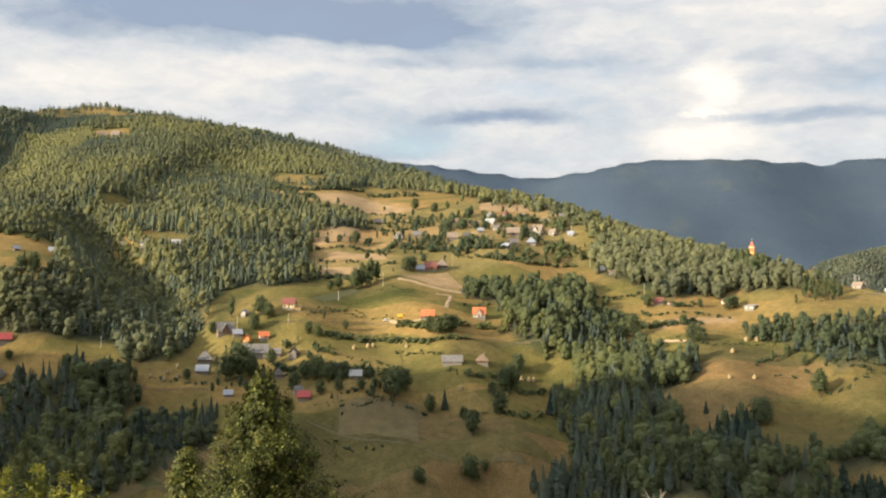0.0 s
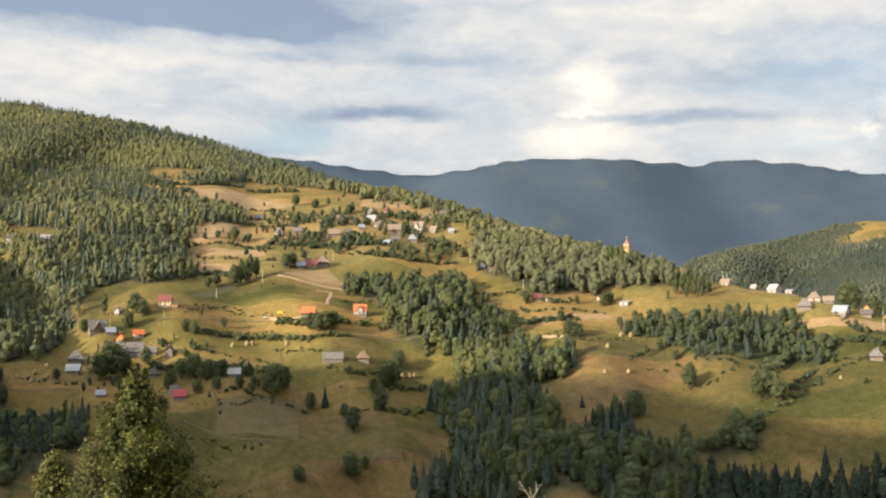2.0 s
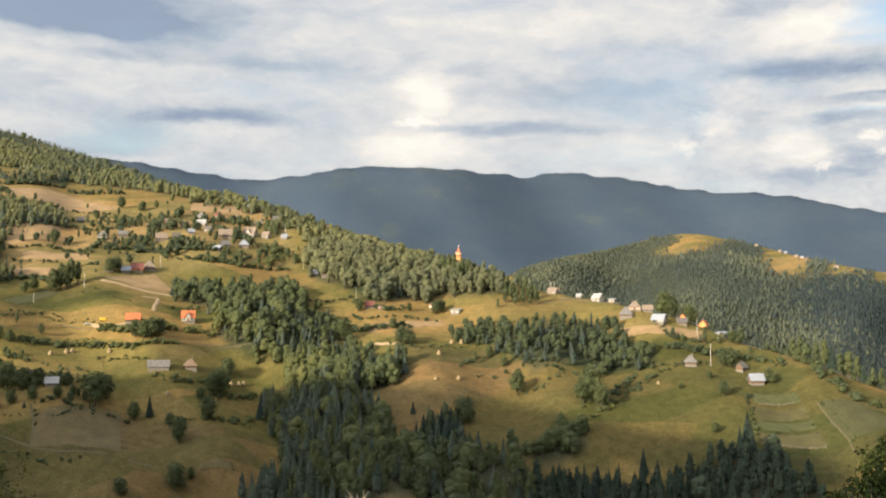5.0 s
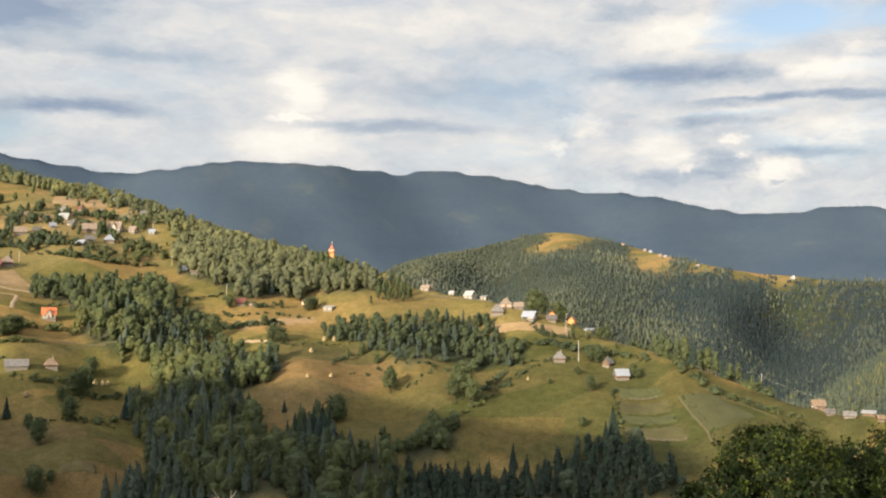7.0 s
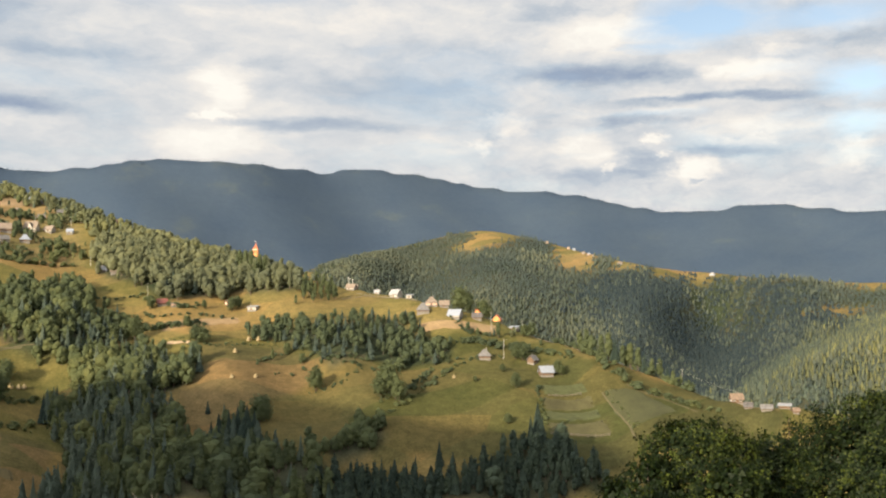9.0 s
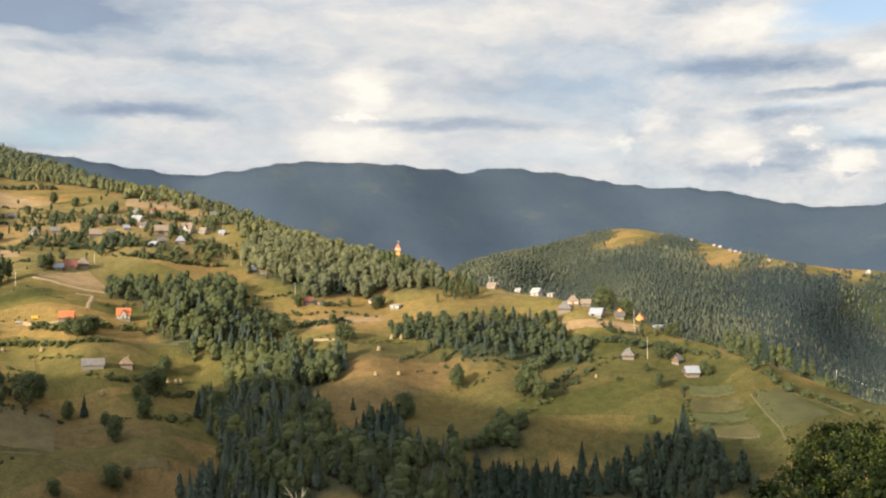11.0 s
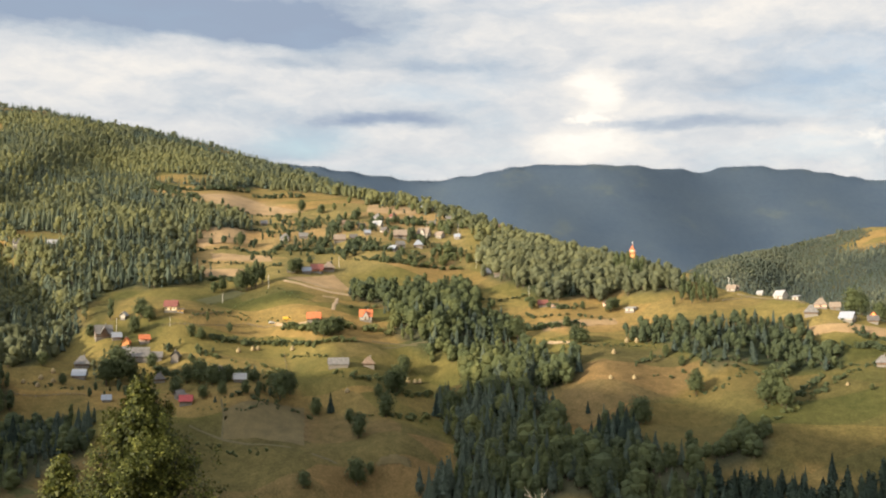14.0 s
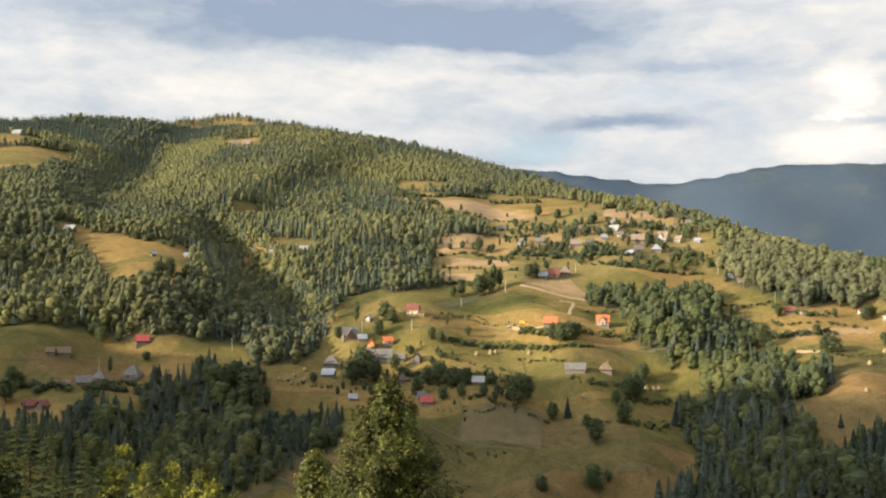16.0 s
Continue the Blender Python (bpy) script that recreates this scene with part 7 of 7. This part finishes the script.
OVAL = [(0.1, 1.0), (0.3, 1.7), (0.55, 1.75), (0.75, 1.3), (0.9, 0.7), (1.0, 0.15)]
DOME = [(0.05, 3.0), (0.3, 4.1), (0.5, 4.1), (0.7, 3.6), (0.85, 2.7), (0.94, 1.7), (1.0, 0.6)]


def dead_tree(x, y, h):
    """A bare dead tree, its forked tip bleached by the sun."""
    ob = tagged(new("dead_tree"), "bare dead tree with bleached forked branches", "tree")
    ob.location = (x, y, float(ground(x, y)) - 0.3)
    forks = [((0, 0, 0), (0.05, 0, h * 0.55), (0.0, 0, h * 0.9), 0.04, 0.010), ((0, 0, h * 0.9), (-0.12, 0, h * 0.95), (-0.30, 0.05, h), 0.010, 0.003),
             ((0, 0, h * 0.9), (0.08, 0, h * 0.94), (0.24, 0, h * 0.985), 0.009, 0.003), ((0, 0, h * 0.9), (0.0, 0, h * 0.93), (-0.03, 0.1, h * 0.965), 0.008, 0.003),
             ((0.1, 0, h * 0.945), (0.12, 0, h * 0.96), (0.11, 0, h * 0.99), 0.008, 0.003), ((-0.12, 0, h * 0.95), (-0.2, 0, h * 0.955), (-0.32, 0, h * 0.965), 0.008, 0.003),
             ((0.0, 0, h * 0.86), (0.14, 0, h * 0.885), (0.33, 0.1, h * 0.92), 0.010, 0.003)]
    for i, (a, b, c, r0, r1) in enumerate(forks):
        s = np.linspace(0, 1, 8)[:, None]
        path = np.array(a) * (1 - s) ** 2 + 2 * np.array(b) * s * (1 - s) + np.array(c) * s * s
        vs, ts = [], []
        tube(vs, ts, path, np.linspace(r0, r1, 8), 6)
        me = shape("trunk" if i == 0 else "branch", np.vstack(vs), ts, [M_DEADWOOD], None, None, False)
        new("trunk" if i == 0 else "branch", me).parent = ob


def vehicle(x, y, turn, kind):
    """A small parked car or van: body, cabin, glass and four wheels."""
    van = kind == "van"
    ob = tagged(new(kind), "yellow panel van parked by the houses" if van else "white car parked on the dirt yard", kind)
    ob.matrix_basis = pose(x, y, float(ground(x, y)) + 0.15, 0, 0, turn)
    paint = plain(kind + "_paint", (0.72, 0.45, 0.05) if van else (0.70, 0.69, 0.66), 0.35, 0.05, 1.0, 0.5)
    L, w, h = (2.6, 1.0, 2.2) if van else (2.1, 0.86, 1.45)
    bm = bmesh.new()
    box(bm, -L, L, -w, w, 0.35, 0.95)
    bmesh.ops.bevel(bm, geom=bm.edges[:], offset=0.12, segments=2, affect="EDGES")
    body = part("body", bm, paint, ob)
    bm = bmesh.new()
    a, b = (-L + 0.15, L - 1.0) if van else (-L * 0.7, L * 0.45)
    solid(bm, [(a, -w + 0.05, 0.9), (b + 0.5, -w + 0.05, 0.9), (b + 0.5, w - 0.05, 0.9), (a, w - 0.05, 0.9), (a + (0.0 if van else 0.5), -w + 0.15, h), (b, -w + 0.15, h), (b, w - 0.15, h), (a + (0.0 if van else 0.5), w - 0.15, h)],
          ((0, 1, 5, 4), (1, 2, 6, 5), (2, 3, 7, 6), (3, 0, 4, 7), (4, 5, 6, 7)))
    part("cabin", bm, paint, ob)
    for side in (-1, 1):
        bm = bmesh.new()
        box(bm, b - (0.7 if van else 1.8), b + 0.1, side * (w - 0.06) - 0.04, side * (w - 0.06) + 0.04, 1.05, h - 0.15)
        part("side_window", bm, M_GLASS, ob)
        for u in (-L * 0.62, L * 0.62):
            bm = bmesh.new()
            bmesh.ops.create_cone(bm, cap_ends=True, segments=14, radius1=0.34, radius2=0.34, depth=0.22, matrix=pose(u, side * (w - 0.05), 0.34, 90, 0, 0))
            part("wheel", bm, ROOFS["dark"], ob, "black tyre")


def church(x, y, turn, h):
    """A small church: an orange tower with a pointed roof and cross, and its nave."""
    ob = tagged(new("church"), "small church with an orange plastered tower and pointed roof", "church")
    ob.matrix_basis = pose(x, y, float(ground(x, y)) - 0.3, 0, 0, turn)
    w, top = 1.75, h - 5.6
    bm = bmesh.new()
    box(bm, -w, w, -w, w, 0, top)
    part("tower", bm, WALLS["orange"], ob)
    bm = bmesh.new()
    box(bm, -w - 0.3, w + 0.3, -w - 0.3, w + 0.3, top, top + 0.35)
    part("cornice", bm, M_TRIM, ob, "pale cornice under the roof")
    bm = bmesh.new()
    e = w + 0.45
    solid(bm, [(-e, -e, top + 0.35), (e, -e, top + 0.35), (e, e, top + 0.35), (-e, e, top + 0.35), (-w * 0.5, -w * 0.5, top + 2.2), (w * 0.5, -w * 0.5, top + 2.2),
               (w * 0.5, w * 0.5, top + 2.2), (-w * 0.5, w * 0.5, top + 2.2), (0, 0, top + 5.2)],
          ((0, 3, 2, 1), (0, 1, 5, 4), (1, 2, 6, 5), (2, 3, 7, 6), (3, 0, 4, 7), (4, 5, 8), (5, 6, 8), (6, 7, 8), (7, 4, 8)))
    part("spire", bm, ROOFS["orange"], ob, "pointed orange-red tower roof")
    bm = bmesh.new()
    box(bm, -0.07, 0.07, -0.07, 0.07, top + 5.1, top + 6.5)
    box(bm, -0.4, 0.4, -0.06, 0.06, top + 5.8, top + 5.95)
    part("cross", bm, M_TRIM, ob)
    for dx in (-0.85, 0.85):
        bm = bmesh.new()
        box(bm, dx - 0.4, dx + 0.4, -w - 0.05, -w + 0.1, top - 2.6, top - 0.7)
        part("belfry_opening", bm, M_GLASS, ob, "dark louvred belfry opening")
    a, L, t, rise = 3.6, 16, 6.0, 3.6
    bm = bmesh.new()
    solid(bm, [(-a, w, 0), (a, w, 0), (a, w + L, 0), (-a, w + L, 0), (-a, w, t), (a, w, t), (a, w + L, t), (-a, w + L, t), (0, w, t + rise * 0.9), (0, w + L, t + rise * 0.9)],
          ((0, 1, 5, 8, 4), (1, 2, 6, 5), (2, 3, 7, 9, 6), (3, 0, 4, 7), (4, 8, 9, 7), (8, 5, 6, 9)))
    part("nave", bm, WALLS["cream"], ob)
    for side in (-1, 1):
        bm = bmesh.new()
        p = [(side * (a + 0.5), w + 0.1, t - 0.4), (side * (a + 0.5), w + L + 0.4, t - 0.4), (0, w + L + 0.4, t + rise), (0, w + 0.1, t + rise)]
        solid(bm, p + [(u, v, q + 0.15) for u, v, q in p], ((0, 1, 2, 3), (4, 5, 6, 7), (0, 1, 5, 4), (1, 2, 6, 5), (2, 3, 7, 6), (3, 0, 4, 7)))
        part("nave_roof", bm, ROOFS["grey"], ob)


leaf_tree("birch_tree", -6.7, 39.4, 13.0, BIRCH_LINE, 2600, 26, 0.10, 0.060, M_BIRCH, M_BIRCHBARK, "tall birch with small yellow-green leaves on the near slope", 3, 0.22, 0.05, 0.3)
leaf_tree("young_birch", -9.9, 40.8, 10.6, OVAL, 900, 26, 0.10, 0.060, M_BIRCH, M_BIRCHBARK, "young birch with sunny yellow-green leaves beside the tall one", 5, 0.16, 0.18, 0.26)
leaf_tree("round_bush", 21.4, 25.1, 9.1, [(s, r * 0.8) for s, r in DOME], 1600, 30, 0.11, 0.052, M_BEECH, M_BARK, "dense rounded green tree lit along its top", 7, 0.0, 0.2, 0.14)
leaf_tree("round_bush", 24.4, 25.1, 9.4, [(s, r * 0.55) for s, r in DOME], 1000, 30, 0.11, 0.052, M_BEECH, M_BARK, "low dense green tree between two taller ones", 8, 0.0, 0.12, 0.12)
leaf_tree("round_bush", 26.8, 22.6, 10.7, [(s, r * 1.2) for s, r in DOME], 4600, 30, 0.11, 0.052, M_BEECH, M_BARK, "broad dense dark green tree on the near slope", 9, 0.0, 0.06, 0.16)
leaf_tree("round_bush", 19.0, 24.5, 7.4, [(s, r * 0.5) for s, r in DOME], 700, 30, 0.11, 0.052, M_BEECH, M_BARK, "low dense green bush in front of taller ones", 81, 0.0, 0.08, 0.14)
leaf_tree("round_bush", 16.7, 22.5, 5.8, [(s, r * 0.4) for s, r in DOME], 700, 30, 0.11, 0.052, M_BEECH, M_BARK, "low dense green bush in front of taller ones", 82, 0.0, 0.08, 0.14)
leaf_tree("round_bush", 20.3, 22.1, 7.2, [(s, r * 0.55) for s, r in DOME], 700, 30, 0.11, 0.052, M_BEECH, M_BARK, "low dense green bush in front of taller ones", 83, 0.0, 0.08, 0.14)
fir_tree("young_spruce", 27.6, 27.6, 11.2, 0.85, M_RUST, "young spruce with rusty brown needles", 11, 0.3)
fir_tree("young_spruce", 9.2, 28.6, 5.7, 1.2, M_GOLD, "young yellow-green spruce whose tip shows", 12, 0.2)
fir_tree("spruce", -30.6, 53.9, 18.3, 2.09, M_FIR, "sunlit green spruce on the near slope", 20, 0.22)
fir_tree("spruce", -30.8, 56.1, 19.0, 2.18, M_FIR, "sunlit green spruce on the near slope", 21, 0.36)
fir_tree("spruce", -28.2, 52.9, 17.4, 1.90, M_FIR, "sunlit green spruce on the near slope", 22, 0.28)
fir_tree("spruce", -30.2, 58.7, 19.1, 1.99, M_FIR, "sunlit green spruce on the near slope", 23, 0.18)
fir_tree("spruce", -25.8, 49.7, 15.4, 1.52, M_FIR, "sunlit green spruce on the near slope", 24, 0.22)
fir_tree("spruce", -27.6, 57.7, 17.4, 1.80, M_FIR, "sunlit green spruce on the near slope", 25, 0.36)
fir_tree("spruce", -27.5, 60.0, 17.7, 1.90, M_FIR, "sunlit green spruce on the near slope", 26, 0.28)
fir_tree("spruce", -24.8, 52.4, 14.7, 1.52, M_FIR, "sunlit green spruce on the near slope", 27, 0.18)
fir_tree("spruce", -22.6, 44.6, 12.8, 1.61, M_FIR, "sunlit green spruce on the near slope", 28, 0.22)
fir_tree("spruce", -26.7, 53.7, 15.2, 1.42, M_FIR, "sunlit green spruce on the near slope", 29, 0.36)
fir_tree("spruce", -21.7, 40.5, 10.8, 1.71, M_FIR, "sunlit green spruce on the near slope", 30, 0.28)
fir_tree("spruce", -19.2, 37.3, 9.4, 1.71, M_FIR, "sunlit green spruce on the near slope", 31, 0.18)
fir_tree("spruce", -19.2, 35.1, 8.6, 1.52, M_FIR, "sunlit green spruce on the near slope", 32, 0.22)
fir_tree("spruce", -25.7, 63.0, 17.2, 1.71, M_FIR, "sunlit green spruce on the near slope", 33, 0.36)
fir_tree("spruce", -25.7, 65.1, 17.5, 1.52, M_FIR, "sunlit green spruce on the near slope", 34, 0.28)
fir_tree("spruce", -24.9, 65.4, 17.0, 1.33, M_FIR, "sunlit green spruce on the near slope", 35, 0.18)
fir_tree("spruce", -21.3, 62.5, 15.8, 1.14, M_FIR, "sunlit green spruce on the near slope", 36, 0.22)
fir_tree("spruce", -30.7, 51.6, 17.5, 2.28, M_FIR, "sunlit green spruce on the near slope", 37, 0.36)
fir_tree("spruce", -32.7, 52.7, 18.2, 2.28, M_FIR, "sunlit green spruce on the near slope", 38, 0.28)
fir_tree("spruce", -21.6, 38.3, 9.9, 1.90, M_FIR, "sunlit green spruce on the near slope", 39, 0.18)
leaf_tree("yellow_tree", -25.8, 58.6, 16.8, [(s, r * 0.95) for s, r in OVAL], 260, 22, 0.2, 0.085, M_GOLD, M_BARK, "small tree with yellowing leaves in the evening sun", 50, 0.0, 0.25)
leaf_tree("yellow_tree", -23.8, 61.6, 16.2, [(s, r * 0.8) for s, r in OVAL], 260, 22, 0.2, 0.085, M_GOLD, M_BARK, "small tree with yellowing leaves in the evening sun", 51, 0.0, 0.2)
leaf_tree("yellow_tree", -22.5, 62.0, 16.0, [(s, r * 0.75) for s, r in OVAL], 260, 22, 0.2, 0.085, M_GOLD, M_BARK, "small tree with yellowing leaves in the evening sun", 52, 0.0, 0.4)
leaf_tree("yellow_tree", -20.2, 58.6, 14.0, [(s, r * 0.95) for s, r in OVAL], 260, 22, 0.2, 0.085, M_GOLD, M_BARK, "small tree with yellowing leaves in the evening sun", 53, 0.0, 0.15)
leaf_tree("yellow_tree", -19.1, 59.0, 13.8, [(s, r * 0.7) for s, r in OVAL], 260, 22, 0.2, 0.085, M_GOLD, M_BARK, "small tree with yellowing leaves in the evening sun", 54, 0.0, 0.2)
leaf_tree("yellow_tree", -21.8, 53.8, 13.1, [(s, r * 0.9) for s, r in OVAL], 260, 22, 0.2, 0.085, M_GOLD, M_BARK, "small tree with yellowing leaves in the evening sun", 55, 0.0, 0.05)
leaf_tree("yellow_tree", -26.9, 64.6, 17.2, [(s, r * 0.9) for s, r in OVAL], 260, 22, 0.2, 0.085, M_GOLD, M_BARK, "small tree with yellowing leaves in the evening sun", 56, 0.0, 0.1)
leaf_tree("shrub_tree", -23.1, 46.6, 11.9, [(s, r * 1.2) for s, r in OVAL], 300, 20, 0.22, 0.09, M_BEECH, M_BARK, "dark green leafy tree among the spruces", 70, 0.0, 0.1)
leaf_tree("shrub_tree", -22.9, 51.1, 12.7, [(s, r * 1.2) for s, r in OVAL], 300, 20, 0.22, 0.09, M_BEECH, M_BARK, "dark green leafy tree among the spruces", 71, 0.0, 0.1)
leaf_tree("shrub_tree", -27.3, 48.9, 14.3, [(s, r * 1.2) for s, r in OVAL], 300, 20, 0.22, 0.09, M_BEECH, M_BARK, "dark green leafy tree among the spruces", 72, 0.0, 0.1)
leaf_tree("shrub_tree", -20.9, 56.2, 12.9, [(s, r * 1.2) for s, r in OVAL], 300, 20, 0.22, 0.09, M_BEECH, M_BARK, "dark green leafy tree among the spruces", 73, 0.0, 0.1)
leaf_tree("shrub_tree", -24.3, 57.1, 13.7, [(s, r * 1.2) for s, r in OVAL], 300, 20, 0.22, 0.09, M_BEECH, M_BARK, "dark green leafy tree among the spruces", 74, 0.0, 0.1)
dead_tree(4.7, 23.5, 4.7)
vehicle(-36.6, 674.8, 13, "car")
vehicle(-26.9, 670.4, 7, "van")
church(221.7, 742.1, -29, 20.3)
